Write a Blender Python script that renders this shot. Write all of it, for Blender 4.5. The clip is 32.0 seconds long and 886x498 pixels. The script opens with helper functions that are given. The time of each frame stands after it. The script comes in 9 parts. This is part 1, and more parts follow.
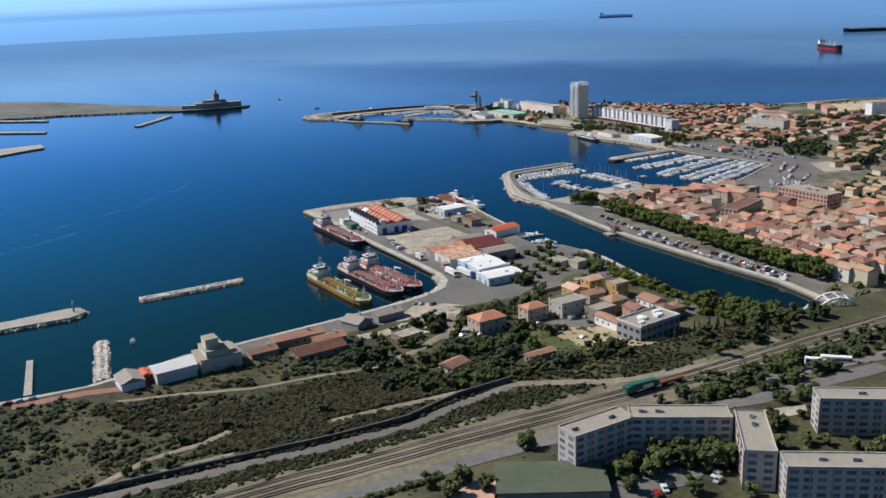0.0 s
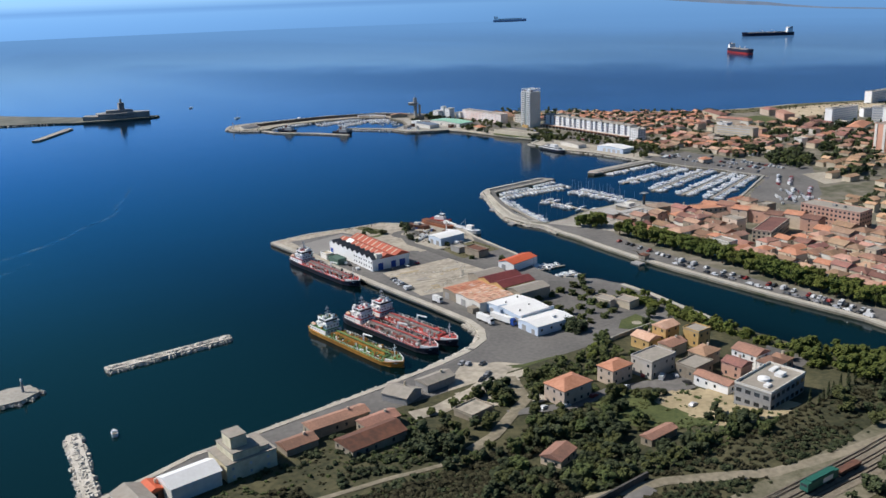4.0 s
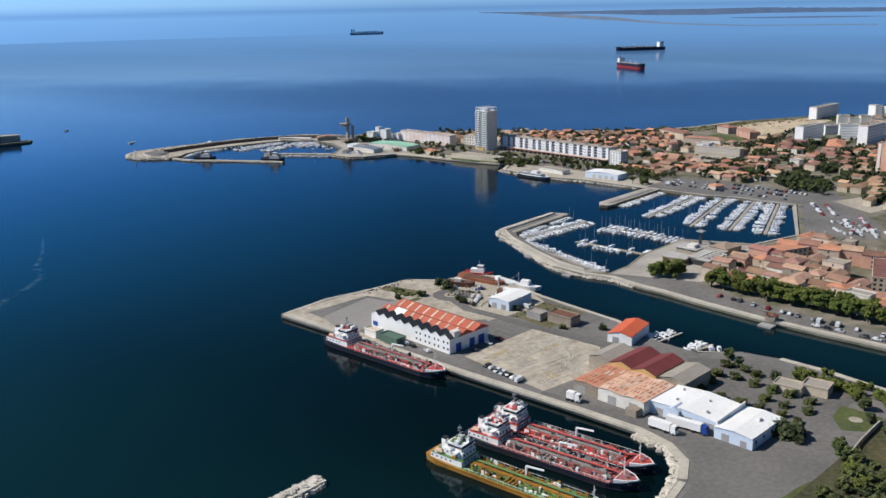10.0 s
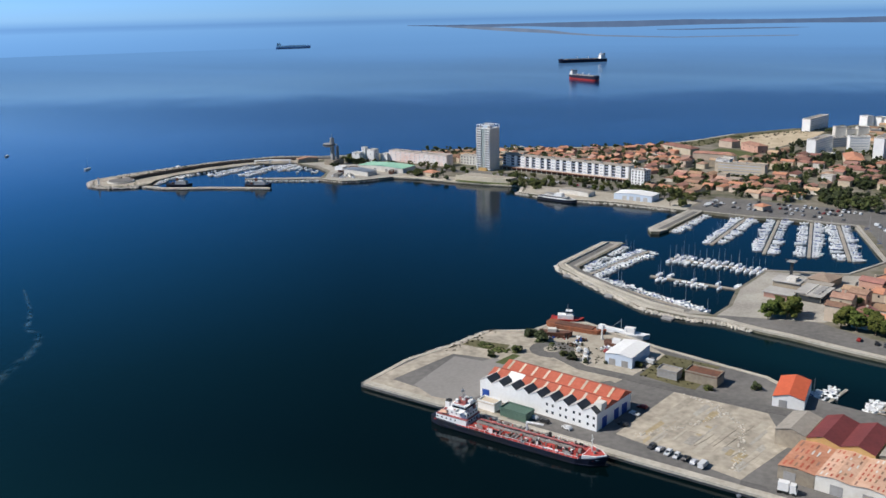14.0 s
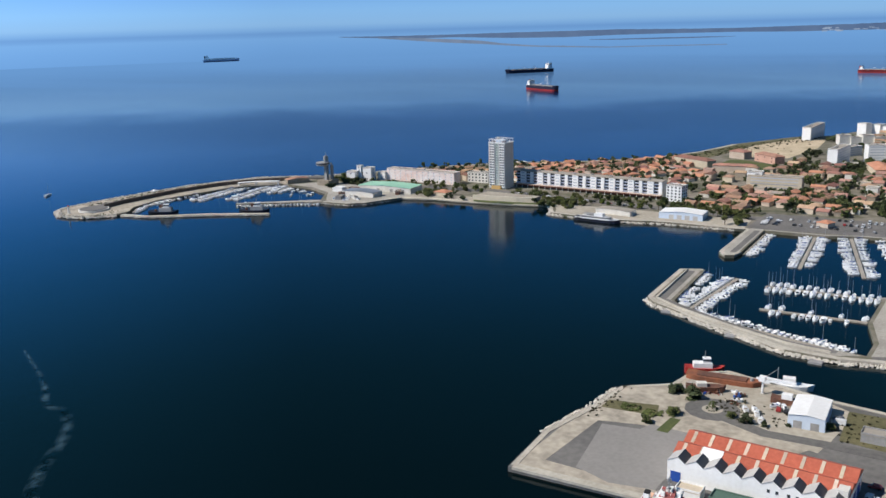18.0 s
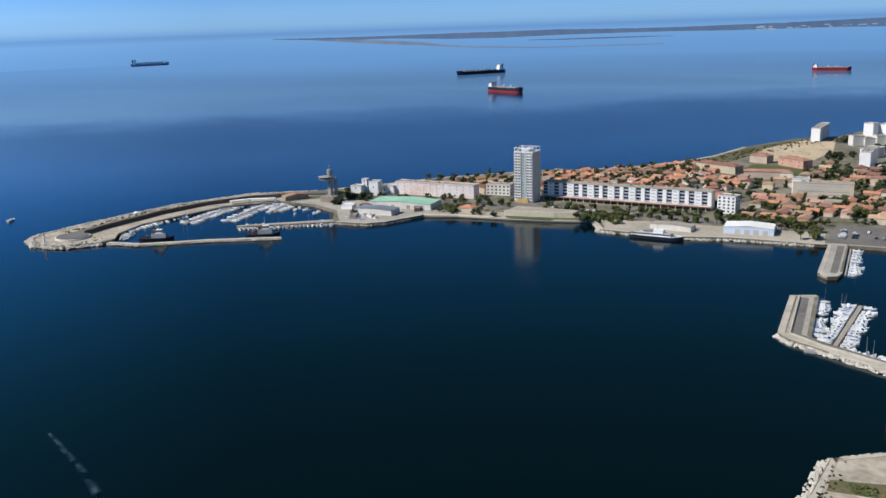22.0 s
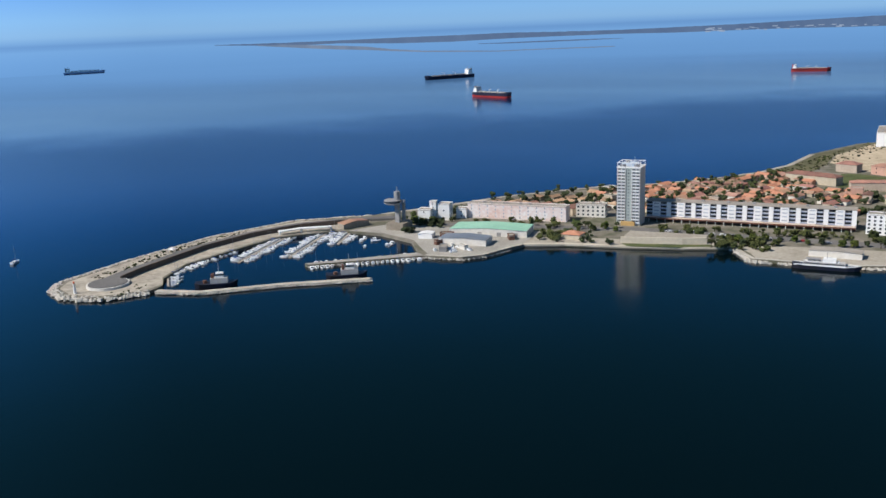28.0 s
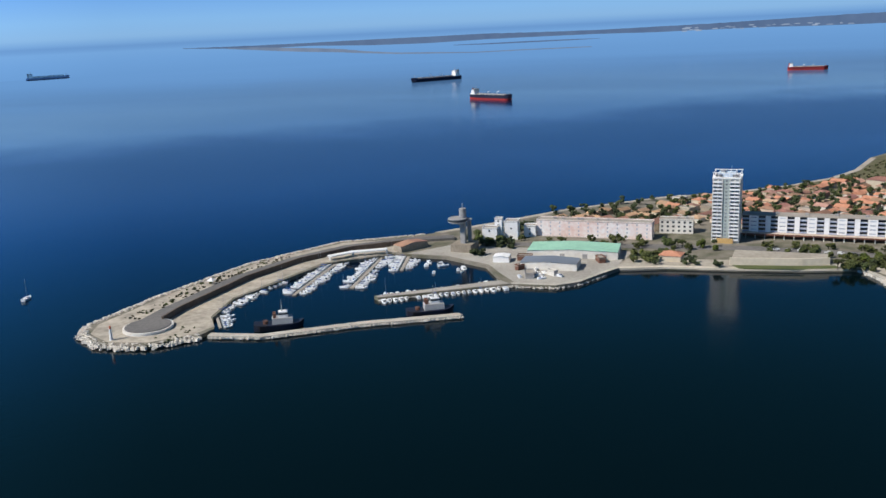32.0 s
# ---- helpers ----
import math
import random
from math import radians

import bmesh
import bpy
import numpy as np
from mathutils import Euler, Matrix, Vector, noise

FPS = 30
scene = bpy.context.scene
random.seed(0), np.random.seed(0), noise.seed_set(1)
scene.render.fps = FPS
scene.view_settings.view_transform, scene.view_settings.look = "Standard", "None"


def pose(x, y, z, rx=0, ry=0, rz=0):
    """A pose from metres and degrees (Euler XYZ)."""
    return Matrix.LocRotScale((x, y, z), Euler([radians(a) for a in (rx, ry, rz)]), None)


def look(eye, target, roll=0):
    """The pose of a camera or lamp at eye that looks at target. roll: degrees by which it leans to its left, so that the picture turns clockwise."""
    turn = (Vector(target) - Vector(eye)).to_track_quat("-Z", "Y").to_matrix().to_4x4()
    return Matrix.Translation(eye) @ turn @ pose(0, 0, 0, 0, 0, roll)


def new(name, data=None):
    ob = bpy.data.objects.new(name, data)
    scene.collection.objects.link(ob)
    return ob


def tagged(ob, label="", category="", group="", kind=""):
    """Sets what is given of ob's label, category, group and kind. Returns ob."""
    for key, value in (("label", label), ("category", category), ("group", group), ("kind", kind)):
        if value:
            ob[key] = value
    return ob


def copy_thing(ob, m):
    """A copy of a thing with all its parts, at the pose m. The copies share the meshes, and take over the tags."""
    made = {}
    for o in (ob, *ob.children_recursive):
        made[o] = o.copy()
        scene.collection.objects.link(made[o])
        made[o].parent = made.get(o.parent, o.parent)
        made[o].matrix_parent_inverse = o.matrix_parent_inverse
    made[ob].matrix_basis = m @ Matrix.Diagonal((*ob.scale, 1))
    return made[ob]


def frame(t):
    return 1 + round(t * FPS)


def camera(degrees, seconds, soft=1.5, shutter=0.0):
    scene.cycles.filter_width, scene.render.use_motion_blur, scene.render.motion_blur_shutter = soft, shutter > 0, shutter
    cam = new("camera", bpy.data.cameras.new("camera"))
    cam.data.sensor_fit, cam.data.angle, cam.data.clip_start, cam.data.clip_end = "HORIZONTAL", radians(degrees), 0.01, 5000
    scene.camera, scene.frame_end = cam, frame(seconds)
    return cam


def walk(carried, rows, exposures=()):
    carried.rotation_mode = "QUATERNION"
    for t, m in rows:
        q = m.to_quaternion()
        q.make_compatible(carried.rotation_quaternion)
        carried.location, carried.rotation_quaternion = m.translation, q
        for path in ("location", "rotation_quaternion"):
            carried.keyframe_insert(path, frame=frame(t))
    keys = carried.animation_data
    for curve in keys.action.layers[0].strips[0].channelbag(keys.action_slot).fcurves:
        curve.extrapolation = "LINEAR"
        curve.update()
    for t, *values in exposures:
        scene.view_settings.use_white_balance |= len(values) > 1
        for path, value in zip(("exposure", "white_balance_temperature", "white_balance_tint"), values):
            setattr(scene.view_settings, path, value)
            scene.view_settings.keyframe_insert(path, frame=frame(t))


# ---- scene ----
cam = camera(52.06, 32.0)
PATH = [
    (0, (0.45, 0.63, 164.88), (42.90, 86.94, 137.51), -2.41),
    (1, (-5.87, 30.17, 164.68), (39.40, 115.01, 137.24), -2.30),
    (2, (-11.88, 58.9, 164.24), (36.14, 142.20, 136.77), -2.20),
    (3, (-17.47, 87.52, 163.64), (33.27, 169.20, 136.18), -2.09),
    (4, (-22.55, 116.71, 162.97), (30.90, 196.65, 135.53), -1.97),
    (5, (-27.0, 146.93, 162.3), (29.16, 225.00, 134.89), -1.81),
    (6, (-30.71, 177.61, 161.73), (28.01, 253.79, 134.36), -1.62),
    (7, (-33.67, 208.05, 161.27), (27.35, 282.42, 133.97), -1.40),
    (8, (-36.37, 238.06, 160.68), (26.81, 310.66, 133.53), -1.22),
    (9, (-39.13, 267.64, 159.72), (26.20, 338.42, 132.85), -1.12),
    (10, (-41.15, 297.19, 158.6), (26.24, 366.15, 132.08), -1.11),
    (11, (-41.77, 326.99, 157.57), (27.50, 394.19, 131.39), -1.17),
    (12, (-42.09, 356.54, 156.82), (28.86, 422.09, 130.95), -1.23),
    (13, (-43.04, 385.39, 156.41), (29.40, 449.40, 130.81), -1.25),
    (14, (-43.15, 414.1, 155.87), (30.72, 476.56, 130.54), -1.29),
    (15, (-41.12, 443.25, 154.8), (34.21, 504.07, 129.75), -1.40),
    (16, (-38.65, 472.37, 153.49), (38.12, 531.48, 128.73), -1.50),
    (17, (-37.3, 501.0, 152.35), (40.83, 558.41, 127.86), -1.51),
    (18, (-34.98, 529.52, 151.69), (44.45, 585.21, 127.39), -1.54),
    (19, (-29.65, 558.38, 151.62), (51.01, 612.30, 127.40), -1.68),
    (20, (-23.04, 587.18, 151.62), (58.77, 639.34, 127.38), -1.84),
    (21, (-17.21, 615.46, 151.22), (65.64, 665.92, 126.92), -1.87),
    (22, (-11.79, 643.32, 150.77), (72.03, 692.11, 126.40), -1.87),
    (23, (-5.95, 670.92, 150.64), (78.80, 718.06, 126.23), -1.94),
    (24, (0.46, 698.05, 150.6), (85.99, 743.75, 126.18), -2.01),
    (25, (7.41, 724.6, 150.32), (93.51, 769.22, 125.92), -2.04),
    (26, (14.92, 750.94, 149.71), (101.50, 794.67, 125.39), -2.08),
    (27, (23.01, 777.44, 148.84), (110.08, 820.26, 124.64), -2.16),
    (28, (31.71, 803.87, 148.22), (119.27, 845.72, 124.11), -2.24),
    (29, (41.09, 829.84, 148.26), (129.11, 870.71, 124.12), -2.28),
    (30, (51.38, 855.13, 148.43), (139.82, 895.03, 124.23), -2.32),
    (31, (62.85, 879.52, 147.95), (151.70, 918.50, 123.74), -2.41),
    (32, (75.76, 902.81, 146.07), (165.03, 940.93, 122.02), -2.62),
]
walk(cam, [(t, look(eye, target, roll)) for t, eye, target, roll in PATH])

# ---- light ----
SUN_AZ, SUN_EL = radians(-45), radians(44)
world = bpy.data.worlds.new("sky_world")
scene.world = world
world.use_nodes = True
wn = world.node_tree.nodes
sky = wn.new("ShaderNodeTexSky")
sky.sky_type = "NISHITA"
sky.sun_disc = False
sky.sun_elevation, sky.sun_rotation = SUN_EL, SUN_AZ
sky.altitude, sky.air_density, sky.dust_density, sky.ozone_density = 100, 1.0, 0.3, 2.0
wn["Background"].inputs["Strength"].default_value = 0.07
tint = wn.new("ShaderNodeVectorMath")
tint.operation, tint.inputs[1].default_value = "MULTIPLY", (0.75, 0.95, 1.1)
world.node_tree.links.new(sky.outputs["Color"], tint.inputs[0])
world.node_tree.links.new(tint.outputs[0], wn["Background"].inputs["Color"])
sun = new("sun", bpy.data.lights.new("sun", "SUN"))
sun.data.energy, sun.data.angle, sun.data.color = 5.2, radians(0.55), (1.0, 0.955, 0.895)
sun.matrix_world = look((0, 0, 0), (-math.sin(SUN_AZ) * math.cos(SUN_EL), -math.cos(SUN_AZ) * math.cos(SUN_EL), -math.sin(SUN_EL)))
scene.view_settings.exposure = 0.0

rng = random.Random(7)


# ---- materials ----
def mat(name, c1, c2=None, rough=0.75, fine=1.5, broad=0.06, metal=0.0, bump=0.0, rnd=0.0, spec=0.4, hue=0.0):
    m = bpy.data.materials.new(name)
    m.use_nodes = True
    nt, n = m.node_tree, m.node_tree.nodes
    b = n["Principled BSDF"]
    link = nt.links.new
    c2 = c2 or tuple(v * 0.72 for v in c1)
    co = n.new("ShaderNodeTexCoord")
    na, nb = n.new("ShaderNodeTexNoise"), n.new("ShaderNodeTexNoise")
    na.inputs["Scale"].default_value, na.inputs["Detail"].default_value = fine, 5
    nb.inputs["Scale"].default_value, nb.inputs["Detail"].default_value = broad, 4
    for k in (na, nb):
        link(co.outputs["Object"], k.inputs["Vector"])
    av = n.new("ShaderNodeMath")
    av.operation = "MULTIPLY_ADD"
    av.inputs[1].default_value, av.inputs[2].default_value = 0.45, 0.0
    link(na.outputs["Fac"], av.inputs[0])
    ad = n.new("ShaderNodeMath")
    ad.operation = "MULTIPLY_ADD"
    ad.inputs[1].default_value = 0.55
    link(nb.outputs["Fac"], ad.inputs[0])
    link(av.outputs[0], ad.inputs[2])
    ramp = n.new("ShaderNodeMapRange")
    ramp.inputs["From Min"].default_value, ramp.inputs["From Max"].default_value = 0.36, 0.64
    link(ad.outputs[0], ramp.inputs["Value"])
    mix = n.new("ShaderNodeMix")
    mix.data_type = "RGBA"
    mix.inputs["A"].default_value, mix.inputs["B"].default_value = (*c2, 1), (*c1, 1)
    link(ramp.outputs[0], mix.inputs["Factor"])
    out = mix.outputs["Result"]
    if rnd or hue:
        oi, hs = n.new("ShaderNodeObjectInfo"), n.new("ShaderNodeHueSaturation")
        mr = n.new("ShaderNodeMapRange")
        mr.inputs["To Min"].default_value, mr.inputs["To Max"].default_value = 1 - rnd, 1 + rnd
        link(oi.outputs["Random"], mr.inputs["Value"])
        link(mr.outputs[0], hs.inputs["Value"])
        if hue:
            mh, ml = n.new("ShaderNodeMapRange"), n.new("ShaderNodeMath")
            ml.operation, ml.inputs[1].default_value = "MULTIPLY", 7.31
            fr = n.new("ShaderNodeMath")
            fr.operation = "FRACT"
            link(oi.outputs["Random"], ml.inputs[0])
            link(ml.outputs[0], fr.inputs[0])
            mh.inputs["To Min"].default_value, mh.inputs["To Max"].default_value = 0.5 - hue, 0.5 + hue
            link(fr.outputs[0], mh.inputs["Value"])
            link(mh.outputs[0], hs.inputs["Hue"])
        link(out, hs.inputs["Color"])
        out = hs.outputs["Color"]
    link(out, b.inputs["Base Color"])
    b.inputs["Roughness"].default_value, b.inputs["Metallic"].default_value = rough, metal
    b.inputs["Specular IOR Level"].default_value = spec
    if bump:
        bp = n.new("ShaderNodeBump")
        bp.inputs["Strength"].default_value, bp.inputs["Distance"].default_value = min(bump, 1), 0.3
        link(na.outputs["Fac"], bp.inputs["Height"])
        link(bp.outputs[0], b.inputs["Normal"])
    return m


def sea_material():
    m = bpy.data.materials.new("sea_water")
    m.use_nodes = True
    nt, n = m.node_tree, m.node_tree.nodes
    b, link = n["Principled BSDF"], m.node_tree.links.new
    b.inputs["IOR"].default_value = 1.33
    b.inputs["Specular Tint"].default_value = (0.45, 0.85, 1.0, 1)
    co = n.new("ShaderNodeTexCoord")
    # milky coastal water with sunward glow painted in, turning to clear deep water offshore
    sx, sd, tn, ts, dm = n.new("ShaderNodeSeparateXYZ"), n.new("ShaderNodeMapRange"), n.new("ShaderNodeTexNoise"), n.new("ShaderNodeMath"), n.new("ShaderNodeMix")
    link(co.outputs["Object"], sx.inputs[0])
    tn.inputs["Scale"].default_value, tn.inputs["Detail"].default_value = 0.006, 3
    link(co.outputs["Object"], tn.inputs["Vector"])
    ts.operation, ts.inputs[1].default_value = "MULTIPLY_ADD", 260.0
    link(tn.outputs["Fac"], ts.inputs[0])
    off = n.new("ShaderNodeVectorMath")
    off.operation, off.inputs[1].default_value = "DOT_PRODUCT", (3.0, 1.0, 0)
    link(co.outputs["Object"], off.inputs[0])
    link(off.outputs["Value"], ts.inputs[2])
    sd.interpolation_type = "SMOOTHSTEP"
    sd.inputs["From Min"].default_value, sd.inputs["From Max"].default_value = 790.0, 1280.0
    link(ts.outputs[0], sd.inputs["Value"])
    dm.data_type = "RGBA"
    dm.inputs["A"].default_value, dm.inputs["B"].default_value = (0.0022, 0.0142, 0.0160, 1), (0.0008, 0.0040, 0.0046, 1)
    link(sd.outputs[0], dm.inputs["Factor"])
    deep, dd, dx2 = n.new("ShaderNodeMapRange"), n.new("ShaderNodeVectorMath"), n.new("ShaderNodeMix")
    dd.operation, dd.inputs[1].default_value = "DOT_PRODUCT", (0.815, 0.58, 0)
    link(co.outputs["Object"], dd.inputs[0])
    deep.interpolation_type = "SMOOTHSTEP"
    deep.inputs["From Min"].default_value, deep.inputs["From Max"].default_value = 950.0, 1500.0
    link(dd.outputs["Value"], deep.inputs["Value"])
    dx2.data_type = "RGBA"
    dx2.inputs["B"].default_value = (0.0002, 0.0060, 0.042, 1)
    link(deep.outputs[0], dx2.inputs["Factor"])
    link(dm.outputs["Result"], dx2.inputs["A"])
    link(dx2.outputs["Result"], b.inputs["Base Color"])
    big = n.new("ShaderNodeTexNoise")
    big.inputs["Scale"].default_value, big.inputs["Detail"].default_value, big.inputs["Distortion"].default_value = 0.0016, 3, 0.6
    mp = n.new("ShaderNodeMapping")
    mp.inputs["Rotation"].default_value = (0, 0, radians(40))
    mp.inputs["Scale"].default_value = (1.0, 0.35, 1.0)
    link(co.outputs["Object"], mp.inputs["Vector"])
    link(mp.outputs[0], big.inputs["Vector"])
    rr = n.new("ShaderNodeMapRange")
    rr.inputs["From Min"].default_value, rr.inputs["From Max"].default_value = 0.42, 0.6
    rr.inputs["To Min"].default_value, rr.inputs["To Max"].default_value = 0.10, 0.15
    link(big.outputs["Fac"], rr.inputs["Value"])
    # ruffled deep blue water inside a wind line, calm pale water beyond it
    def rangenode(f0, f1, t0, t1, src):
        k = n.new("ShaderNodeMapRange")
        k.interpolation_type = "SMOOTHSTEP"
        k.inputs["From Min"].default_value, k.inputs["From Max"].default_value = f0, f1
        k.inputs["To Min"].default_value, k.inputs["To Max"].default_value = t0, t1
        link(src, k.inputs["Value"])
        return k.outputs[0]

    def mathnode(op, p, q):
        k = n.new("ShaderNodeMath")
        k.operation = op
        link(p, k.inputs[0])
        link(q, k.inputs[1])
        return k.outputs[0]

    dn, da, dt = n.new("ShaderNodeTexNoise"), n.new("ShaderNodeVectorMath"), n.new("ShaderNodeVectorMath")
    dn.inputs["Scale"].default_value, dn.inputs["Detail"].default_value, dn.inputs["Roughness"].default_value = 0.0024, 9, 0.62
    da.operation, dt.operation = "MULTIPLY_ADD", "DOT_PRODUCT"
    da.inputs[1].default_value = (760, 760, 0)
    link(co.outputs["Object"], dn.inputs["Vector"])
    link(dn.outputs["Color"], da.inputs[0])
    link(co.outputs["Object"], da.inputs[2])
    link(da.outputs[0], dt.inputs[0])
    dt.inputs[1].default_value = (0.815, 0.58, 0)
    wind = mathnode("MULTIPLY", rangenode(1380, 2180, 0.10, 0.23, dt.outputs["Value"]), rangenode(2260, 2860, 1.0, 0.3, dt.outputs["Value"]))
    wind = mathnode("MULTIPLY", wind, rangenode(150, 950, 0.3, 1.0, sx.outputs["X"]))
    mb = n.new("ShaderNodeMath")
    mb.operation = "MAXIMUM"
    link(wind, mb.inputs[0])
    link(rr.outputs[0], mb.inputs[1])
    calm = mathnode("MULTIPLY", mb.outputs[0], rangenode(3000, 4000, 1.0, 0.8, dt.outputs["Value"]))
    link(calm, b.inputs["Roughness"])
    # canal and basins: cloudier shallow water, with grazing sky reflection painted in
    basin = mathnode("MULTIPLY", rangenode(322, 352, 0.0, 0.6, sx.outputs["X"]), rangenode(540, 610, 1.0, 0.0, sx.outputs["Y"]))
    clear_part = n.new("ShaderNodeMath")
    clear_part.operation, clear_part.inputs[0].default_value = "SUBTRACT", 1.0
    link(basin, clear_part.inputs[1])
    link(mathnode("MULTIPLY", sd.outputs[0], clear_part.outputs[0]), dm.inputs["Factor"])
    wa, wb = n.new("ShaderNodeTexNoise"), n.new("ShaderNodeTexNoise")
    wa.inputs["Scale"].default_value, wa.inputs["Detail"].default_value = 0.35, 4
    wb.inputs["Scale"].default_value, wb.inputs["Detail"].default_value = 0.03, 3
    link(co.outputs["Object"], wa.inputs["Vector"])
    link(co.outputs["Object"], wb.inputs["Vector"])
    b1, b2 = n.new("ShaderNodeBump"), n.new("ShaderNodeBump")
    b1.inputs["Strength"].default_value, b1.inputs["Distance"].default_value = 0.22, 0.25
    b2.inputs["Strength"].default_value, b2.inputs["Distance"].default_value = 0.05, 1.2
    link(wa.outputs["Fac"], b1.inputs["Height"])
    link(wb.outputs["Fac"], b2.inputs["Height"])
    link(b2.outputs[0], b1.inputs["Normal"])
    link(b1.outputs[0], b.inputs["Normal"])
    return m


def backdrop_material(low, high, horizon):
    """Far sea, haze and sky painted as glow, by height."""
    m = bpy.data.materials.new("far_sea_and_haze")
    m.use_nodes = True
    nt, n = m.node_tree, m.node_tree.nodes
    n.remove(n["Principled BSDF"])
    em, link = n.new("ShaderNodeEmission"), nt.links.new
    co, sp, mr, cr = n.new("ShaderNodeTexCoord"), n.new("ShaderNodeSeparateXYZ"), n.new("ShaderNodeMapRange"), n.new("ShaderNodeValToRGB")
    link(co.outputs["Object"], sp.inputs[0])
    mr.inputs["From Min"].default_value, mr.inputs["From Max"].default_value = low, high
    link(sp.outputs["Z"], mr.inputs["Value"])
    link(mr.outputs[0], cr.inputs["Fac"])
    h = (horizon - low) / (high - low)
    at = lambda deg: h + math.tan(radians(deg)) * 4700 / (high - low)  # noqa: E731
    # upper stops kept dark so steep reflections in the near water stay dark
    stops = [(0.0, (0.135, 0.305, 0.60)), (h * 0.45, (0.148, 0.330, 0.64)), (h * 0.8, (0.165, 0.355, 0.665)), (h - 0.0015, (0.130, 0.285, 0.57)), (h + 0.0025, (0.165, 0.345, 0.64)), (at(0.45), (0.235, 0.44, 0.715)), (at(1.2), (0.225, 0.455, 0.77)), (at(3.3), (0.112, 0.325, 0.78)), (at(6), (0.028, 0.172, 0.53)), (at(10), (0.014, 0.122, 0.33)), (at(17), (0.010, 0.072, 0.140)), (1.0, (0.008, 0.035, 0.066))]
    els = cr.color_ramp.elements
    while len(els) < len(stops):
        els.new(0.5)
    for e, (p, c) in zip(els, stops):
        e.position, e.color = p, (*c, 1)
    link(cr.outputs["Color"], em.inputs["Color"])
    # glow added towards the sun, growing with height, to brighten the water there
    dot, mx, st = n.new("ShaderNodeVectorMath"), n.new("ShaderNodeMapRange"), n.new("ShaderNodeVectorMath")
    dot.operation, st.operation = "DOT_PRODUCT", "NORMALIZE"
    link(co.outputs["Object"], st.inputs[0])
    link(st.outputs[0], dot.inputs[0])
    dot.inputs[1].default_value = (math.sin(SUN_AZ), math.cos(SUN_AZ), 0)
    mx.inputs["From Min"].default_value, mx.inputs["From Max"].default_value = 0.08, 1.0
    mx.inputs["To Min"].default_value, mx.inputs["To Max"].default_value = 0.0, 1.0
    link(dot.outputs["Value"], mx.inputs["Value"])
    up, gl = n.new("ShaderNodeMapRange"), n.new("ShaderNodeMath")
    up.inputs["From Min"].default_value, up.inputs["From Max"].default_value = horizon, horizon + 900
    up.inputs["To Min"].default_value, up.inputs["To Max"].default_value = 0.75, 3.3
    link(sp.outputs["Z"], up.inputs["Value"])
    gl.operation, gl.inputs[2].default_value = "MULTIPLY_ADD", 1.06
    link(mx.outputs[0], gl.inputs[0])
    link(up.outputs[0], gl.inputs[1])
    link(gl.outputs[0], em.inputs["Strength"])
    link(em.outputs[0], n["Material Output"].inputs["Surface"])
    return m


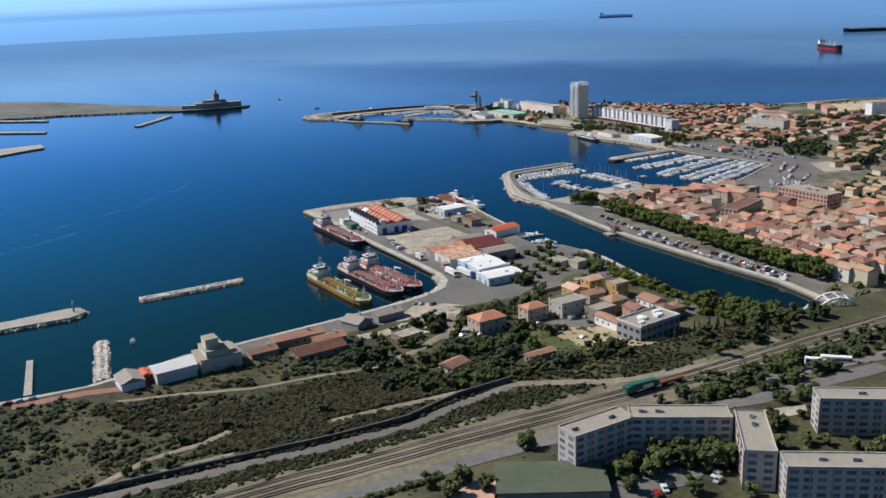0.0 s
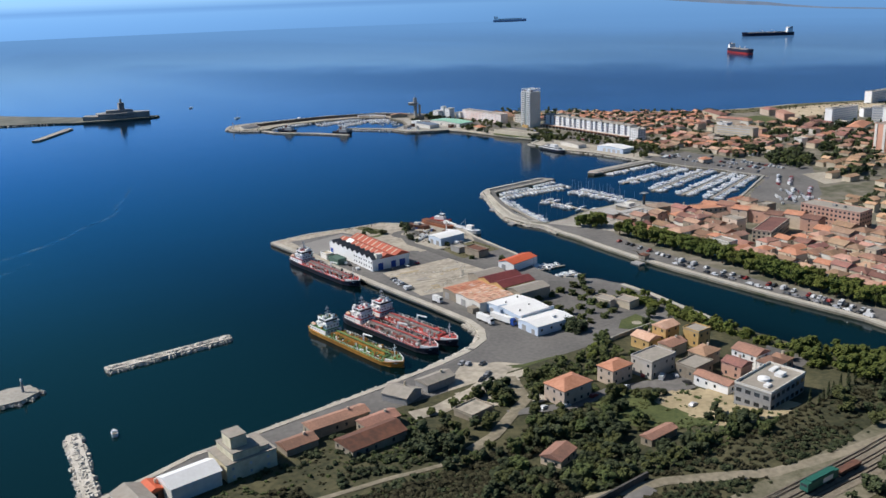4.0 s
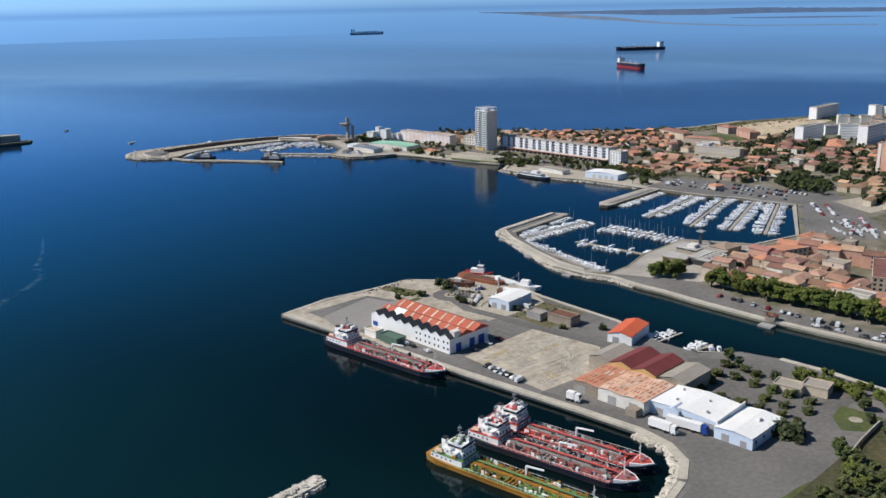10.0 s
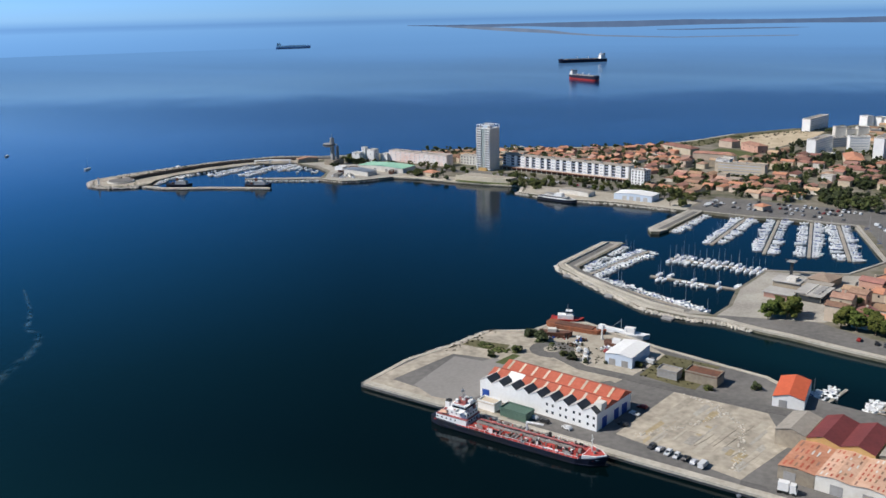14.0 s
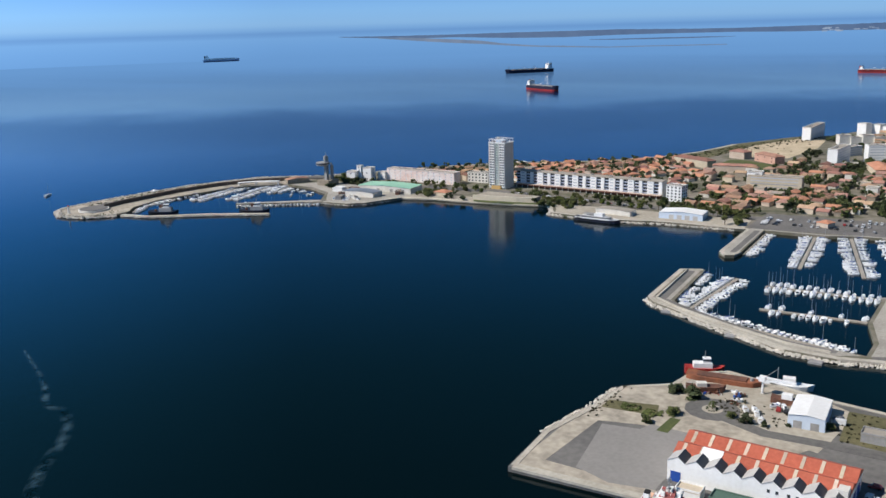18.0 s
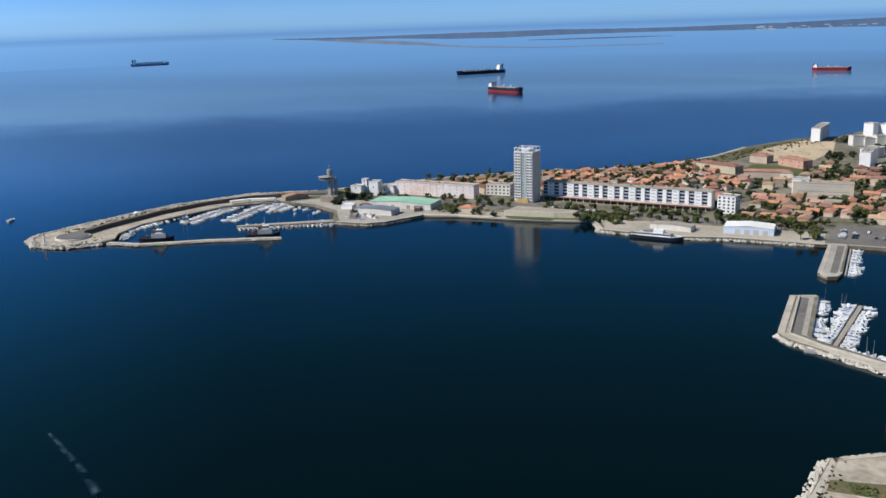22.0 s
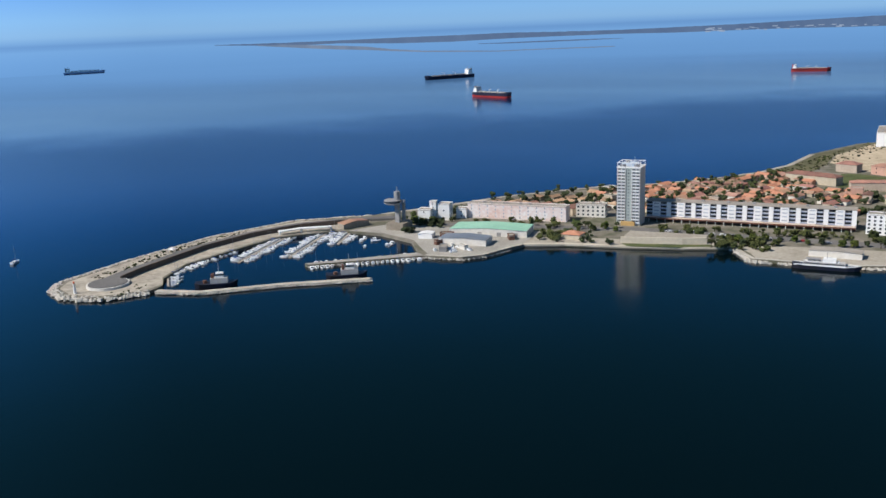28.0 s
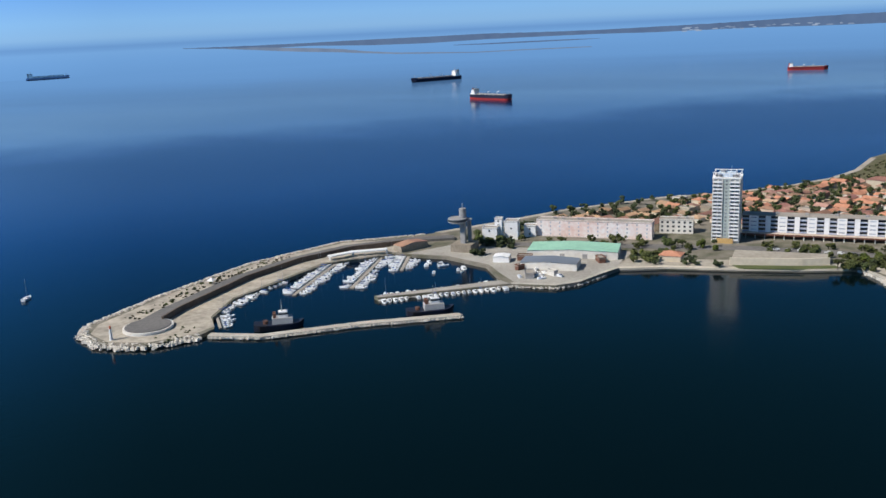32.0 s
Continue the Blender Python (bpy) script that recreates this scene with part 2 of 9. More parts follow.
M = dict(
    concrete=mat("pale_concrete", (0.42, 0.39, 0.335), (0.27, 0.245, 0.21), 0.85, 0.8, 0.05, bump=0.2),
    kerb=mat("quay_stone", (0.51, 0.465, 0.39), (0.35, 0.315, 0.255), 0.85, 0.6, 0.1, bump=0.3),
    asphalt=mat("asphalt", (0.165, 0.153, 0.140), (0.095, 0.090, 0.085), 0.9, 0.5, 0.03),
    asphalt2=mat("worn_asphalt", (0.185, 0.172, 0.158), (0.11, 0.104, 0.097), 0.9, 0.4, 0.04),
    dirt=mat("pale_bare_ground", (0.50, 0.435, 0.345), (0.25, 0.22, 0.175), 0.95, 0.35, 0.09, bump=0.3),
    track=mat("tan_dirt_track", (0.30, 0.255, 0.185), (0.15, 0.13, 0.088), 0.95, 0.5, 0.08, bump=0.3),
    gravel=mat("tan_gravel_and_weeds", (0.235, 0.205, 0.145), (0.10, 0.094, 0.055), 0.95, 0.5, 0.07, bump=0.4),
    sand=mat("sand", (0.45, 0.40, 0.325), (0.29, 0.255, 0.20), 0.95, 0.4, 0.03),
    scrub=mat("dry_scrub_ground", (0.098, 0.088, 0.042), (0.024, 0.028, 0.011), 0.95, 0.45, 0.045, bump=0.6),
    grass=mat("grass", (0.105, 0.118, 0.038), (0.05, 0.066, 0.02), 0.95, 0.6, 0.08, bump=0.3),
    town=mat("town_ground", (0.23, 0.20, 0.16), (0.085, 0.085, 0.048), 0.95, 0.12, 0.03),
    rock=mat("pale_rock", (0.60, 0.55, 0.48), (0.38, 0.345, 0.29), 0.9, 1.2, 0.3, rnd=0.2, bump=0.4),
    white=mat("white_paint", (0.82, 0.81, 0.79), (0.72, 0.70, 0.67), 0.6, 0.8, 0.08),
    offwhite=mat("weathered_white_wall", (0.70, 0.67, 0.61), (0.57, 0.53, 0.47), 0.8, 0.5, 0.07),
    cream=mat("cream_render", (0.58, 0.48, 0.37), (0.46, 0.375, 0.285), 0.85, 0.6, 0.1, rnd=0.18, hue=0.015),
    ochre=mat("ochre_render", (0.54, 0.36, 0.15), (0.43, 0.27, 0.10), 0.85, 0.6, 0.1),
    pink=mat("pink_render", (0.56, 0.33, 0.25), (0.46, 0.26, 0.19), 0.85, 0.6, 0.1),
    salmon=mat("salmon_brick", (0.60, 0.33, 0.23), (0.50, 0.26, 0.18), 0.85, 0.6, 0.1),
    flatwall=mat("beige_grey_facade", (0.50, 0.45, 0.40), (0.41, 0.37, 0.32), 0.85, 0.6, 0.1),
    loggia=mat("blue_grey_shutters", (0.15, 0.16, 0.195), (0.10, 0.11, 0.14), 0.7, 0.8, 0.2, rnd=0.5),
    stone=mat("grey_beige_stone", (0.34, 0.29, 0.22), (0.23, 0.19, 0.145), 0.9, 0.7, 0.1, rnd=0.12),
    grey=mat("grey_concrete", (0.33, 0.32, 0.31), (0.24, 0.23, 0.22), 0.85, 0.7, 0.08),
    dark=mat("dark_recess", (0.05, 0.05, 0.052), None, 0.6),
    tile=mat("terracotta_tiles", (0.37, 0.192, 0.128), (0.215, 0.122, 0.088), 0.85, 1.4, 0.15, rnd=0.36, hue=0.022, bump=0.3),
    tile_o=mat("orange_roof_sheets", (0.66, 0.43, 0.31), (0.54, 0.31, 0.20), 0.8, 0.8, 0.15, bump=0.2),
    tile_red=mat("bright_red_roof", (0.62, 0.13, 0.055), (0.52, 0.10, 0.04), 0.7, 0.8, 0.1, bump=0.2),
    brick_red=mat("brick_red_roof", (0.50, 0.125, 0.072), (0.37, 0.088, 0.05), 0.75, 0.8, 0.1, rnd=0.1, bump=0.2),
    maroon=mat("maroon_roof", (0.20, 0.045, 0.042), (0.14, 0.034, 0.032), 0.7, 0.8, 0.1, bump=0.2),
    wallstone=mat("dark_stained_wall", (0.11, 0.10, 0.09), (0.06, 0.055, 0.05), 0.9, 0.6, 0.1),
    rust=mat("rusty_sheet", (0.20, 0.085, 0.05), (0.10, 0.05, 0.035), 0.8, 0.5, 0.12, bump=0.3),
    roofgrey=mat("gravel_flat_roof", (0.36, 0.32, 0.27), (0.27, 0.24, 0.20), 0.95, 0.6, 0.07),
    roofg=mat("dull_green_roof", (0.10, 0.115, 0.075), (0.075, 0.088, 0.058), 0.9, 0.4, 0.06),
    roofgreen=mat("pale_green_sheet_roof", (0.33, 0.58, 0.42), (0.26, 0.47, 0.34), 0.6, 0.5, 0.1),
    slate=mat("dark_glazed_roof", (0.06, 0.065, 0.075), (0.035, 0.04, 0.045), 0.4, 0.7, 0.2),
    glass=mat("window_glass", (0.05, 0.06, 0.07), (0.02, 0.025, 0.03), 0.15, spec=0.6, rnd=0.5),
    shutter=mat("painted_shutter", (0.22, 0.16, 0.11), None, 0.7, rnd=0.4, hue=0.1),
    lightblue=mat("pale_blue_wall", (0.57, 0.64, 0.73), (0.49, 0.56, 0.65), 0.7, 0.6, 0.08),
    blue=mat("blue_paint", (0.02, 0.075, 0.33), None, 0.5),
    hullblue=mat("navy_hull", (0.012, 0.016, 0.035), (0.02, 0.018, 0.02), 0.5, 0.4, 0.1),
    # navy lightened to blue-grey, painting in the haze before a far ship
    hullfar=mat("faded_navy_hull", (0.20, 0.25, 0.36), (0.15, 0.18, 0.27), 0.6, 0.2, 0.05),
    hullnavy=mat("dark_navy_hull", (0.022, 0.028, 0.055), (0.015, 0.019, 0.04), 0.75, 0.2, 0.05, spec=0.2),
    hulldeepred=mat("dark_red_hull", (0.20, 0.028, 0.03), (0.14, 0.02, 0.022), 0.7, 0.2, 0.05, spec=0.2),
    hullyellow=mat("ochre_yellow_hull", (0.42, 0.20, 0.03), (0.26, 0.12, 0.02), 0.55, 0.4, 0.1),
    deckgreen=mat("green_deck", (0.13, 0.24, 0.075), (0.09, 0.17, 0.06), 0.7, 0.6, 0.2),
    deckred=mat("faded_red_deck", (0.42, 0.125, 0.11), (0.25, 0.08, 0.075), 0.7, 0.6, 0.2),
    deckbright=mat("bright_red_deck", (0.52, 0.075, 0.06), (0.36, 0.06, 0.05), 0.7, 0.6, 0.2),
    redhull=mat("red_antifouling", (0.42, 0.035, 0.025), (0.33, 0.03, 0.022), 0.6),
    pipe=mat("grey_pipes", (0.34, 0.32, 0.30), (0.22, 0.19, 0.17), 0.5, 1, 0.3),
    metal=mat("galvanised_metal", (0.45, 0.46, 0.47), None, 0.4, metal=0.6),
    metal2=mat("pale_grey_sheet", (0.50, 0.48, 0.45), (0.38, 0.36, 0.34), 0.7, 0.6, 0.1),
    black=mat("black_rubber", (0.02, 0.02, 0.02), None, 0.8),
    ballast=mat("rail_ballast", (0.25, 0.21, 0.155), (0.13, 0.11, 0.083), 0.95, 0.8, 0.06, bump=0.3),
    rail=mat("rusty_rail", (0.12, 0.092, 0.072), None, 0.6, metal=0.3),
    bark=mat("bark", (0.12, 0.09, 0.06), None, 0.9),
    leaf=mat("foliage", (0.094, 0.108, 0.034), (0.050, 0.062, 0.021), 0.8, 0.5, 0.25, rnd=0.3, hue=0.02, spec=0.2),
    leafy=mat("yellow_green_foliage", (0.118, 0.130, 0.026), (0.058, 0.076, 0.016), 0.8, 0.5, 0.25, rnd=0.22, hue=0.015, spec=0.2),
    leafd=mat("dark_foliage", (0.058, 0.070, 0.030), (0.033, 0.042, 0.019), 0.8, 0.5, 0.25, rnd=0.3, spec=0.2),
    dryleaf=mat("dry_brown_scrub", (0.056, 0.050, 0.028), (0.026, 0.026, 0.013), 0.9, 0.5, 0.2, spec=0.1),
    gel=mat("white_gelcoat", (0.78, 0.78, 0.77), (0.68, 0.68, 0.68), 0.3, 0.5, 0.2, rnd=0.06),
    bluecover=mat("blue_canvas", (0.04, 0.10, 0.30), None, 0.8, rnd=0.4),
    car=mat("car_paint", (0.32, 0.32, 0.33), (0.29, 0.29, 0.30), 0.3, rnd=0.85, spec=0.6),
)
M["towerwall"] = mat("pale_beige_tower_wall", (0.66, 0.62, 0.55), (0.58, 0.54, 0.47), 0.85, 0.4, 0.05)
M["corepaint"] = mat("grey_green_panel", (0.36, 0.40, 0.37), (0.29, 0.33, 0.31), 0.7, 0.5, 0.1)
M["towerglass"] = mat("shaded_balcony_doors", (0.20, 0.22, 0.24), (0.12, 0.135, 0.15), 0.4, 0.5, 0.2, rnd=0.4)
M["paleblue"] = mat("pale_blue_grey_balcony", (0.42, 0.45, 0.54), (0.34, 0.37, 0.46), 0.75, 0.5, 0.1)
M["spit"] = mat("dry_salt_marsh", (0.20, 0.19, 0.155), (0.07, 0.078, 0.055), 0.95, 0.05, 0.012)
M["rust3"] = mat("orange_rusty_hull", (0.30, 0.105, 0.05), (0.17, 0.07, 0.042), 0.85, 0.6, 0.15, bump=0.3)
M["sandlight"] = mat("pale_cream_plaster", (0.62, 0.54, 0.42), (0.50, 0.43, 0.33), 0.9, 0.5, 0.1)
M["pierwall"] = mat("dark_brown_stone", (0.14, 0.105, 0.08), (0.085, 0.065, 0.05), 0.9, 0.6, 0.12, bump=0.3)
M["apron"] = mat("pale_grey_apron", (0.275, 0.255, 0.235), (0.225, 0.21, 0.192), 0.92, 0.6, 0.025)
M["plot"] = mat("yellow_sandy_earth", (0.44, 0.35, 0.215), (0.27, 0.215, 0.125), 0.95, 0.5, 0.1, bump=0.3)
M["waste"] = mat("pale_bare_earth", (0.58, 0.47, 0.325), (0.38, 0.30, 0.195), 0.95, 0.5, 0.06, bump=0.3)
M["drygrass"] = mat("dry_grass", (0.15, 0.13, 0.065), (0.07, 0.07, 0.03), 0.95, 0.5, 0.06, bump=0.3)
M["tile_p"] = mat("pale_pinkish_tiles", (0.47, 0.295, 0.21), (0.31, 0.185, 0.125), 0.85, 1.2, 0.15, rnd=0.3, hue=0.02, bump=0.3)
M["fortstone"] = mat("pale_grey_fort_stone", (0.32, 0.305, 0.29), (0.22, 0.21, 0.20), 0.9, 0.4, 0.05)
# pane colour made paler than the glass to paint in sun and haze
M["paleglass"] = mat("sunlit_pale_panes", (0.44, 0.46, 0.51), (0.30, 0.33, 0.38), 0.3, 0.5, 0.2, rnd=0.3)
M["stained"] = mat("white_wall_with_pink_stains", (0.76, 0.72, 0.69), (0.66, 0.46, 0.39), 0.85, 0.5, 0.07)
M["tile_o2"] = mat("faded_orange_sheets", (0.56, 0.27, 0.17), (0.42, 0.18, 0.10), 0.8, 0.8, 0.15, bump=0.2)


def foam_material():
    """Thin streaks of bubbles that let the water show through."""
    m = bpy.data.materials.new("thin_foam")
    m.use_nodes = True
    nt, n = m.node_tree, m.node_tree.nodes
    b, link = n["Principled BSDF"], nt.links.new
    b.inputs["Base Color"].default_value, b.inputs["Roughness"].default_value = (0.34, 0.62, 0.82, 1), 0.9
    b.inputs["Specular IOR Level"].default_value = 0.0
    co, na, mr = n.new("ShaderNodeTexCoord"), n.new("ShaderNodeTexNoise"), n.new("ShaderNodeMapRange")
    na.inputs["Scale"].default_value, na.inputs["Detail"].default_value = 0.11, 9
    link(co.outputs["Object"], na.inputs["Vector"])
    mr.inputs["From Min"].default_value, mr.inputs["From Max"].default_value = 0.45, 0.74
    mr.inputs["To Min"].default_value, mr.inputs["To Max"].default_value = 0.0, 0.05
    link(na.outputs["Fac"], mr.inputs["Value"])
    link(mr.outputs[0], b.inputs["Alpha"])
    return m


M["foam"] = foam_material()
M["sea"] = sea_material()


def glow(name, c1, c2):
    """Far land as part of the glowing distance, its haze painted into an emission colour."""
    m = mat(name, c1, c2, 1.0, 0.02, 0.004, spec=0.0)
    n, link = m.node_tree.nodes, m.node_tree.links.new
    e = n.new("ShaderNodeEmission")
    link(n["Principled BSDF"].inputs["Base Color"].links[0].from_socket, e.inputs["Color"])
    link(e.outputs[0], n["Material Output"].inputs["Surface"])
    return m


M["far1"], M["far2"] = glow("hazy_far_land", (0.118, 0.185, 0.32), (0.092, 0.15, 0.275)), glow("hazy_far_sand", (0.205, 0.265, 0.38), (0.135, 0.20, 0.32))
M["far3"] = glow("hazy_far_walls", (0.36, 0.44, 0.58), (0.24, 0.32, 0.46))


# ---- building blocks ----
class Geo:
    def __init__(self):
        self.v, self.f = [], []

    def add(self, vs, fs):
        o = len(self.v)
        self.v += [tuple(p) for p in vs]
        self.f += [tuple(i + o for i in f) for f in fs]
        return self

    def box(self, x0, y0, z0, x1, y1, z1):
        return self.add([(x0, y0, z0), (x1, y0, z0), (x1, y1, z0), (x0, y1, z0), (x0, y0, z1), (x1, y0, z1), (x1, y1, z1), (x0, y1, z1)],
                        [(0, 3, 2, 1), (4, 5, 6, 7), (0, 1, 5, 4), (1, 2, 6, 5), (2, 3, 7, 6), (3, 0, 4, 7)])

    def prism(self, poly, z0, z1):
        area = sum(a[0] * b[1] - b[0] * a[1] for a, b in zip(poly, poly[1:] + poly[:1]))
        poly = list(poly) if area > 0 else list(reversed(poly))
        n = len(poly)
        return self.add([(x, y, z0) for x, y in poly] + [(x, y, z1) for x, y in poly],
                        [tuple(reversed(range(n))), tuple(range(n, 2 * n))] + [(i, (i + 1) % n, n + (i + 1) % n, n + i) for i in range(n)])

    def cyl(self, x, y, z0, z1, r, n=8, r2=None):
        r2 = r if r2 is None else r2
        ring = [(math.cos(6.2832 * i / n), math.sin(6.2832 * i / n)) for i in range(n)]
        return self.add([(x + r * c, y + r * s, z0) for c, s in ring] + [(x + r2 * c, y + r2 * s, z1) for c, s in ring],
                        [tuple(reversed(range(n))), tuple(range(n, 2 * n))] + [(i, (i + 1) % n, n + (i + 1) % n, n + i) for i in range(n)])

    def bar(self, a, b, r):
        """A square bar from a to b."""
        a, b = Vector(a), Vector(b)
        d = (b - a).normalized()
        u = d.cross(Vector((0, 0, 1)) if abs(d.z) < 0.9 else Vector((1, 0, 0))).normalized() * r
        w = d.cross(u).normalized() * r
        return self.add([a + u + w, a - u + w, a - u - w, a + u - w, b + u + w, b - u + w, b - u - w, b + u - w],
                        [(0, 1, 2, 3), (7, 6, 5, 4), (0, 4, 5, 1), (1, 5, 6, 2), (2, 6, 7, 3), (3, 7, 4, 0)])

    def strip(self, pts, width, z0, z1, closed=False):
        """A band of a given width that follows a line."""
        n = len(pts)
        left, right = [], []
        for i, (x, y) in enumerate(pts):
            a = pts[i - 1] if (i or closed) else pts[i]
            b = pts[(i + 1) % n] if (i < n - 1 or closed) else pts[i]
            dx, dy = b[0] - a[0], b[1] - a[1]
            l = math.hypot(dx, dy) or 1
            left.append((x - dy / l * width / 2, y + dx / l * width / 2))
            right.append((x + dy / l * width / 2, y - dx / l * width / 2))
        for i in range(n if closed else n - 1):
            j = (i + 1) % n
            self.prism([right[i], right[j], left[j], left[i]], z0, z1)
        return self

    def roof(self, lx, ly, z, rise, kind="gable", over=0.4, thick=0.25):
        """A closed roof on a box lx by ly, ridge along the longer side."""
        hx, hy = lx / 2 + over, ly / 2 + over
        if lx >= ly:
            e = hx if kind == "gable" else max(hx - hy, 0.05)
            ridge = [(-e, 0, z + thick + rise), (e, 0, z + thick + rise)]
        else:
            e = hy if kind == "gable" else max(hy - hx, 0.05)
            ridge = [(0, -e, z + thick + rise), (0, e, z + thick + rise)]
        base = [(-hx, -hy), (hx, -hy), (hx, hy), (-hx, hy)]
        vs = [(x, y, z) for x, y in base] + [(x, y, z + thick) for x, y in base] + ridge
        fs = [(3, 2, 1, 0), (0, 1, 5, 4), (1, 2, 6, 5), (2, 3, 7, 6), (3, 0, 4, 7)]
        fs += [(4, 5, 9, 8), (5, 6, 9), (6, 7, 8, 9), (7, 4, 8)] if lx >= ly else [(4, 5, 8), (5, 6, 9, 8), (6, 7, 9), (7, 4, 8, 9)]
        return self.add(vs, fs)

    def mesh(self, name, material, smooth=False):
        me = bpy.data.meshes.new(name)
        me.from_pydata(self.v, [], self.f)
        me.materials.append(material)
        if smooth:
            me.polygons.foreach_set("use_smooth", [True] * len(me.polygons))
        me.update()
        return me


def part(name, g, material, parent=None, label="", smooth=False):
    ob = new(name, g.mesh(name, material, smooth) if isinstance(g, Geo) else g)
    ob.parent = parent
    return tagged(ob, label)


def put(name, mesh, parent, m):
    ob = new(name, mesh)
    ob.parent = parent
    ob.matrix_basis = m
    return ob


def thing(name, label, category, x, y, z=0.0, rz=0.0, group="", kind=""):
    e = new(name)
    e.empty_display_size = 1
    e.matrix_basis = pose(x, y, z, 0, 0, rz)
    return tagged(e, label, category, group, kind)


def structure(name, g, material, label):
    return tagged(part(name, g, material), label, "", "", "structure")


def rocks(name, label, line, width, count, size, z, seed, lift=0.8):
    """One heap of armour stones along a line."""
    r, g = random.Random(seed), Geo()
    seg = [math.dist(a, b) for a, b in zip(line, line[1:])]
    total = sum(seg)
    for _ in range(count):
        d = r.random() * total
        i = 0
        while i < len(seg) - 1 and d > seg[i]:
            d -= seg[i]
            i += 1
        (ax, ay), (bx, by) = line[i], line[i + 1]
        u, off = min(d / seg[i], 1), (r.random() - 0.5) * width
        nx, ny = -(by - ay) / seg[i], (bx - ax) / seg[i]
        x, y = ax + (bx - ax) * u + nx * off, ay + (by - ay) * u + ny * off
        s = size * r.uniform(0.5, 1.25)
        zz = z + lift * (1 - abs(2 * off / width)) * r.uniform(0.3, 1.0)
        ca, sa = math.cos(off * 7.1 + x), math.sin(off * 7.1 + x)
        vs = [(x + s * r.uniform(0.75, 1.1) * (dx * ca - dy * sa), y + s * r.uniform(0.75, 1.1) * (dx * sa + dy * ca), zz + s * dz * r.uniform(0.6, 0.95)) for dx, dy, dz in
              ((-.9, -.75, -.8), (.9, -.7, -.8), (.8, .85, -.8), (-.8, .75, -.8), (-.5, -.4, .35), (.45, -.4, .5), (.4, .5, .4), (-.4, .4, .55))]
        g.add(vs, [(0, 3, 2, 1), (4, 5, 6, 7), (0, 1, 5, 4), (1, 2, 6, 5), (2, 3, 7, 6), (3, 0, 4, 7)])
    return tagged(part(name, g, M["rock"]), label, "rocks", "", "stuff")


# ---- sea and distance ----
RING, RX, RY = 4700.0, 0.0, 200.0
g = Geo()
g.add([(RX + RING * 1.02 * math.cos(a * math.tau / 96), RY + RING * 1.02 * math.sin(a * math.tau / 96), 0.0) for a in range(96)], [tuple(range(96))])
structure("water", g, M["sea"], "deep blue calm sea of the gulf and harbour")
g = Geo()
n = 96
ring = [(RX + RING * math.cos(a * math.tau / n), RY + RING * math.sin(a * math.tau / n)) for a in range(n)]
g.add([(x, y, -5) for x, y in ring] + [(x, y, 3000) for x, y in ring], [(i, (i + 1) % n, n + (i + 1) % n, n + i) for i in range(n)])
structure("backdrop", g, backdrop_material(0, 3000, 119), "glowing backdrop of painted far sea, haze and pale sky")


def sea_haze_material(r0, r1):
    """Haze and sheen over the far sea painted as glow, thin at its near rim and full at the backdrop."""
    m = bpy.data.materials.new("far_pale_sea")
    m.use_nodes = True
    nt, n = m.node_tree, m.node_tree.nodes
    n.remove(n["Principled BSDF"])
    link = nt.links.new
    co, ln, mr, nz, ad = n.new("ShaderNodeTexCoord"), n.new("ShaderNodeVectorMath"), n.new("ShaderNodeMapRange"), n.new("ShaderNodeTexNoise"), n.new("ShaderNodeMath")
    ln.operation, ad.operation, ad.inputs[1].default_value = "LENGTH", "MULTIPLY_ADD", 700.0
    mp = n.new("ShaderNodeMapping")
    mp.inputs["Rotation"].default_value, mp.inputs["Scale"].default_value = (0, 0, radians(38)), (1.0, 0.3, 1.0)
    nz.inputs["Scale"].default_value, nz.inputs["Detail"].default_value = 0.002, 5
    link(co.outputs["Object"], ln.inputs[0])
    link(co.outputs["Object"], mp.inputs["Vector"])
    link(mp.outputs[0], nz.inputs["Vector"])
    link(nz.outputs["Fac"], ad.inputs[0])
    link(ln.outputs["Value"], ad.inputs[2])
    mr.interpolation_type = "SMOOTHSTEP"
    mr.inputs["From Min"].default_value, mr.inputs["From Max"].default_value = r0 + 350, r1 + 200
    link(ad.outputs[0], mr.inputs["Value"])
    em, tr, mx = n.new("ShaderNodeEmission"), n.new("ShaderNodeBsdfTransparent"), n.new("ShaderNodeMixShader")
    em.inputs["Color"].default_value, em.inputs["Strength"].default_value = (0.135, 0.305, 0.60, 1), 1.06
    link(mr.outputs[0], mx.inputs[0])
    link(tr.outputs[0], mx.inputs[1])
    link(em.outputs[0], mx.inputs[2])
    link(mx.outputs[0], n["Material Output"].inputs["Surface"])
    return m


# glowing sheet added over the water to paint in distance haze
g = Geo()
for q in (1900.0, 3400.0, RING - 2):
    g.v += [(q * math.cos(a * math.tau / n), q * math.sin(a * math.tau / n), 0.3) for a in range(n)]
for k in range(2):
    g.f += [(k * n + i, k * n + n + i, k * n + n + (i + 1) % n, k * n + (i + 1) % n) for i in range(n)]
structure("backdrop_far_sea", g, sea_haze_material(1900, RING), "glowing sheet of painted haze over the distant sea").location = (RX, RY, 0)


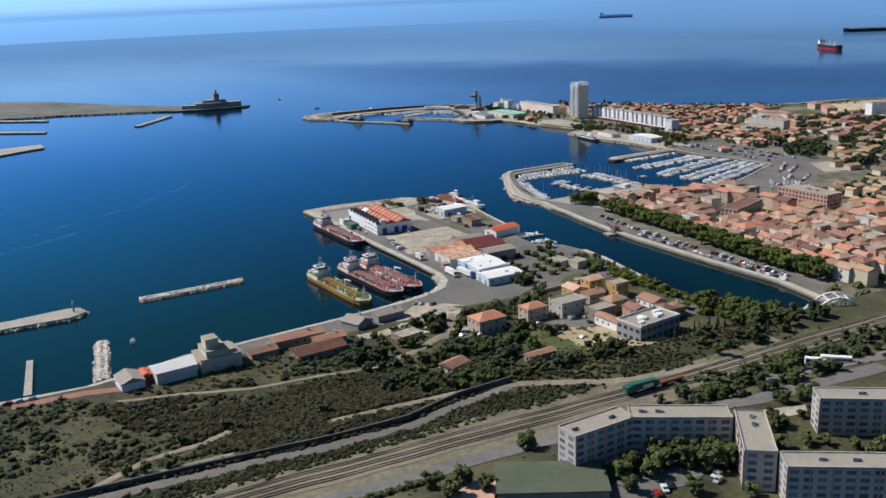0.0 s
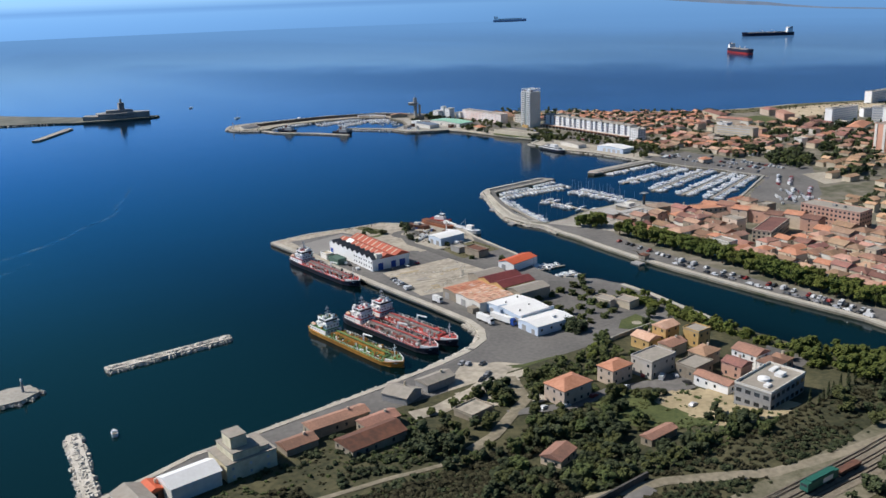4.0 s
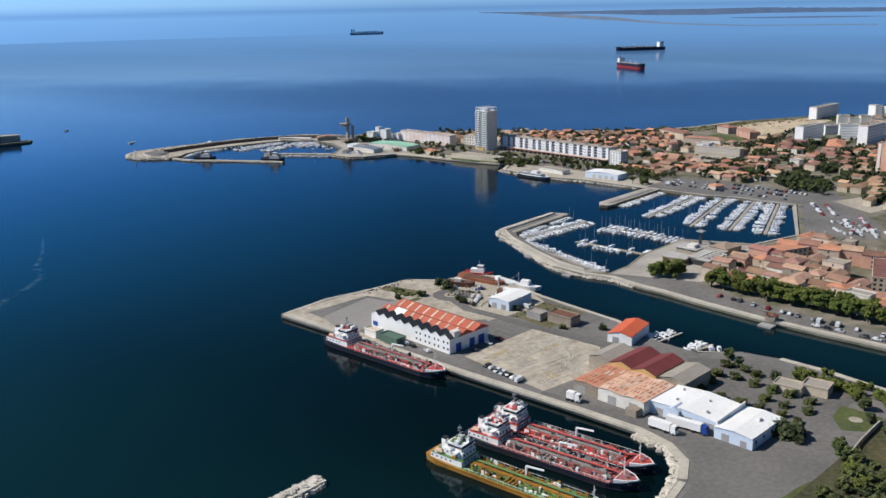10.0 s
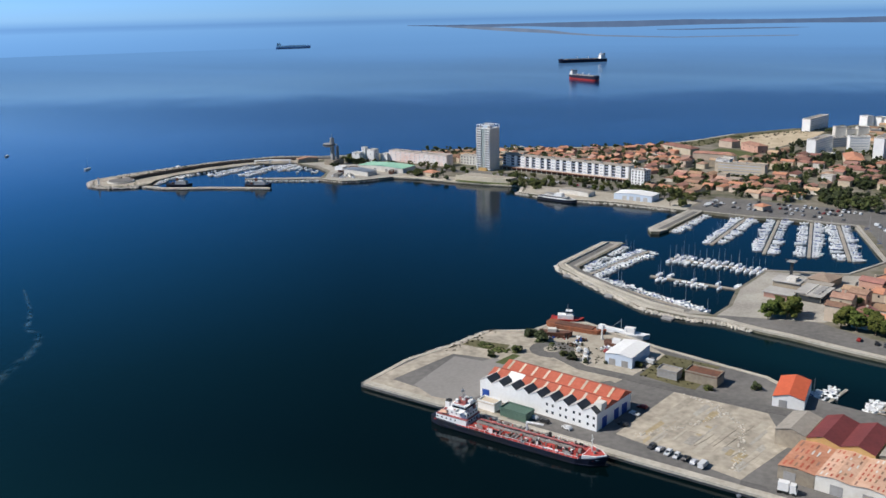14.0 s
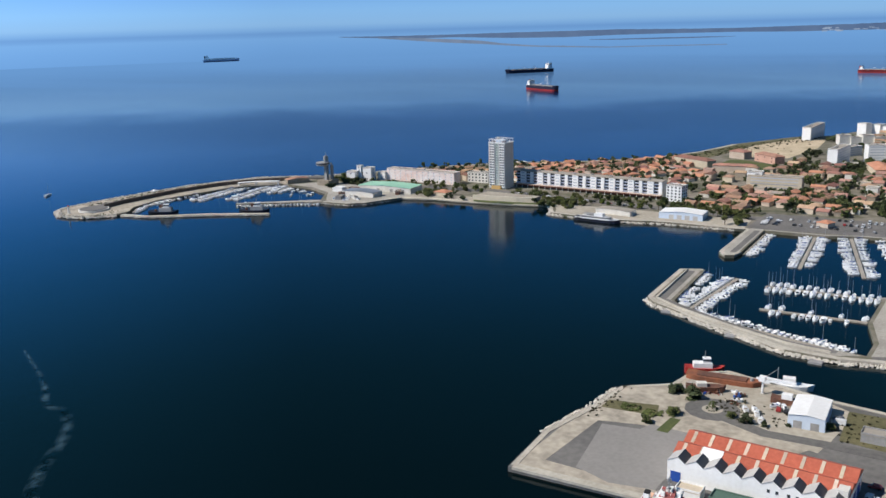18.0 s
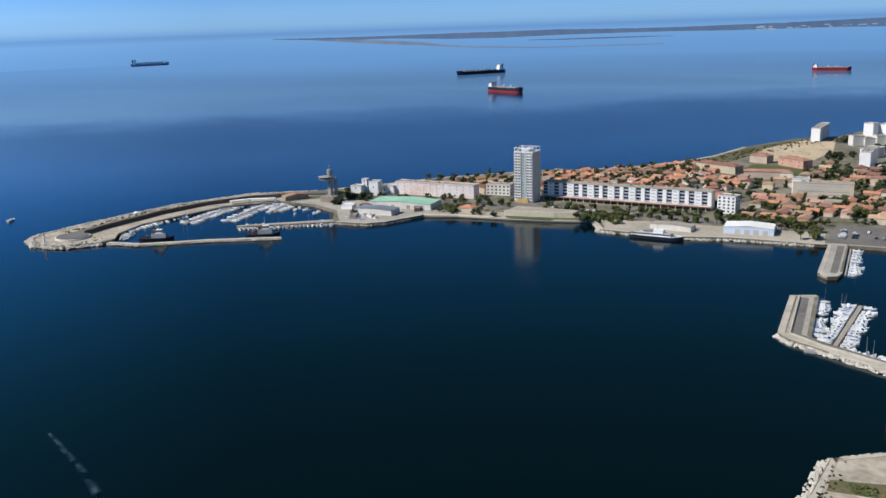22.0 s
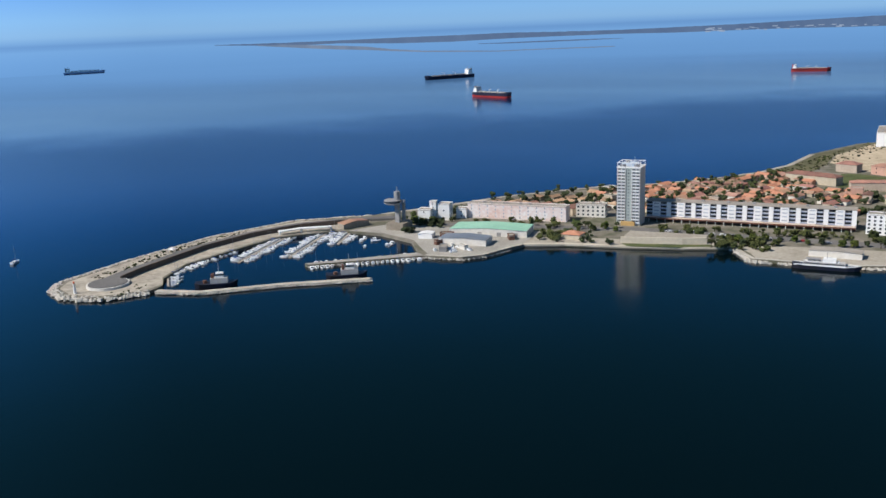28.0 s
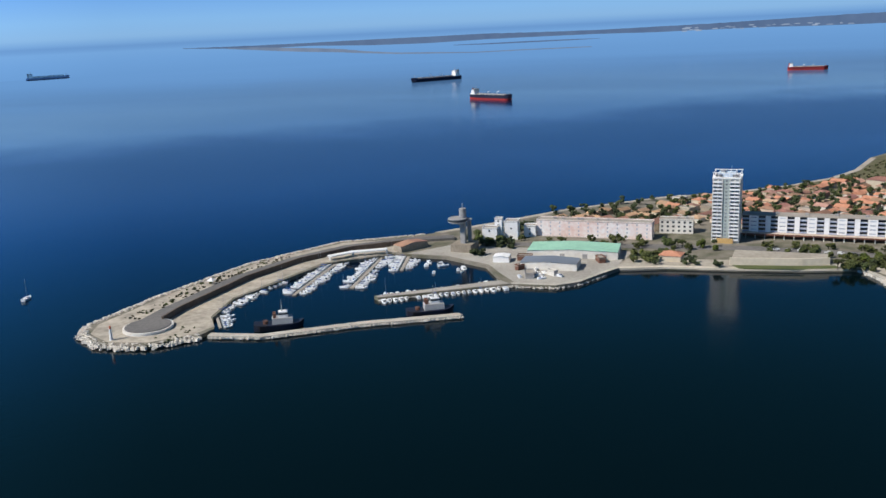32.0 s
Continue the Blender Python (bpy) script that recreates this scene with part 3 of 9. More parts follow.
def far_strip(name, label, line, material, back, seed, rough):
    """Low far land on the horizon: rows of compass angle, foot and top."""
    g, vs, k = Geo(), [], 160
    at = [p[0] for p in line]
    for i in range(k + 1):
        d = at[0] + (at[-1] - at[0]) * i / k
        a, R = radians(d), RING - back
        z0, z1 = np.interp(d, at, [p[1] for p in line]), np.interp(d, at, [p[2] for p in line])
        z1 += rough * min(1, (z1 - z0) / 8) * noise.noise(Vector((d * 3, seed, 0)))
        x, y = RX + R * math.sin(a), RY + R * math.cos(a)
        vs += [(x, y, z0), (x, y, max(z1, z0 + .3)), (x + 6 * math.sin(a), y + 6 * math.cos(a), z0), (x + 6 * math.sin(a), y + 6 * math.cos(a), max(z1, z0 + .3))]
    g.add(vs, [f for i in range(k) for f in ((4 * i, 4 * i + 4, 4 * i + 5, 4 * i + 1), (4 * i + 1, 4 * i + 5, 4 * i + 7, 4 * i + 3))])
    return structure(name, g, material, label)


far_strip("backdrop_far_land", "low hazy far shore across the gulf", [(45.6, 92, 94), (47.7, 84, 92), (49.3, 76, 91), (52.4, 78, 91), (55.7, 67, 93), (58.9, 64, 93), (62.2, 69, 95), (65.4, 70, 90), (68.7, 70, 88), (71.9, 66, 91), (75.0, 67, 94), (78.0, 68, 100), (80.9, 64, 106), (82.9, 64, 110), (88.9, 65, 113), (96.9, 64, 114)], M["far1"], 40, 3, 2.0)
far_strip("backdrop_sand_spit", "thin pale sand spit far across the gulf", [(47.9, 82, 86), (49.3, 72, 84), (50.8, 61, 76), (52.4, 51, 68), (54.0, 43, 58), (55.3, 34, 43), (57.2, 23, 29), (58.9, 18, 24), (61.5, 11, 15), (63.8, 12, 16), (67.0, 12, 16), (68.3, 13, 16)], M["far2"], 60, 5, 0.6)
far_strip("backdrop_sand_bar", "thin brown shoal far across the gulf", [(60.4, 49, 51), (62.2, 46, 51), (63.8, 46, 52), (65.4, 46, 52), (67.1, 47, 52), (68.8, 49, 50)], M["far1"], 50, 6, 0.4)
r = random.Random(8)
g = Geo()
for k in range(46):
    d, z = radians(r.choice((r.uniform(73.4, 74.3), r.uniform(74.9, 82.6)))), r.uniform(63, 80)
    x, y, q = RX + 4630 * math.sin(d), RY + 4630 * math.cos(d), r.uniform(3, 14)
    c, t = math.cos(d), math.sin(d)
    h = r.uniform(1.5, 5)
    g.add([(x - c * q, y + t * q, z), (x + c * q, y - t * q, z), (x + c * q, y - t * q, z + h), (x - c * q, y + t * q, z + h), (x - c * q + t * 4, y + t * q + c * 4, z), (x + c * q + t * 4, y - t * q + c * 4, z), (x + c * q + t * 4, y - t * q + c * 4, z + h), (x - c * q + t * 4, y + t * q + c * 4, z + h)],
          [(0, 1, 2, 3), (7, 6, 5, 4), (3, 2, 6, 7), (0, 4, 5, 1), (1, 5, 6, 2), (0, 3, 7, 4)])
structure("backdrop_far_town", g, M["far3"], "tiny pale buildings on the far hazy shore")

# ---- land ----
PEN = [(-160, 416), (-40, 411), (20, 407), (48, 414), (66, 420), (95, 422), (150, 428), (184, 433), (205, 438), (216, 443.5), (223, 454), (225.5, 468), (224, 498), (222, 525), (220, 552), (217, 605),
       (214, 640), (211, 677), (242, 680), (270, 675), (296, 673), (309, 656), (326, 654), (336, 640), (326, 596), (323, 565), (321, 542), (314, 529), (309, 512), (309, 491), (323, 478),
       (327, 462), (328, 439), (325, 415), (321, 378), (322, 343), (326, 318), (346, 304), (346, 280), (300, 280), (300, 395), (180, 400), (-160, 400)]
TOWN = [(372, 292), (375, 320), (379, 348), (374, 400), (371, 460), (370, 491), (372, 525), (375, 552), (375, 565), (378, 587), (373, 604), (374, 627), (391, 663), (413, 706), (420, 712), (484, 717), (489, 703),
        (421, 697), (404, 684), (392, 655), (386, 625), (384, 594), (403, 594), (432, 602), (478, 603), (497, 560), (539, 549), (628, 592), (620, 640), (612, 660), (609, 702), (541, 697.5), (531, 699), (528, 704), (536, 710.5),
        (607, 714), (603, 774), (594, 804), (593, 845), (594, 865), (606, 869), (620, 878), (612, 905), (604, 945), (599, 984), (590, 1010), (578, 1016), (556, 1025), (546, 1036), (543, 1062), (500, 1124),
        (503, 1128), (550, 1070), (578, 1089), (592, 1121), (592, 1157), (560, 1190), (478, 1203), (446, 1194), (431, 1182), (420, 1183), (400, 1200), (395, 1222), (405, 1244), (419, 1252), (477, 1250), (550, 1240),
        (614, 1211), (648, 1160), (704, 1118), (751, 1086), (785, 1050), (815, 1018), (838, 975), (880, 928), (919, 897), (965, 876), (1041, 860), (1130, 816), (1164, 775), (1282, 735), (1500, 690), (1900, 650),
        (1900, -300), (372, -300)]
structure("ground_peninsula", Geo().prism(PEN, -4, 2.0), M["asphalt2"], "worn grey quay paving of the harbour peninsula")
structure("ground_town", Geo().prism(TOWN, -4, 2.0), M["town"], "pale dusty town ground with patches of dry grass")


def height(x, y):
    s = lambda a, b: (lambda u: u * u * (3 - 2 * u))(min(max((y - a) / (b - a), 0), 1))  # noqa: E731
    h = 2.3 + 1.9 * s(404, 335) + 4.6 * s(335, 290) + 4.2 * s(248, 228)
    return h + 0.5 * noise.noise(Vector((x * 0.05, y * 0.05, 0))) * s(404, 380)


def terrain():
    g, step = Geo(), 5.0
    cols = {}

    def vid(i, j):
        if (i, j) not in cols:
            x, y = -220 + i * step, 20 + j * step
            cols[i, j] = len(g.v)
            g.v.append((x, y, height(x, y)))
        return cols[i, j]

    for i in range(0, 170):
        for j in range(0, 77):
            x, y = -220 + i * step + 2.5, 20 + j * step + 2.5
            if (x < 322 and y < 405) or y < 296:
                g.f.append((vid(i, j), vid(i + 1, j), vid(i + 1, j + 1), vid(i, j + 1)))
    ob = structure("ground_hillside", g, M["scrub"], "dry scrub hillside with brown grass above the harbour")
    return ob


terrain()


def patch(name, label, poly, material, z=2.05, thick=0.05):
    return structure(name, Geo().prism(poly, z - thick - 0.3, z), M[material], label)


# paving, yards, roads on the peninsula
YD = random.Random(61)
for k in range(44):
    x, y = YD.uniform(238, 274), YD.uniform(518, 559)
    lx, ly = (YD.uniform(5, 15), YD.uniform(.35, 1.5)) if k % 3 else (YD.uniform(2, 6), YD.uniform(1, 3.2))
    x = min(max(x, 233 + lx), 281 - lx)
    tl = -.05 * lx
    patch("pavement_slab", "worn strip of an old floor in the bare yard", [(x - lx, y - ly - tl), (x + lx * YD.uniform(.8, 1), y - ly * YD.uniform(.6, 1) + tl), (x + lx, y + ly + tl), (x - lx * YD.uniform(.7, 1), y + ly * YD.uniform(.6, 1) - tl)], YD.choice(("concrete", "sand", "sand", "plot", "dirt", "dirt")), 2.054 + .0015 * k)
for k in range(5):
    y = 519 + 4.6 * k + YD.uniform(-1, 1)
    x0 = YD.uniform(235, 252)
    structure("wall_foundation", Geo().strip([(x0, y + 1), (x0 + YD.uniform(8, 26), y - .6)], .4, 1.9, 2.2), M["dirt"], "low broken foundation wall in the bare yard")
rocks("yard_rubble", "low rubble strips in the bare yard", [(232, 520), (250, 524), (268, 532), (280, 548), (281, 562)], 3, 120, .5, 2.1, 62, .3)
rocks("yard_rubble", "low rubble strips in the bare yard", [(236, 560), (256, 548), (276, 540)], 2.5, 90, .45, 2.1, 63, .3)
patch("pavement_yard", "pale bare concrete yard with worn slabs", [(229, 516), (234, 566), (282, 566), (285, 528), (262, 512)], "dirt")
patch("ground_tip", "pale tan worn ground of the quay tip", [(262, 628), (266, 650), (258, 676), (296, 671), (308, 655), (324, 651), (333, 640), (324, 600), (318, 588), (286, 588), (264, 600)], "dirt", 2.044)
patch("pavement_quay_tip", "smooth grey asphalt apron at the quay tip", [(222, 628), (218.5, 643), (223, 657), (259, 664), (262, 650), (268, 648), (268, 628)], "apron", 2.066)
patch("pavement_tip_edge", "pale weathered concrete at the quay tip", [(216, 606), (213.5, 641), (213, 676), (268, 676), (268, 666.2), (221.8, 668.2), (221.8, 606)], "dirt")
patch("pavement_boatyard", "pale sandy boatyard ground", [(276, 590), (286, 640), (318, 650), (324, 600), (312, 585)], "sand")
patch("grass_strip", "rough dry grass beside the quay road", [(273, 671), (276, 649), (286, 652), (281, 671)], "drygrass", 2.06)
patch("grass_yard", "dry grass plot behind the boat shed", [(288, 560), (290, 586), (318, 588), (319, 562)], "drygrass", 2.06)
patch("pavement_car_park", "grey asphalt car park with trees", [(262, 420), (266, 462), (300, 492), (316, 470), (318, 420)], "asphalt")
patch("road_quay", "grey asphalt quay road", [(226.5, 450), (227, 470), (226, 515), (228.8, 516), (233, 480), (241, 480), (241, 429), (262, 428), (262, 404), (180, 404), (180, 428), (206, 433), (218, 440)], "asphalt", 2.09)
patch("pavement_lot", "pale dusty car lot beside the quay road", [(168, 402), (174, 410), (180, 416), (190, 424), (196, 424.5), (201, 419), (206, 417), (214, 407), (211, 403), (200, 402)], "dirt", 2.12)
patch("grass_corner", "small green corner plot by the car park", [(285.7, 420.5), (297.8, 422.3), (297.5, 406), (282, 406), (277, 413.5)], "grass", 2.1)
patch("pavement_corner", "pale round paving in the green plot", [(289 + 2.6 * math.cos(i * .7), 413 + 2.6 * math.sin(i * .7)) for i in range(9)], "sand", 2.13)
structure("wall_garden", Geo().strip([(257, 402.6), (270, 404), (290, 404.8)], .6, 1.8, 4.2), M["concrete"], "pale garden wall below the car park")
patch("grass_verge", "green verge beside the quay road", [(203, 413), (213, 408), (226, 407), (238, 404.5), (238, 402.5), (214, 402.8), (206, 408)], "grass", 2.14)
structure("kerb_quay", Geo().strip([(205.5, 437), (217, 443), (224, 454), (226.6, 468), (225, 498), (223, 525), (221, 552), (218, 605), (215, 640), (212.5, 675.5)], 3.4, 1.2, 2.22), M["kerb"], "pale stone quay edge")
structure("kerb_quay_near", Geo().strip([(-160, 414.5), (-40, 409.5), (20, 405.5), (48, 412.5), (66, 418.5), (95, 420.5), (150, 426.5), (184, 431.5), (204, 436)], 2.6, 1.2, 2.2), M["kerb"], "pale stone quay edge under the hillside")
structure("kerb_tip", Geo().strip([(212.5, 675.5), (242, 678.5), (270, 673.5), (296, 671.5), (309, 655), (325, 652.5), (334.5, 640), (324.5, 596), (321.5, 565), (319.5, 542), (312.5, 529)], 2.2, 1.2, 2.2), M["kerb"], "uneven pale stone edge of the peninsula")
structure("kerb_canal", Geo().strip([(327, 461), (327, 439), (324, 415), (320, 378), (321, 343), (325, 319)], 3.0, 1.2, 2.2), M["kerb"], "pale stone canal bank")
structure("kerb_canal_town", Geo().strip([(374, 300), (376.5, 320), (380.5, 348), (375.5, 400), (372.5, 460), (371.5, 491), (373.5, 525), (376.5, 552), (376.5, 565), (379.5, 587), (374.6, 604), (375.6, 627), (392, 662), (414.5, 705), (421, 710.6), (483, 715.5), (487.5, 704)], 3.2, 1.2, 2.25), M["kerb"], "pale stone canal and jetty edge of the town")
structure("kerb_marina", Geo().strip([(478, 604), (498, 561.5), (539, 551), (627, 593.5), (621.5, 640), (613.5, 660), (610.5, 702)], 2.0, 1.2, 2.2), M["concrete"], "concrete marina quay edge")
structure("kerb_north", Geo().strip([(541, 698.7), (532, 700), (529.3, 704), (536.5, 709.3), (608.5, 713), (604.5, 774), (595.5, 804), (594.5, 845), (595.5, 864), (606, 870.5), (621.5, 878.5)], 2.6, 1.2, 2.2), M["kerb"], "pale stone edge of the north quay")
structure("kerb_beach", Geo().strip([(621.5, 878.5), (613.3, 905), (605.3, 945), (600.3, 984), (591, 1011)], 3.0, .9, 2.08), M["sandlight"], "low tan edge of the beach")
structure("kerb_port", Geo().strip([(591, 1011.5), (578.5, 1017.5), (557, 1026.5), (547.5, 1037), (544.5, 1062)], 2.6, 1.2, 2.2), M["kerb"], "pale stone edge of the north quay")
patch("road_canal", "grey quay street beside the canal with parking", [(378, 330), (383, 348), (377.5, 400), (375, 460), (374, 491), (376, 525), (379, 552), (379, 590), (384, 592), (402, 592), (402, 545), (393, 520), (388, 460), (390, 400), (396, 350), (392, 320)], "asphalt2")
patch("pavement_jetty", "pale paved marina jetty", [(387, 626), (393, 655), (405, 685), (421, 699), (486, 705), (484, 713), (421, 708.5), (415, 704), (394, 662), (378, 628), (377, 606), (383, 596)], "concrete", 2.06)
structure("road_jetty", Geo().strip([(382, 606), (385, 630), (397, 660), (411, 688), (421, 703.5), (482, 709)], 4, 1.9, 2.1), M["asphalt2"], "grey service road on the marina jetty")
structure("road_north_jetty", Geo().strip([(538, 702), (606, 706)], 4, 1.9, 2.1), M["asphalt2"], "grey service road on the outer jetty")
structure("wall_jetty", Geo().strip([(379.5, 608), (382, 628), (394, 659.5), (408.5, 690), (420, 706.5), (482, 712)], .8, 1.9, 3.0), M["kerb"], "low pale parapet along the jetty")
patch("pavement_club", "pale paved terrace round the yacht club", [(384, 592), (403, 592), (433, 600), (476, 601), (494, 560), (500, 552), (470, 540), (440, 535), (404, 545)], "concrete", 2.07)
patch("pavement_marina", "grey asphalt marina car park", [(541, 546), (630, 590), (623, 640), (614, 690), (612, 716), (668, 716), (672, 640), (690, 590), (600, 520), (560, 505)], "asphalt2")
patch("pavement_north_jetty", "pale paved jetty of the outer marina", [(541, 699), (533, 700.5), (531, 704), (537, 708.5), (612, 712), (612, 703)], "concrete", 2.06)
patch("pavement_north", "pale quay apron of the north harbour", [(606, 716), (604, 774), (596, 806), (596, 862), (608, 867), (622, 876), (630, 860), (640, 720)], "sand", 2.06)
patch("road_seafront", "grey seafront street under the apartment block", [(640, 716), (648, 940), (640, 1000), (628, 1090), (638, 1090), (652, 1000), (660, 940), (652, 716)], "asphalt2", 2.08)
patch("beach", "pale sandy beach and terrace", [(614, 905), (606, 945), (601, 984), (592, 1012), (612, 1012), (624, 945), (628, 885), (622, 880)], "sand", 2.06)
patch("pavement_port", "pale concrete yard of the fishing harbour", [(548, 1037), (546, 1060), (562, 1074), (580, 1088), (594, 1121), (594, 1150), (622, 1130), (630, 1010), (592, 1012), (578, 1019), (558, 1027)], "concrete", 2.06)
patch("pavement_waste", "bare pale earth on the edge of town", [(930, 795), (985, 838), (1040, 834), (1100, 812), (1148, 790), (1110, 772), (1042, 765), (957, 775)], "waste", 2.06)
patch("grass_coast", "dry grass strip along the outer shore", [(838, 968), (880, 922), (919, 891), (965, 870), (1041, 854), (1128, 810), (1150, 792), (1100, 814), (1040, 836), (985, 840), (930, 850), (880, 890), (845, 930)], "drygrass", 2.055)
patch("grass_field", "mown green sports field", [(852, 826), (864, 774), (902, 773), (924, 812), (922, 826)], "grass", 2.06)
patch("beach_outer", "narrow pale outer beach", [(655, 1150), (704, 1112), (751, 1080), (785, 1044), (815, 1012), (836, 970), (880, 922), (919, 891), (965, 871), (1041, 855), (1041, 860), (965, 876), (919, 897), (880, 928), (838, 975), (815, 1018), (785, 1050), (751, 1086), (704, 1118), (656, 1156)], "sand", 2.06)
# the long pier with its raised road
patch("pavement_pier", "pale sandy top of the long pier", [(434, 1184), (447, 1196), (480, 1205), (560, 1193), (596, 1158), (620, 1150), (640, 1150), (612, 1206), (550, 1236), (477, 1246), (420, 1247), (407, 1240), (399, 1222), (404, 1202), (420, 1187)], "dirt", 2.1)
patch("pavement_arm", "pale stone mole with moored boats", [(544, 1063), (501, 1124), (503, 1127), (549, 1070)], "concrete", 2.06)
patch("ground_sandlot", "pale sandy lot behind the marina", [(655, 576), (688, 565), (660, 534), (634, 540)], "sand", 2.07)
structure("road_pier", Geo().strip([(428, 1222), (446, 1224), (512, 1224), (560, 1214), (598, 1195), (626, 1163), (640, 1135)], 9, 1.5, 3.6), M["asphalt"], "raised grey asphalt road on the pier")
structure("wall_pier", Geo().strip([(432, 1215), (450, 1217.5), (512, 1217.5), (557, 1208), (592, 1189), (619, 1158)], 1.0, 1.5, 5.4), M["pierwall"], "brown stone wall along the pier road")
structure("pavement_pier_head", Geo().cyl(422, 1216, 1.5, 3.9, 11.5, 32), M["asphalt"], "round grey turning place at the pier head")
structure("kerb_pier_head", Geo().cyl(422, 1216, 1.5, 3.5, 12.6, 32), M["offwhite"], "white rim wall of the round turning place")
structure("pavement_pier_quay", Geo().strip([(424, 1180), (430, 1153), (460, 1114), (486, 1070)], 4.6, -3, 1.6), M["kerb"], "pale stone inner quay of the fishing harbour")
rocks("pier_rocks", "pale armour stones along the outer pier", [(421, 1184), (402, 1199), (396, 1222), (406, 1243), (419, 1251), (477, 1249), (550, 1239), (614, 1210), (648, 1160)], 9, 2600, 1.1, 1.0, 11, 1.3)
rocks("outer_shore_rocks", "pale stones along the outer shore", [(648, 1160), (704, 1118), (751, 1086)], 5, 200, 1.5, 0.6, 12)
rocks("jetty_rocks", "pale armour stones along the marina jetty", [(376, 570), (378, 587), (373, 604), (374, 627), (391, 663), (413, 706), (420, 712)], 4.2, 900, .75, 0.5, 13)
rocks("basin_rocks", "pale stones round the basin corner", [(178, 432), (205, 438.5), (216, 444.5), (223, 455), (225, 468)], 5, 380, 1.2, 0.7, 14)
rocks("shore_rocks", "pale stones along the quay under the hillside", [(100, 423), (150, 429), (184, 434)], 3, 160, 0.9, 0.7, 15)
rocks("tip_rocks", "broken stones along the peninsula shore", [(244, 680), (270, 676), (296, 674), (310, 657)], 5, 420, .7, 0.5, 16)
rocks("port_rocks", "pale stones along the fishing harbour shore", [(594, 1012), (578, 1017), (556, 1026), (546, 1037), (543, 1062), (522, 1095), (501, 1124)], 3.2, 600, .65, 0.5, 18)
rocks("inner_quay_rocks", "pale stones along the inner quay", [(424, 1178), (430, 1152), (460, 1113), (486, 1069)], 6.5, 900, .7, 0.9, 20)
rocks("north_quay_rocks", "pale stones at the foot of the north quay", [(606, 722), (602, 774), (593, 804), (592, 845)], 2.5, 240, .9, 0.5, 25)
rocks("park_rocks", "pale stones along the north shore", [(594, 840), (594, 866), (607, 870), (620, 879)], 4, 160, 1.2, 0.5, 17)


def breakwater(name, label, line, width, count, seed):
    structure(name, Geo().strip(line, width * 0.7, -3, 1.5), M["rock"], label)
    rocks("armour_stones", "tumbled pale and brown armour stones of a breakwater", line, width, count, 1.3, 0.4, seed, 1.6)


breakwater("breakwater_middle", "low brown rock breakwater standing alone in the bay", [(62, 524), (92, 525), (123, 527)], 8, 420, 21)
breakwater("breakwater_white", "short white rock groyne at the quay", [(28, 412), (34, 465)], 7, 330, 22)
structure("pier_left", Geo().prism([(-90, 500), (-12, 511), (24, 511), (32, 516), (30, 526), (22, 528), (-12, 523), (-90, 512)], -3, 1.8), M["concrete"], "flat pale concrete mole with a rounded end")
rocks("mole_rocks", "pale stones round the mole end", [(-12, 511), (24, 511), (33, 518), (28, 527), (-12, 524)], 3.5, 170, 1.0, 0.6, 23)
structure("pier_jetty_small", Geo().prism([(-5, 412), (-1.5, 412), (1.5, 456), (-1.5, 456)], -3, 1.6), M["concrete"], "narrow concrete landing stage")
# the far spit with its fort
FORTLAND = [(-300, 1640), (16, 1560), (100, 1540), (206, 1490), (240, 1470), (262, 1452), (303, 1441), (368, 1428), (376, 1440), (340, 1480), (283, 1510), (200, 1620), (110, 1770), (25, 1860), (-300, 1950)]
structure("ground_spit", Geo().prism(FORTLAND, -4, 2.0), M["spit"], "low dry spit with sandy shore")
rocks("spit_rocks", "pale stones along the spit", [(-60, 1576), (16, 1561), (100, 1541), (206, 1490), (240, 1470)], 9, 260, 1.8, 0.6, 24)
for nm, lab, poly in (("pier_far_a", "low curved concrete mole by the spit", [(243, 1405), (236, 1400), (180, 1320), (188, 1316), (246, 1396)]),
                      ("pier_far_b", "low concrete mole with moored craft", [(-40, 1150), (6, 1168), (56, 1196), (54, 1228), (8, 1222), (-40, 1215)]),
                      ("pier_far_c", "low concrete mole", [(-40, 1380), (12, 1385), (66, 1342), (70, 1352), (16, 1400), (-40, 1398)]),
                      ("pier_far_d", "low concrete mole", [(-40, 1520), (16, 1530), (78, 1478), (82, 1488), (18, 1545), (-40, 1540)])):
    structure(nm, Geo().prism(poly, -3, 1.6), M["concrete"], lab)


def fort():
    f = thing("fort", "old brown stone sea fort with a square lighthouse tower", "fort", 328, 1458, 2)
    f.scale = (.76, .8, .88)
    part("curtain_wall", Geo().prism([(-45, -6), (-20, -16), (20, -18), (44, -26), (48, -14), (15, 14), (-20, 24), (-42, 22)], -2, 9), M["fortstone"], f)
    part("bastion", Geo().prism([(-70, 8), (-45, -5), (-42, 22), (-60, 30)], -2, 6), M["fortstone"], f)
    part("rampart", Geo().prism([(-30, -4), (18, -10), (10, 8), (-24, 14)], 9, 13), M["fortstone"], f)
    part("tower", Geo().box(-5, -5, 9, 5, 5, 24), M["fortstone"], f)
    t = part("lantern", Geo().cyl(0, 0, 24, 29, 2.2, 10).cyl(0, 0, 29, 31, 2.4, 10, 0.2), M["grey"], f)
    for i in range(7):
        put("embrasure", wmesh(2.2, 1.2), f, pose(-14 + i * 5, -16.6 - 0.05 * i * 5, 5, 0, 0, 0))


# ---- buildings ----
WM = {}


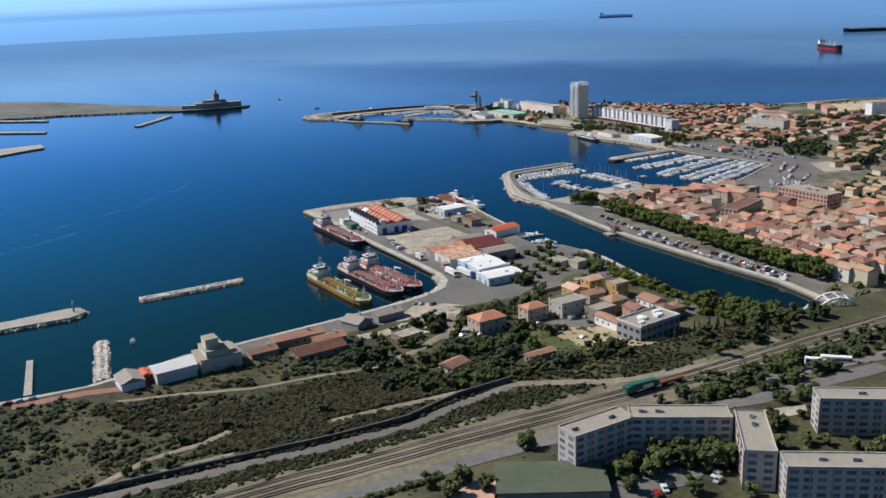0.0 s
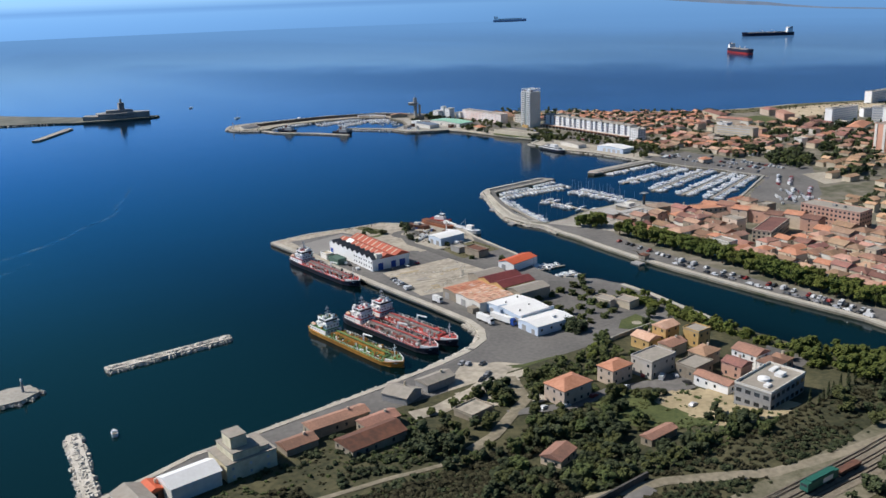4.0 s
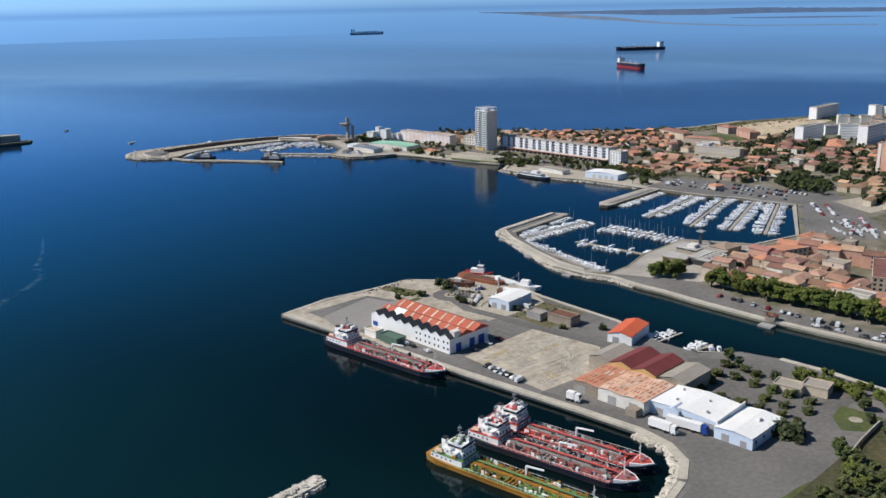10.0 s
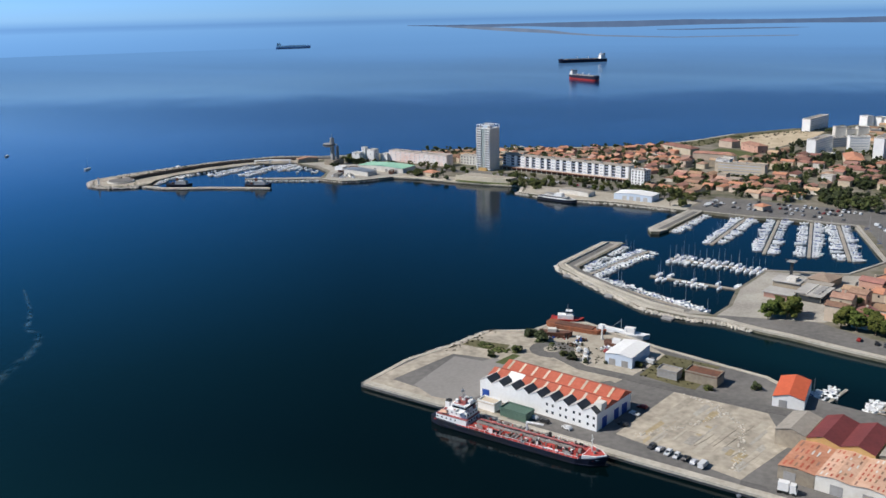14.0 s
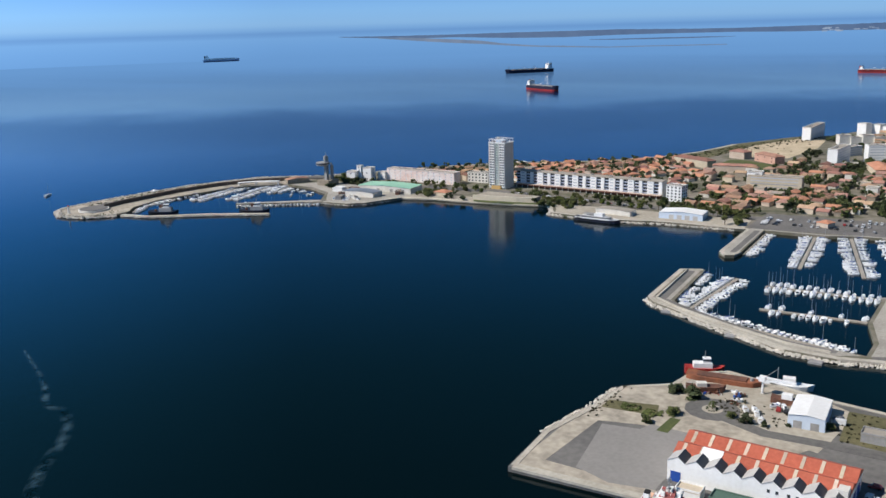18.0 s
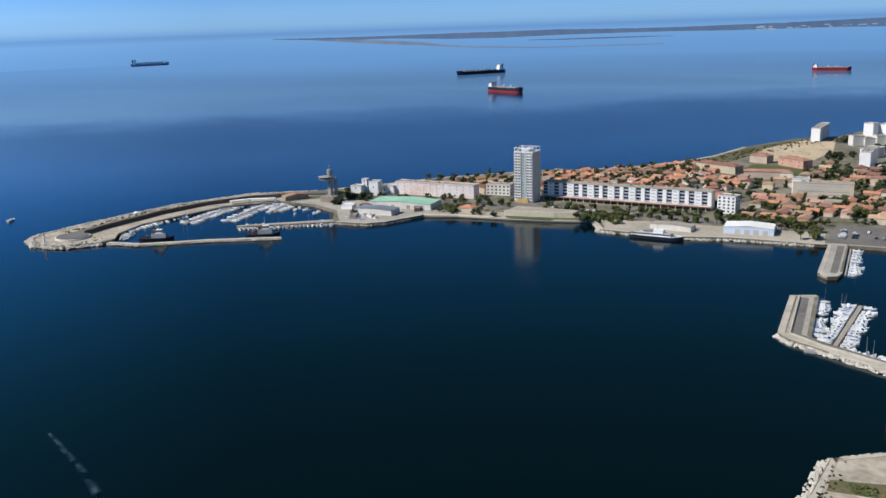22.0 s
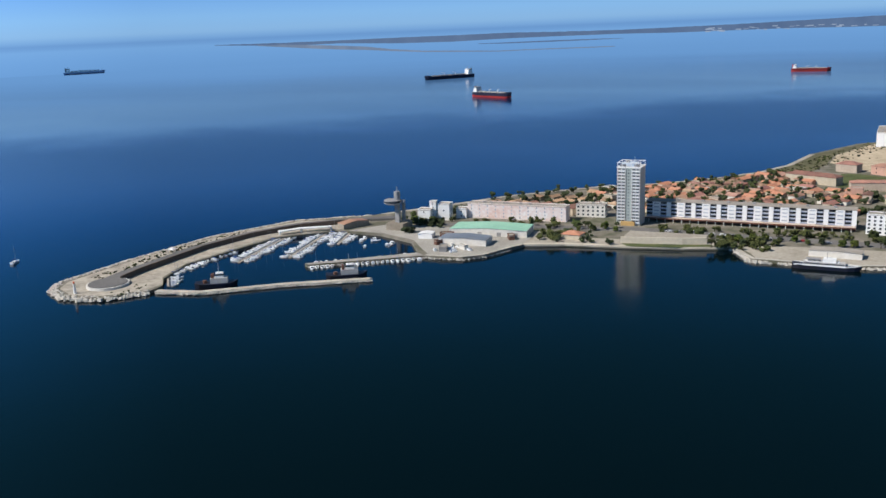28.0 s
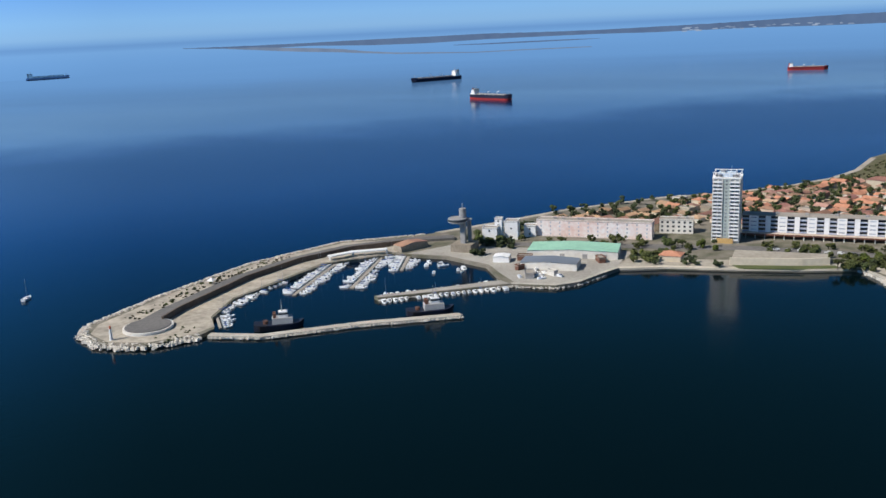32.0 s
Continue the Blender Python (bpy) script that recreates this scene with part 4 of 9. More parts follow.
def wmesh(w, h, material="glass"):
    """A shared window: dark pane in a thin pale frame, looking along -y."""
    k = (w, h, material)
    if k not in WM:
        g = Geo().box(-w / 2, -0.07, -h / 2, w / 2, 0.05, h / 2)
        WM[k] = g.mesh("window", M[material])
    return WM[k]


def sides(lx, ly, rz):
    """The sides of a box that face the harbour: angle, half depth, length."""
    out = []
    for ang, half, length in ((0, ly / 2, lx), (90, lx / 2, ly), (180, ly / 2, lx), (270, lx / 2, ly)):
        a = radians(rz + ang)
        nx, ny = math.sin(a), -math.cos(a)
        if nx * -0.8 + ny * -0.55 > 0.15:
            out.append((ang, half, length))
    return out


def windows(b, lx, ly, z0, floors, fh, rz, step=3.2, w=1.1, h=1.4, name="window", skip=0.0, r=None, cap=99, glass="glass"):
    r = r or rng
    for ang, half, length in sides(lx, ly, rz):
        k = max(1, min(int(length / step), cap))
        for f in range(floors):
            for i in range(k):
                if r.random() < skip:
                    continue
                m = pose(0, 0, 0, 0, 0, ang) @ pose((i - (k - 1) / 2) * length / k, -half, z0 + f * fh + fh * 0.55)
                put(name, wmesh(w, h, glass), b, m)


def house(x, y, lx, ly, h, rz=0, wall="cream", roof="tile", kind="gable", rise=None, z=2.0, label="", name="house", group="", win=True, floors=None, chim=True):
    b = thing(name, label or "rendered town house with terracotta roof", "house", x, y, z, rz, group)
    fl = floors or max(1, int(h / 2.8))
    part("wall", Geo().box(-lx / 2, -ly / 2, -1.5, lx / 2, ly / 2, h), M[wall], b)
    if kind == "flat":
        part("roof", Geo().box(-lx / 2 - 0.15, -ly / 2 - 0.15, h, lx / 2 + 0.15, ly / 2 + 0.15, h + 0.35), M[roof], b)
        part("parapet", Geo().strip([(-lx / 2, -ly / 2), (lx / 2, -ly / 2), (lx / 2, ly / 2), (-lx / 2, ly / 2)], 0.4, h + 0.3, h + 0.9, True), M[wall], b)
    else:
        rise = rise or min(lx, ly) * 0.2
        part("roof", Geo().roof(lx, ly, h, rise, kind), M[roof], b)
        if kind == "gable":
            g = Geo()
            if lx >= ly:
                for sx in (-lx / 2, lx / 2 - 0.3):
                    g.add([(sx, -ly / 2, h), (sx + .3, -ly / 2, h), (sx + .3, ly / 2, h), (sx, ly / 2, h), (sx, 0, h + rise), (sx + .3, 0, h + rise)], [(0, 3, 4), (1, 5, 2), (0, 4, 5, 1), (3, 2, 5, 4)])
        if chim and x < 520 and rng.random() < 0.5:
            part("chimney", Geo().box(lx * 0.2, -0.4, h, lx * 0.2 + 0.8, 0.4, h + rise + 1.2), M["cream"], b)
    if win:
        windows(b, lx, ly, 0, fl, h / fl, rz, 3.6 if x < 330 else 8.5, w=1.0, h=1.25, skip=0.22 if x < 330 else .35)
    return b


def tower():
    b = thing("apartment_tower", "tall white seventeen-storey tower block with balconies", "tower block", 673, 958, 2)
    H, lx, ly, fh = 41.5, 15.0, 17.0, 2.33
    part("wall", Geo().box(-lx / 2, -ly / 2, -1, lx / 2, ly / 2, H), M["towerwall"], b)
    part("core", Geo().box(-lx / 2 - 0.25, -2.1, 0, -lx / 2 + .05, 2.1, H + 0.4), M["corepaint"], b, "grey-green stair strip")
    part("roof", Geo().box(-lx / 2 - 0.3, -ly / 2 - 0.3, H, lx / 2 + 0.3, ly / 2 + 0.3, H + 0.7), M["white"], b)
    part("roof_house", Geo().box(-4, -4.5, H + 0.7, 5, 5.5, H + 2.9), M["lightblue"], b)
    part("stair_head", Geo().box(-6, -7, H + 0.7, -2.5, -3.5, H + 2.2), M["grey"], b)
    part("stair_head", Geo().box(-6, 3, H + .7, -2.5, 7, H + 2.2), M["grey"], b)
    part("water_tank", Geo().cyl(1, 3, H + 2.9, H + 4.2, 1.6, 12), M["grey"], b)
    part("roof_slab", Geo().box(-lx / 2 - .2, -ly / 2 - .2, H + 3.5, -lx / 2 + 1.2, ly / 2 + .2, H + 3.75), M["white"], b)
    part("roof_slab", Geo().box(lx / 2 - 1.2, -ly / 2 - .2, H + 3.5, lx / 2 + .2, ly / 2 + .2, H + 3.75), M["white"], b)
    for i in range(6):
        yy = -ly / 2 + .3 + i * (ly - .6) / 5
        for sx in (-lx / 2 + .4, lx / 2 - .4):
            part("roof_post", Geo().box(sx - .15, yy - .15, H + .7, sx + .15, yy + .15, H + 3.5), M["white"], b)
        part("roof_beam", Geo().box(-lx / 2 + 1.2, yy - .12, H + 3.52, lx / 2 - 1.2, yy + .12, H + 3.73), M["white"], b)
    part("mast", Geo().cyl(2, -2, H + 2.9, H + 7, .12, 6), M["metal"], b)
    bal = Geo().box(-3.0, -1.05, 0, 3.0, 0, 0.18).box(-3.0, -1.05, 0, 3.0, -0.9, 1.05).box(-3.05, -1.05, 0, -2.95, 0, 2.3).box(2.95, -1.05, 0, 3.05, 0, 2.3).mesh("balcony", M["white"])
    door = Geo().box(-2.4, -0.06, 0, -.4, 0.05, 1.1).box(.3, -.06, 0, 2.4, .05, 1.1).mesh("window", M["towerglass"])
    for f in range(17):
        z = 1.6 + f * fh
        for s in (-5.2, 5.2):
            m = pose(-lx / 2, s, z, 0, 0, -90)
            put("balcony", bal, b, m)
            put("window", door, b, m @ pose(0, 0, 1.1))
        put("stair_window", wmesh(1.2, 1.0, "towerglass"), b, pose(-lx / 2 - .25, 0, z + 1.2, 0, 0, -90))
        put("floor_line", Geo().box(-lx / 2, -.04, 0, lx / 2, .03, .22).mesh("floor_line", M["offwhite"]) if f == 0 else bpy.data.meshes["floor_line"], b, pose(0, -ly / 2, z))
    part("entrance", Geo().box(-lx / 2 - 2.2, -5, -.5, -lx / 2, 5, 2.9), M["ochre"], b, "ochre entrance canopy")


def long_block(x, y, length, rz, floors, depth, label, wall="white", z=2.0, base=3.6, fh=2.65):
    """Slab of flats over an arcaded base: pairs of dark loggia columns between wide and narrow white panels."""
    b = thing("apartment_block", label, "apartment block", x, y, z, rz)
    H = base + floors * fh
    part("wall", Geo().box(-length / 2, -depth / 2 + 1.2, -1, length / 2, depth / 2, H), M["offwhite"], b)
    part("roof", Geo().box(-length / 2 - 0.2, -depth / 2 - 0.1, H, length / 2 + 0.2, depth / 2 + 0.2, H + 0.5), M["roofgrey"], b)
    part("arcade_roof", Geo().box(-length / 2, -depth / 2 - 5, base - 0.6, length / 2, -depth / 2 + 1.2, base - .3), M["cream"], b)
    part("arcade_fascia", Geo().box(-length / 2, -depth / 2 - 5.15, base - 1.0, length / 2, -depth / 2 - 5.0, base - .1), M["rust"], b, "brown fascia of the arcade")
    part("shop_front", Geo().box(-length / 2 + 0.5, -depth / 2 + 0.9, 0, length / 2 - 0.5, -depth / 2 + 1.15, base - 0.6), M["rust"], b, "brown shop fronts under the arcade")
    period = length / 8
    dark, wide = period * .255, period * .32
    thin = period - 2 * dark - wide
    post = Geo().box(-0.25, -0.25, 0, 0.25, 0.25, base - 0.6).mesh("arcade_post", M["offwhite"])
    pan_w = Geo().box(0, -0.1, 0, wide, 1.2, floors * fh).mesh("panel", M["white"])
    pan_t = Geo().box(0, -0.1, 0, thin, 1.2, floors * fh).mesh("panel", M["white"])
    bal = Geo().box(0, -.02, 0, dark, 0.1, 0.7).box(0, 0, -0.12, dark, 1.2, 0.06).mesh("balcony", M["paleblue"])
    win = Geo().box(.15, -0.06, 0, dark - .15, 0.06, 1.5).mesh("window", M["glass"])
    small = Geo().box(0, -.16, 0, wide * .62, -.08, .75).mesh("window", M["paleglass"])
    for i in range(8):
        x0 = -length / 2 + i * period
        for k in range(3):
            put("arcade_post", post, b, pose(x0 + (k + .5) * period / 3, -depth / 2 - 4.6, 0))
        put("panel", pan_w, b, pose(x0 + dark, -depth / 2, base))
        put("panel", pan_t, b, pose(x0 + 2 * dark + wide, -depth / 2, base))
        for f in range(floors):
            put("window", small, b, pose(x0 + dark + wide * .19, -depth / 2, base + f * fh + 1.1))
            for o in (0, dark + wide):
                put("balcony", bal, b, pose(x0 + o, -depth / 2, base + f * fh + 0.1))
                put("window", win, b, pose(x0 + o, -depth / 2 + 1.15, base + f * fh + 0.95))
        part("roof_vent", Geo().box(x0 + 3, -1, H + .5, x0 + 5, 1.2, H + 1.7), M["grey"], b)
    return b


def slab(x, y, lx, ly, h, rz, label, wall="offwhite", floors=5, step=3.4, z=2.0, name="apartment_block", roofm="roofgrey", w=1.5, hh=1.4, plant=True, glass="glass"):
    b = thing(name, label, "apartment block", x, y, z, rz)
    part("wall", Geo().box(-lx / 2, -ly / 2, -2, lx / 2, ly / 2, h), M[wall], b)
    part("roof", Geo().box(-lx / 2 - 0.15, -ly / 2 - 0.15, h, lx / 2 + 0.15, ly / 2 + 0.15, h + 0.3), M[roofm], b)
    part("parapet", Geo().strip([(-lx / 2, -ly / 2), (lx / 2, -ly / 2), (lx / 2, ly / 2), (-lx / 2, ly / 2)], 0.35, h + 0.3, h + 0.75, True), M[wall], b)
    if plant:
        for i in range(max(1, int(max(lx, ly) / 11))):
            u = -0.4 + 0.8 * rng.random()
            px, py = (u * lx, 0) if lx >= ly else (0, u * ly)
            part("roof_vent", Geo().box(px - 0.8, py - 0.6, h + 0.3, px + 0.8, py + 0.6, h + 1.5).box(px + 1.2, py - 0.3, h + 0.3, px + 1.8, py + 0.3, h + 1.1), M["grey"], b)
    fh = (h - 0.3) / floors
    if x > 760:
        for ang, half, length in sides(lx, ly, rz):
            for f in range(floors if length > 15 else 0):
                put("window_band", wmesh(round(length * .86, 1), 0.6, "paleglass"), b, pose(0, 0, 0, 0, 0, ang) @ pose(0, -half, 0.3 + (f + .55) * fh))
    else:
        windows(b, lx, ly, 0.3, floors, fh, rz, step, w, hh, glass=glass)
    return b


def warehouse():
    """White quay shed: a row of gabled bays with dark roof lights, brick-red sheets behind."""
    b = thing("warehouse", "white quay warehouse with saw-tooth gables and red roof", "warehouse", 231, 600, 2)
    L, D, H, n = 55.0, 26.0, 7.0, 9
    part("wall", Geo().box(0, -L / 2, -1, D, L / 2, H), M["white"], b)
    for i in range(n):
        y0, y1 = -L / 2 + i * L / n, -L / 2 + (i + 1) * L / n
        ym = y0 + (y1 - y0) * 0.42
        a, c = H + 1.9, H
        part("gable", Geo().add([(0, y0, c), (0, y1, c), (0, ym, a), (0.4, y0, c), (0.4, y1, c), (0.4, ym, a)], [(0, 2, 1), (3, 4, 5), (0, 3, 5, 2), (1, 2, 5, 4)]), M["white"], b)
        part("roof_sheet", Geo().add([(-0.2, ym, a + .05), (6.5, ym, a + .05), (6.5, y0, c + .05), (-0.2, y0, c + .05), (-0.2, ym, a + .3), (6.5, ym, a + .3), (6.5, y0, c + .3), (-0.2, y0, c + .3)],
             [(0, 1, 2, 3), (7, 6, 5, 4), (0, 4, 5, 1), (1, 5, 6, 2), (2, 6, 7, 3), (3, 7, 4, 0)]), M["slate"], b, "dark glazed roof slope")
        part("roof_sheet", Geo().add([(-0.2, ym, a + .06), (6.5, ym, a + .06), (6.5, y1, c + .06), (-0.2, y1, c + .06), (-0.2, ym, a + .31), (6.5, ym, a + .31), (6.5, y1, c + .31), (-0.2, y1, c + .31)],
             [(3, 2, 1, 0), (4, 5, 6, 7), (1, 5, 4, 0), (2, 6, 5, 1), (3, 7, 6, 2), (0, 4, 7, 3)]), M["metal2"], b, "pale grey sheet roof slope")
        for k in (-1, 1) if i < 4 else ():
            for zz in (2.2, 5.2):
                put("window", wmesh(0.9, 1.1), b, pose(0, ym + k * 1.3, zz, 0, 0, -90))
    for j, (x0, x1) in enumerate(((5.5, 15.5), (15.5, 26.4))):
        xm, e = (x0 + x1) / 2, 0.3
        part("roof", Geo().add([(x0, -L / 2 - e, H + 0.2), (xm, -L / 2 - e, H + 2.4), (x1, -L / 2 - e, H + 0.2), (x0, L / 2 + e, H + 0.2), (xm, L / 2 + e, H + 2.4), (x1, L / 2 + e, H + 0.2),
             (x0, -L / 2 - e, H), (x1, -L / 2 - e, H), (x0, L / 2 + e, H), (x1, L / 2 + e, H)],
             [(0, 1, 4, 3), (1, 2, 5, 4), (0, 6, 7, 2, 1), (3, 4, 5, 9, 8), (6, 8, 9, 7), (0, 3, 8, 6), (2, 7, 9, 5)]), M["brick_red"], b)
        for k in range(9):
            yy = -L / 2 + 4 + k * L / 9.2
            part("roof_light", Geo().add([(x0 + .4, yy, H + 0.36), (xm - .2, yy, H + 2.42), (xm - .2, yy + 1.1, H + 2.42), (x0 + .4, yy + 1.1, H + 0.36), (x0 + .4, yy, H + 0.44), (xm - .2, yy, H + 2.5), (xm - .2, yy + 1.1, H + 2.5), (x0 + .4, yy + 1.1, H + 0.44)],
                 [(0, 3, 2, 1), (4, 5, 6, 7), (0, 1, 5, 4), (2, 3, 7, 6), (1, 2, 6, 5), (3, 0, 4, 7)]), M["cream"], b, "pale translucent roof light")
    for x0, w in ((4, 3.4), (13, 3.4), (19, 4)):
        part("door", Geo().box(x0, -L / 2 - 0.12, 0, x0 + w, -L / 2 + 0.05, 4.2), M["blue"], b, "blue sliding door")
    part("door", Geo().box(-0.12, L / 2 - 4.6, 0, 0.05, L / 2 - 1.2, 3.6), M["blue"], b, "blue sliding door")
    part("annex", Geo().box(3, -L / 2 - 0.1, H, 7, -L / 2 + 3, H + 3.0), M["offwhite"], b)
    part("white_sheet", Geo().add([(5.6, 12, H + .3), (10.4, 12, H + 2.5), (10.4, 19, H + 2.5), (5.6, 19, H + .3), (5.6, 12, H + .4), (10.4, 12, H + 2.6), (10.4, 19, H + 2.6), (5.6, 19, H + .4)], [(0, 3, 2, 1), (4, 5, 6, 7), (0, 1, 5, 4), (2, 3, 7, 6), (1, 2, 6, 5), (3, 0, 4, 7)]), M["white"], b, "new white roof sheets")


def roof_sheets(b, lx, ly, h, rise, cols, bays, seed):
    """Newer pale and darker sheets patched into a low gabled roof."""
    r = random.Random(seed)
    for k in range(bays):
        for sgn in (-1, 1):
            ym = -ly / 2 + (k + .5) * ly / bays
            half = ly / bays / 2
            for j in range(cols):
                for row in range(3):
                    if r.random() < .8:
                        x0 = -lx / 2 + (j + r.uniform(.1, .25)) * lx / cols
                        u0 = .1 + row * .3
                        u1 = u0 + r.uniform(.08, .12)
                        w = lx / cols * r.uniform(.45, .7)
                        zz = [h + .24 + rise * (1 - u) for u in (u0, u1)]
                        yy = [ym + sgn * u * half for u in (u0, u1)]
                        vs = [(x0, yy[0], zz[0]), (x0 + w, yy[0], zz[0]), (x0 + w, yy[1], zz[1]), (x0, yy[1], zz[1])]
                        vs += [(p[0], p[1], p[2] + .05) for p in vs]
                        fs = [(3, 2, 1, 0), (4, 5, 6, 7), (0, 1, 5, 4), (1, 2, 6, 5), (2, 3, 7, 6), (3, 0, 4, 7)]
                        part("roof_sheet", Geo().add(vs, fs if sgn < 0 else [tuple(reversed(f)) for f in fs]), M[r.choice(("brick_red", "brick_red", "tile", "offwhite"))], b)


def gable_shed(x, y, lx, ly, h, rise, wall, roof, label, rz=0, bays=1, name="shed", doors=(), z=2.0, doorm="grey"):
    b = thing(name, label, "shed", x, y, z, rz)
    part("wall", Geo().box(-lx / 2, -ly / 2, -1, lx / 2, ly / 2, h), M[wall], b)
    for k in range(bays):
        y0 = -ly / 2 + k * ly / bays
        y1 = y0 + ly / bays
        ym, e = (y0 + y1) / 2, 0.35
        part("gable", Geo().add([(-lx / 2, y0, h), (-lx / 2, y1, h), (-lx / 2, ym, h + rise), (lx / 2, y0, h), (lx / 2, y1, h), (lx / 2, ym, h + rise)], [(0, 2, 1), (3, 4, 5), (0, 3, 5, 2), (1, 2, 5, 4), (0, 1, 4, 3)]), M[wall], b)
        for s, (ya, yb) in enumerate(((y0, ym), (y1, ym))):
            za, zb = h + 0.03, h + rise + 0.03
            vs = [(-lx / 2 - e, ya, za), (lx / 2 + e, ya, za), (lx / 2 + e, yb, zb), (-lx / 2 - e, yb, zb)]
            vs += [(p[0], p[1], p[2] + 0.18) for p in vs]
            fs = [(3, 2, 1, 0), (4, 5, 6, 7), (0, 1, 5, 4), (1, 2, 6, 5), (2, 3, 7, 6), (3, 0, 4, 7)]
            part("roof", Geo().add(vs, fs if s == 0 else [tuple(reversed(f)) for f in fs]), M[roof], b)
    for (u, w, hh) in doors:
        part("door", Geo().box(-lx / 2 - 0.1, u - w / 2, 0, -lx / 2 + 0.05, u + w / 2, hh), M[doorm], b)
    return b


fort()
tower()
long_block(691, 879, 141, -90, 4, 11, "long white slab of flats with dark loggias over shops")
slab(667, 1043, 78, 11, 10.8, -88, "long pale pink-stained block of flats", "stained", 4, 6.5, w=0.9, hh=1.2, glass="paleglass")
slab(690, 992, 22, 10, 9, -85, "small pale block of flats", "offwhite", 3)
slab(684, 795, 10, 14, 13, -8, "white block of flats with blue shutters", "white", 5, 3.0)
slab(775, 740, 46, 11, 11, -84, "long beige block of flats with balconies", "cream", 4, 3.0)
slab(778, 758, 13, 10, 13, -84, "small white block of flats", "white", 4)
slab(935, 721, 45, 9.5, 17.5, -4, "white slab of flats with blue shaded end", "white", 7, 3.6)
slab(1137, 792, 62, 10, 15, -2, "long white slab of flats by the shore", "white", 7, 3.6)
slab(948, 660, 46, 10, 22, -2, "white slab of flats among trees", "white", 7, 3.6)
for i in range(4):
    slab(1090 + 5 * i, 748 - 11.5 * i, 13, 10.5, 10.5 - (i % 2) * 2.5, -56, "white stepped block of flats with grey shade", "offwhite", 4, 3.4)
slab(1002, 724, 26, 10, 9.5, -30, "low white block of flats", "white", 4, 3.4)
slab(968, 692, 20, 12, 17, -60, "white block of flats", "white", 6, 3.4)
for x, y, lx, ly, h in ((1172, 741, 11, 12, 15.5), (1180, 726, 12, 11, 14), (1174, 713, 10, 12, 12.5), (1190, 702, 12, 12, 14)):
    slab(x, y, lx, ly, h, -25, "white stepped tower of flats", "white", 6, 3.4)
b = slab(803, 590, 16, 14, 26, -8, "salmon brick tower of flats", "salmon", 9, 3.2)
for k in (-4.6, 4.6):
    part("balcony_column", Geo().box(-8.5, k - 1.3, 0, -8.0, k + 1.3, 26), M["offwhite"], b, "white balcony strip")
    part("balcony_column", Geo().box(k - 1.3, -7.5, 0, k + 1.3, -7.0, 26), M["offwhite"], b, "white balcony strip")
warehouse()
w = gable_shed(251, 437, 23, 15, 4.5, 0.8, "lightblue", "white", "pale blue end bay of the freight shed with white roof", 0, 1, "shed", ((3, 3, 3), (-4, 2.4, 2.6)), doorm="grey")
part("roof_vent", Geo().box(2, -3, 4.9, 4, -1.6, 6.2), M["white"], w)
for k in range(4):
    put("window", wmesh(1.2, 1.2), w, pose(-9 + 6 * k, -7.5, 2.6))
w = gable_shed(252, 459, 20, 28.8, 4.9, 1.0, "lightblue", "white", "pale blue freight shed with white sheet roof", 0, 1, "shed", ((10, 3, 3), (-2.5, 3, 3.2), (-11, 4.4, 3.6)), doorm="grey")
part("fire_wall", Geo().add([(-10.6, -14.6, 4.4), (10.6, -14.6, 4.4), (10.6, -14.2, 4.4), (-10.6, -14.2, 4.4), (-10.6, -14.6, 6.0), (10.6, -14.6, 6.6), (10.6, -14.2, 6.6), (-10.6, -14.2, 6.0)], [(0, 3, 2, 1), (4, 5, 6, 7), (0, 1, 5, 4), (1, 2, 6, 5), (2, 3, 7, 6), (3, 0, 4, 7)]), M["white"], w)
for k, (vx, vy) in enumerate(((-4, 6), (3, -4), (6, 9), (-6, -8))):
    part("roof_vent", Geo().cyl(vx, vy, 5.0, 6.4, .5, 8), M["grey"], w)
part("porch", Geo().box(-11.5, 1, 0, -10, 5.5, 4.9).add([(-11.8, .8, 4.9), (-6, .8, 4.9), (-6, 5.7, 4.9), (-11.8, 5.7, 4.9), (-11.8, 3.2, 6.4), (-6, 3.2, 6.4)], [(0, 1, 5, 4), (2, 3, 4, 5), (0, 4, 3), (1, 2, 5), (0, 3, 2, 1)]), M["lightblue"], w)
w = gable_shed(248.5, 501, 22, 12, 5.0, 0.7, "stone", "tile_o2", "old stone shed with faded orange sheet roof", 0, 1, "shed", ((2, 4, 3.5),))
roof_sheets(w, 22, 12, 5.0, 0.7, 4, 1, 3)
w = gable_shed(248.5, 484, 22, 21.6, 5.3, 0.7, "offwhite", "tile_o", "old pale shed with patched orange sheet roof", 0, 2, "shed", ((4, 4, 3.5), (-6, 4, 3.5)))
roof_sheets(w, 22, 21.6, 5.3, 0.7, 6, 2, 4)
part("yard_store", Geo().box(-15, -10, 0, -11, -5, 3.0), M["stone"], w)
gable_shed(271, 494, 22, 23, 6.5, 2.0, "ochre", "maroon", "ochre shed with double maroon roof", 0, 2, "shed", ())
gable_shed(270.5, 511.5, 18, 11, 6, 1.6, "stone", "roofgrey", "grey stone gabled shed", 0, 1)
gable_shed(272, 476, 20, 12, 6, 1.6, "stone", "roofgrey", "brown stone gabled shed", 0, 1)
gable_shed(305, 526, 22, 12, 4.2, 1.6, "white", "tile_red", "white boat house with bright red roof", 12, 1, "boat_house", ((2, 3, 3),))
gable_shed(303, 599, 20, 13, 5, 0.8, "lightblue", "white", "white boat shed with sheet roof", 5, 1, "shed", ((3, 3, 3), (-3, 3, 3)))
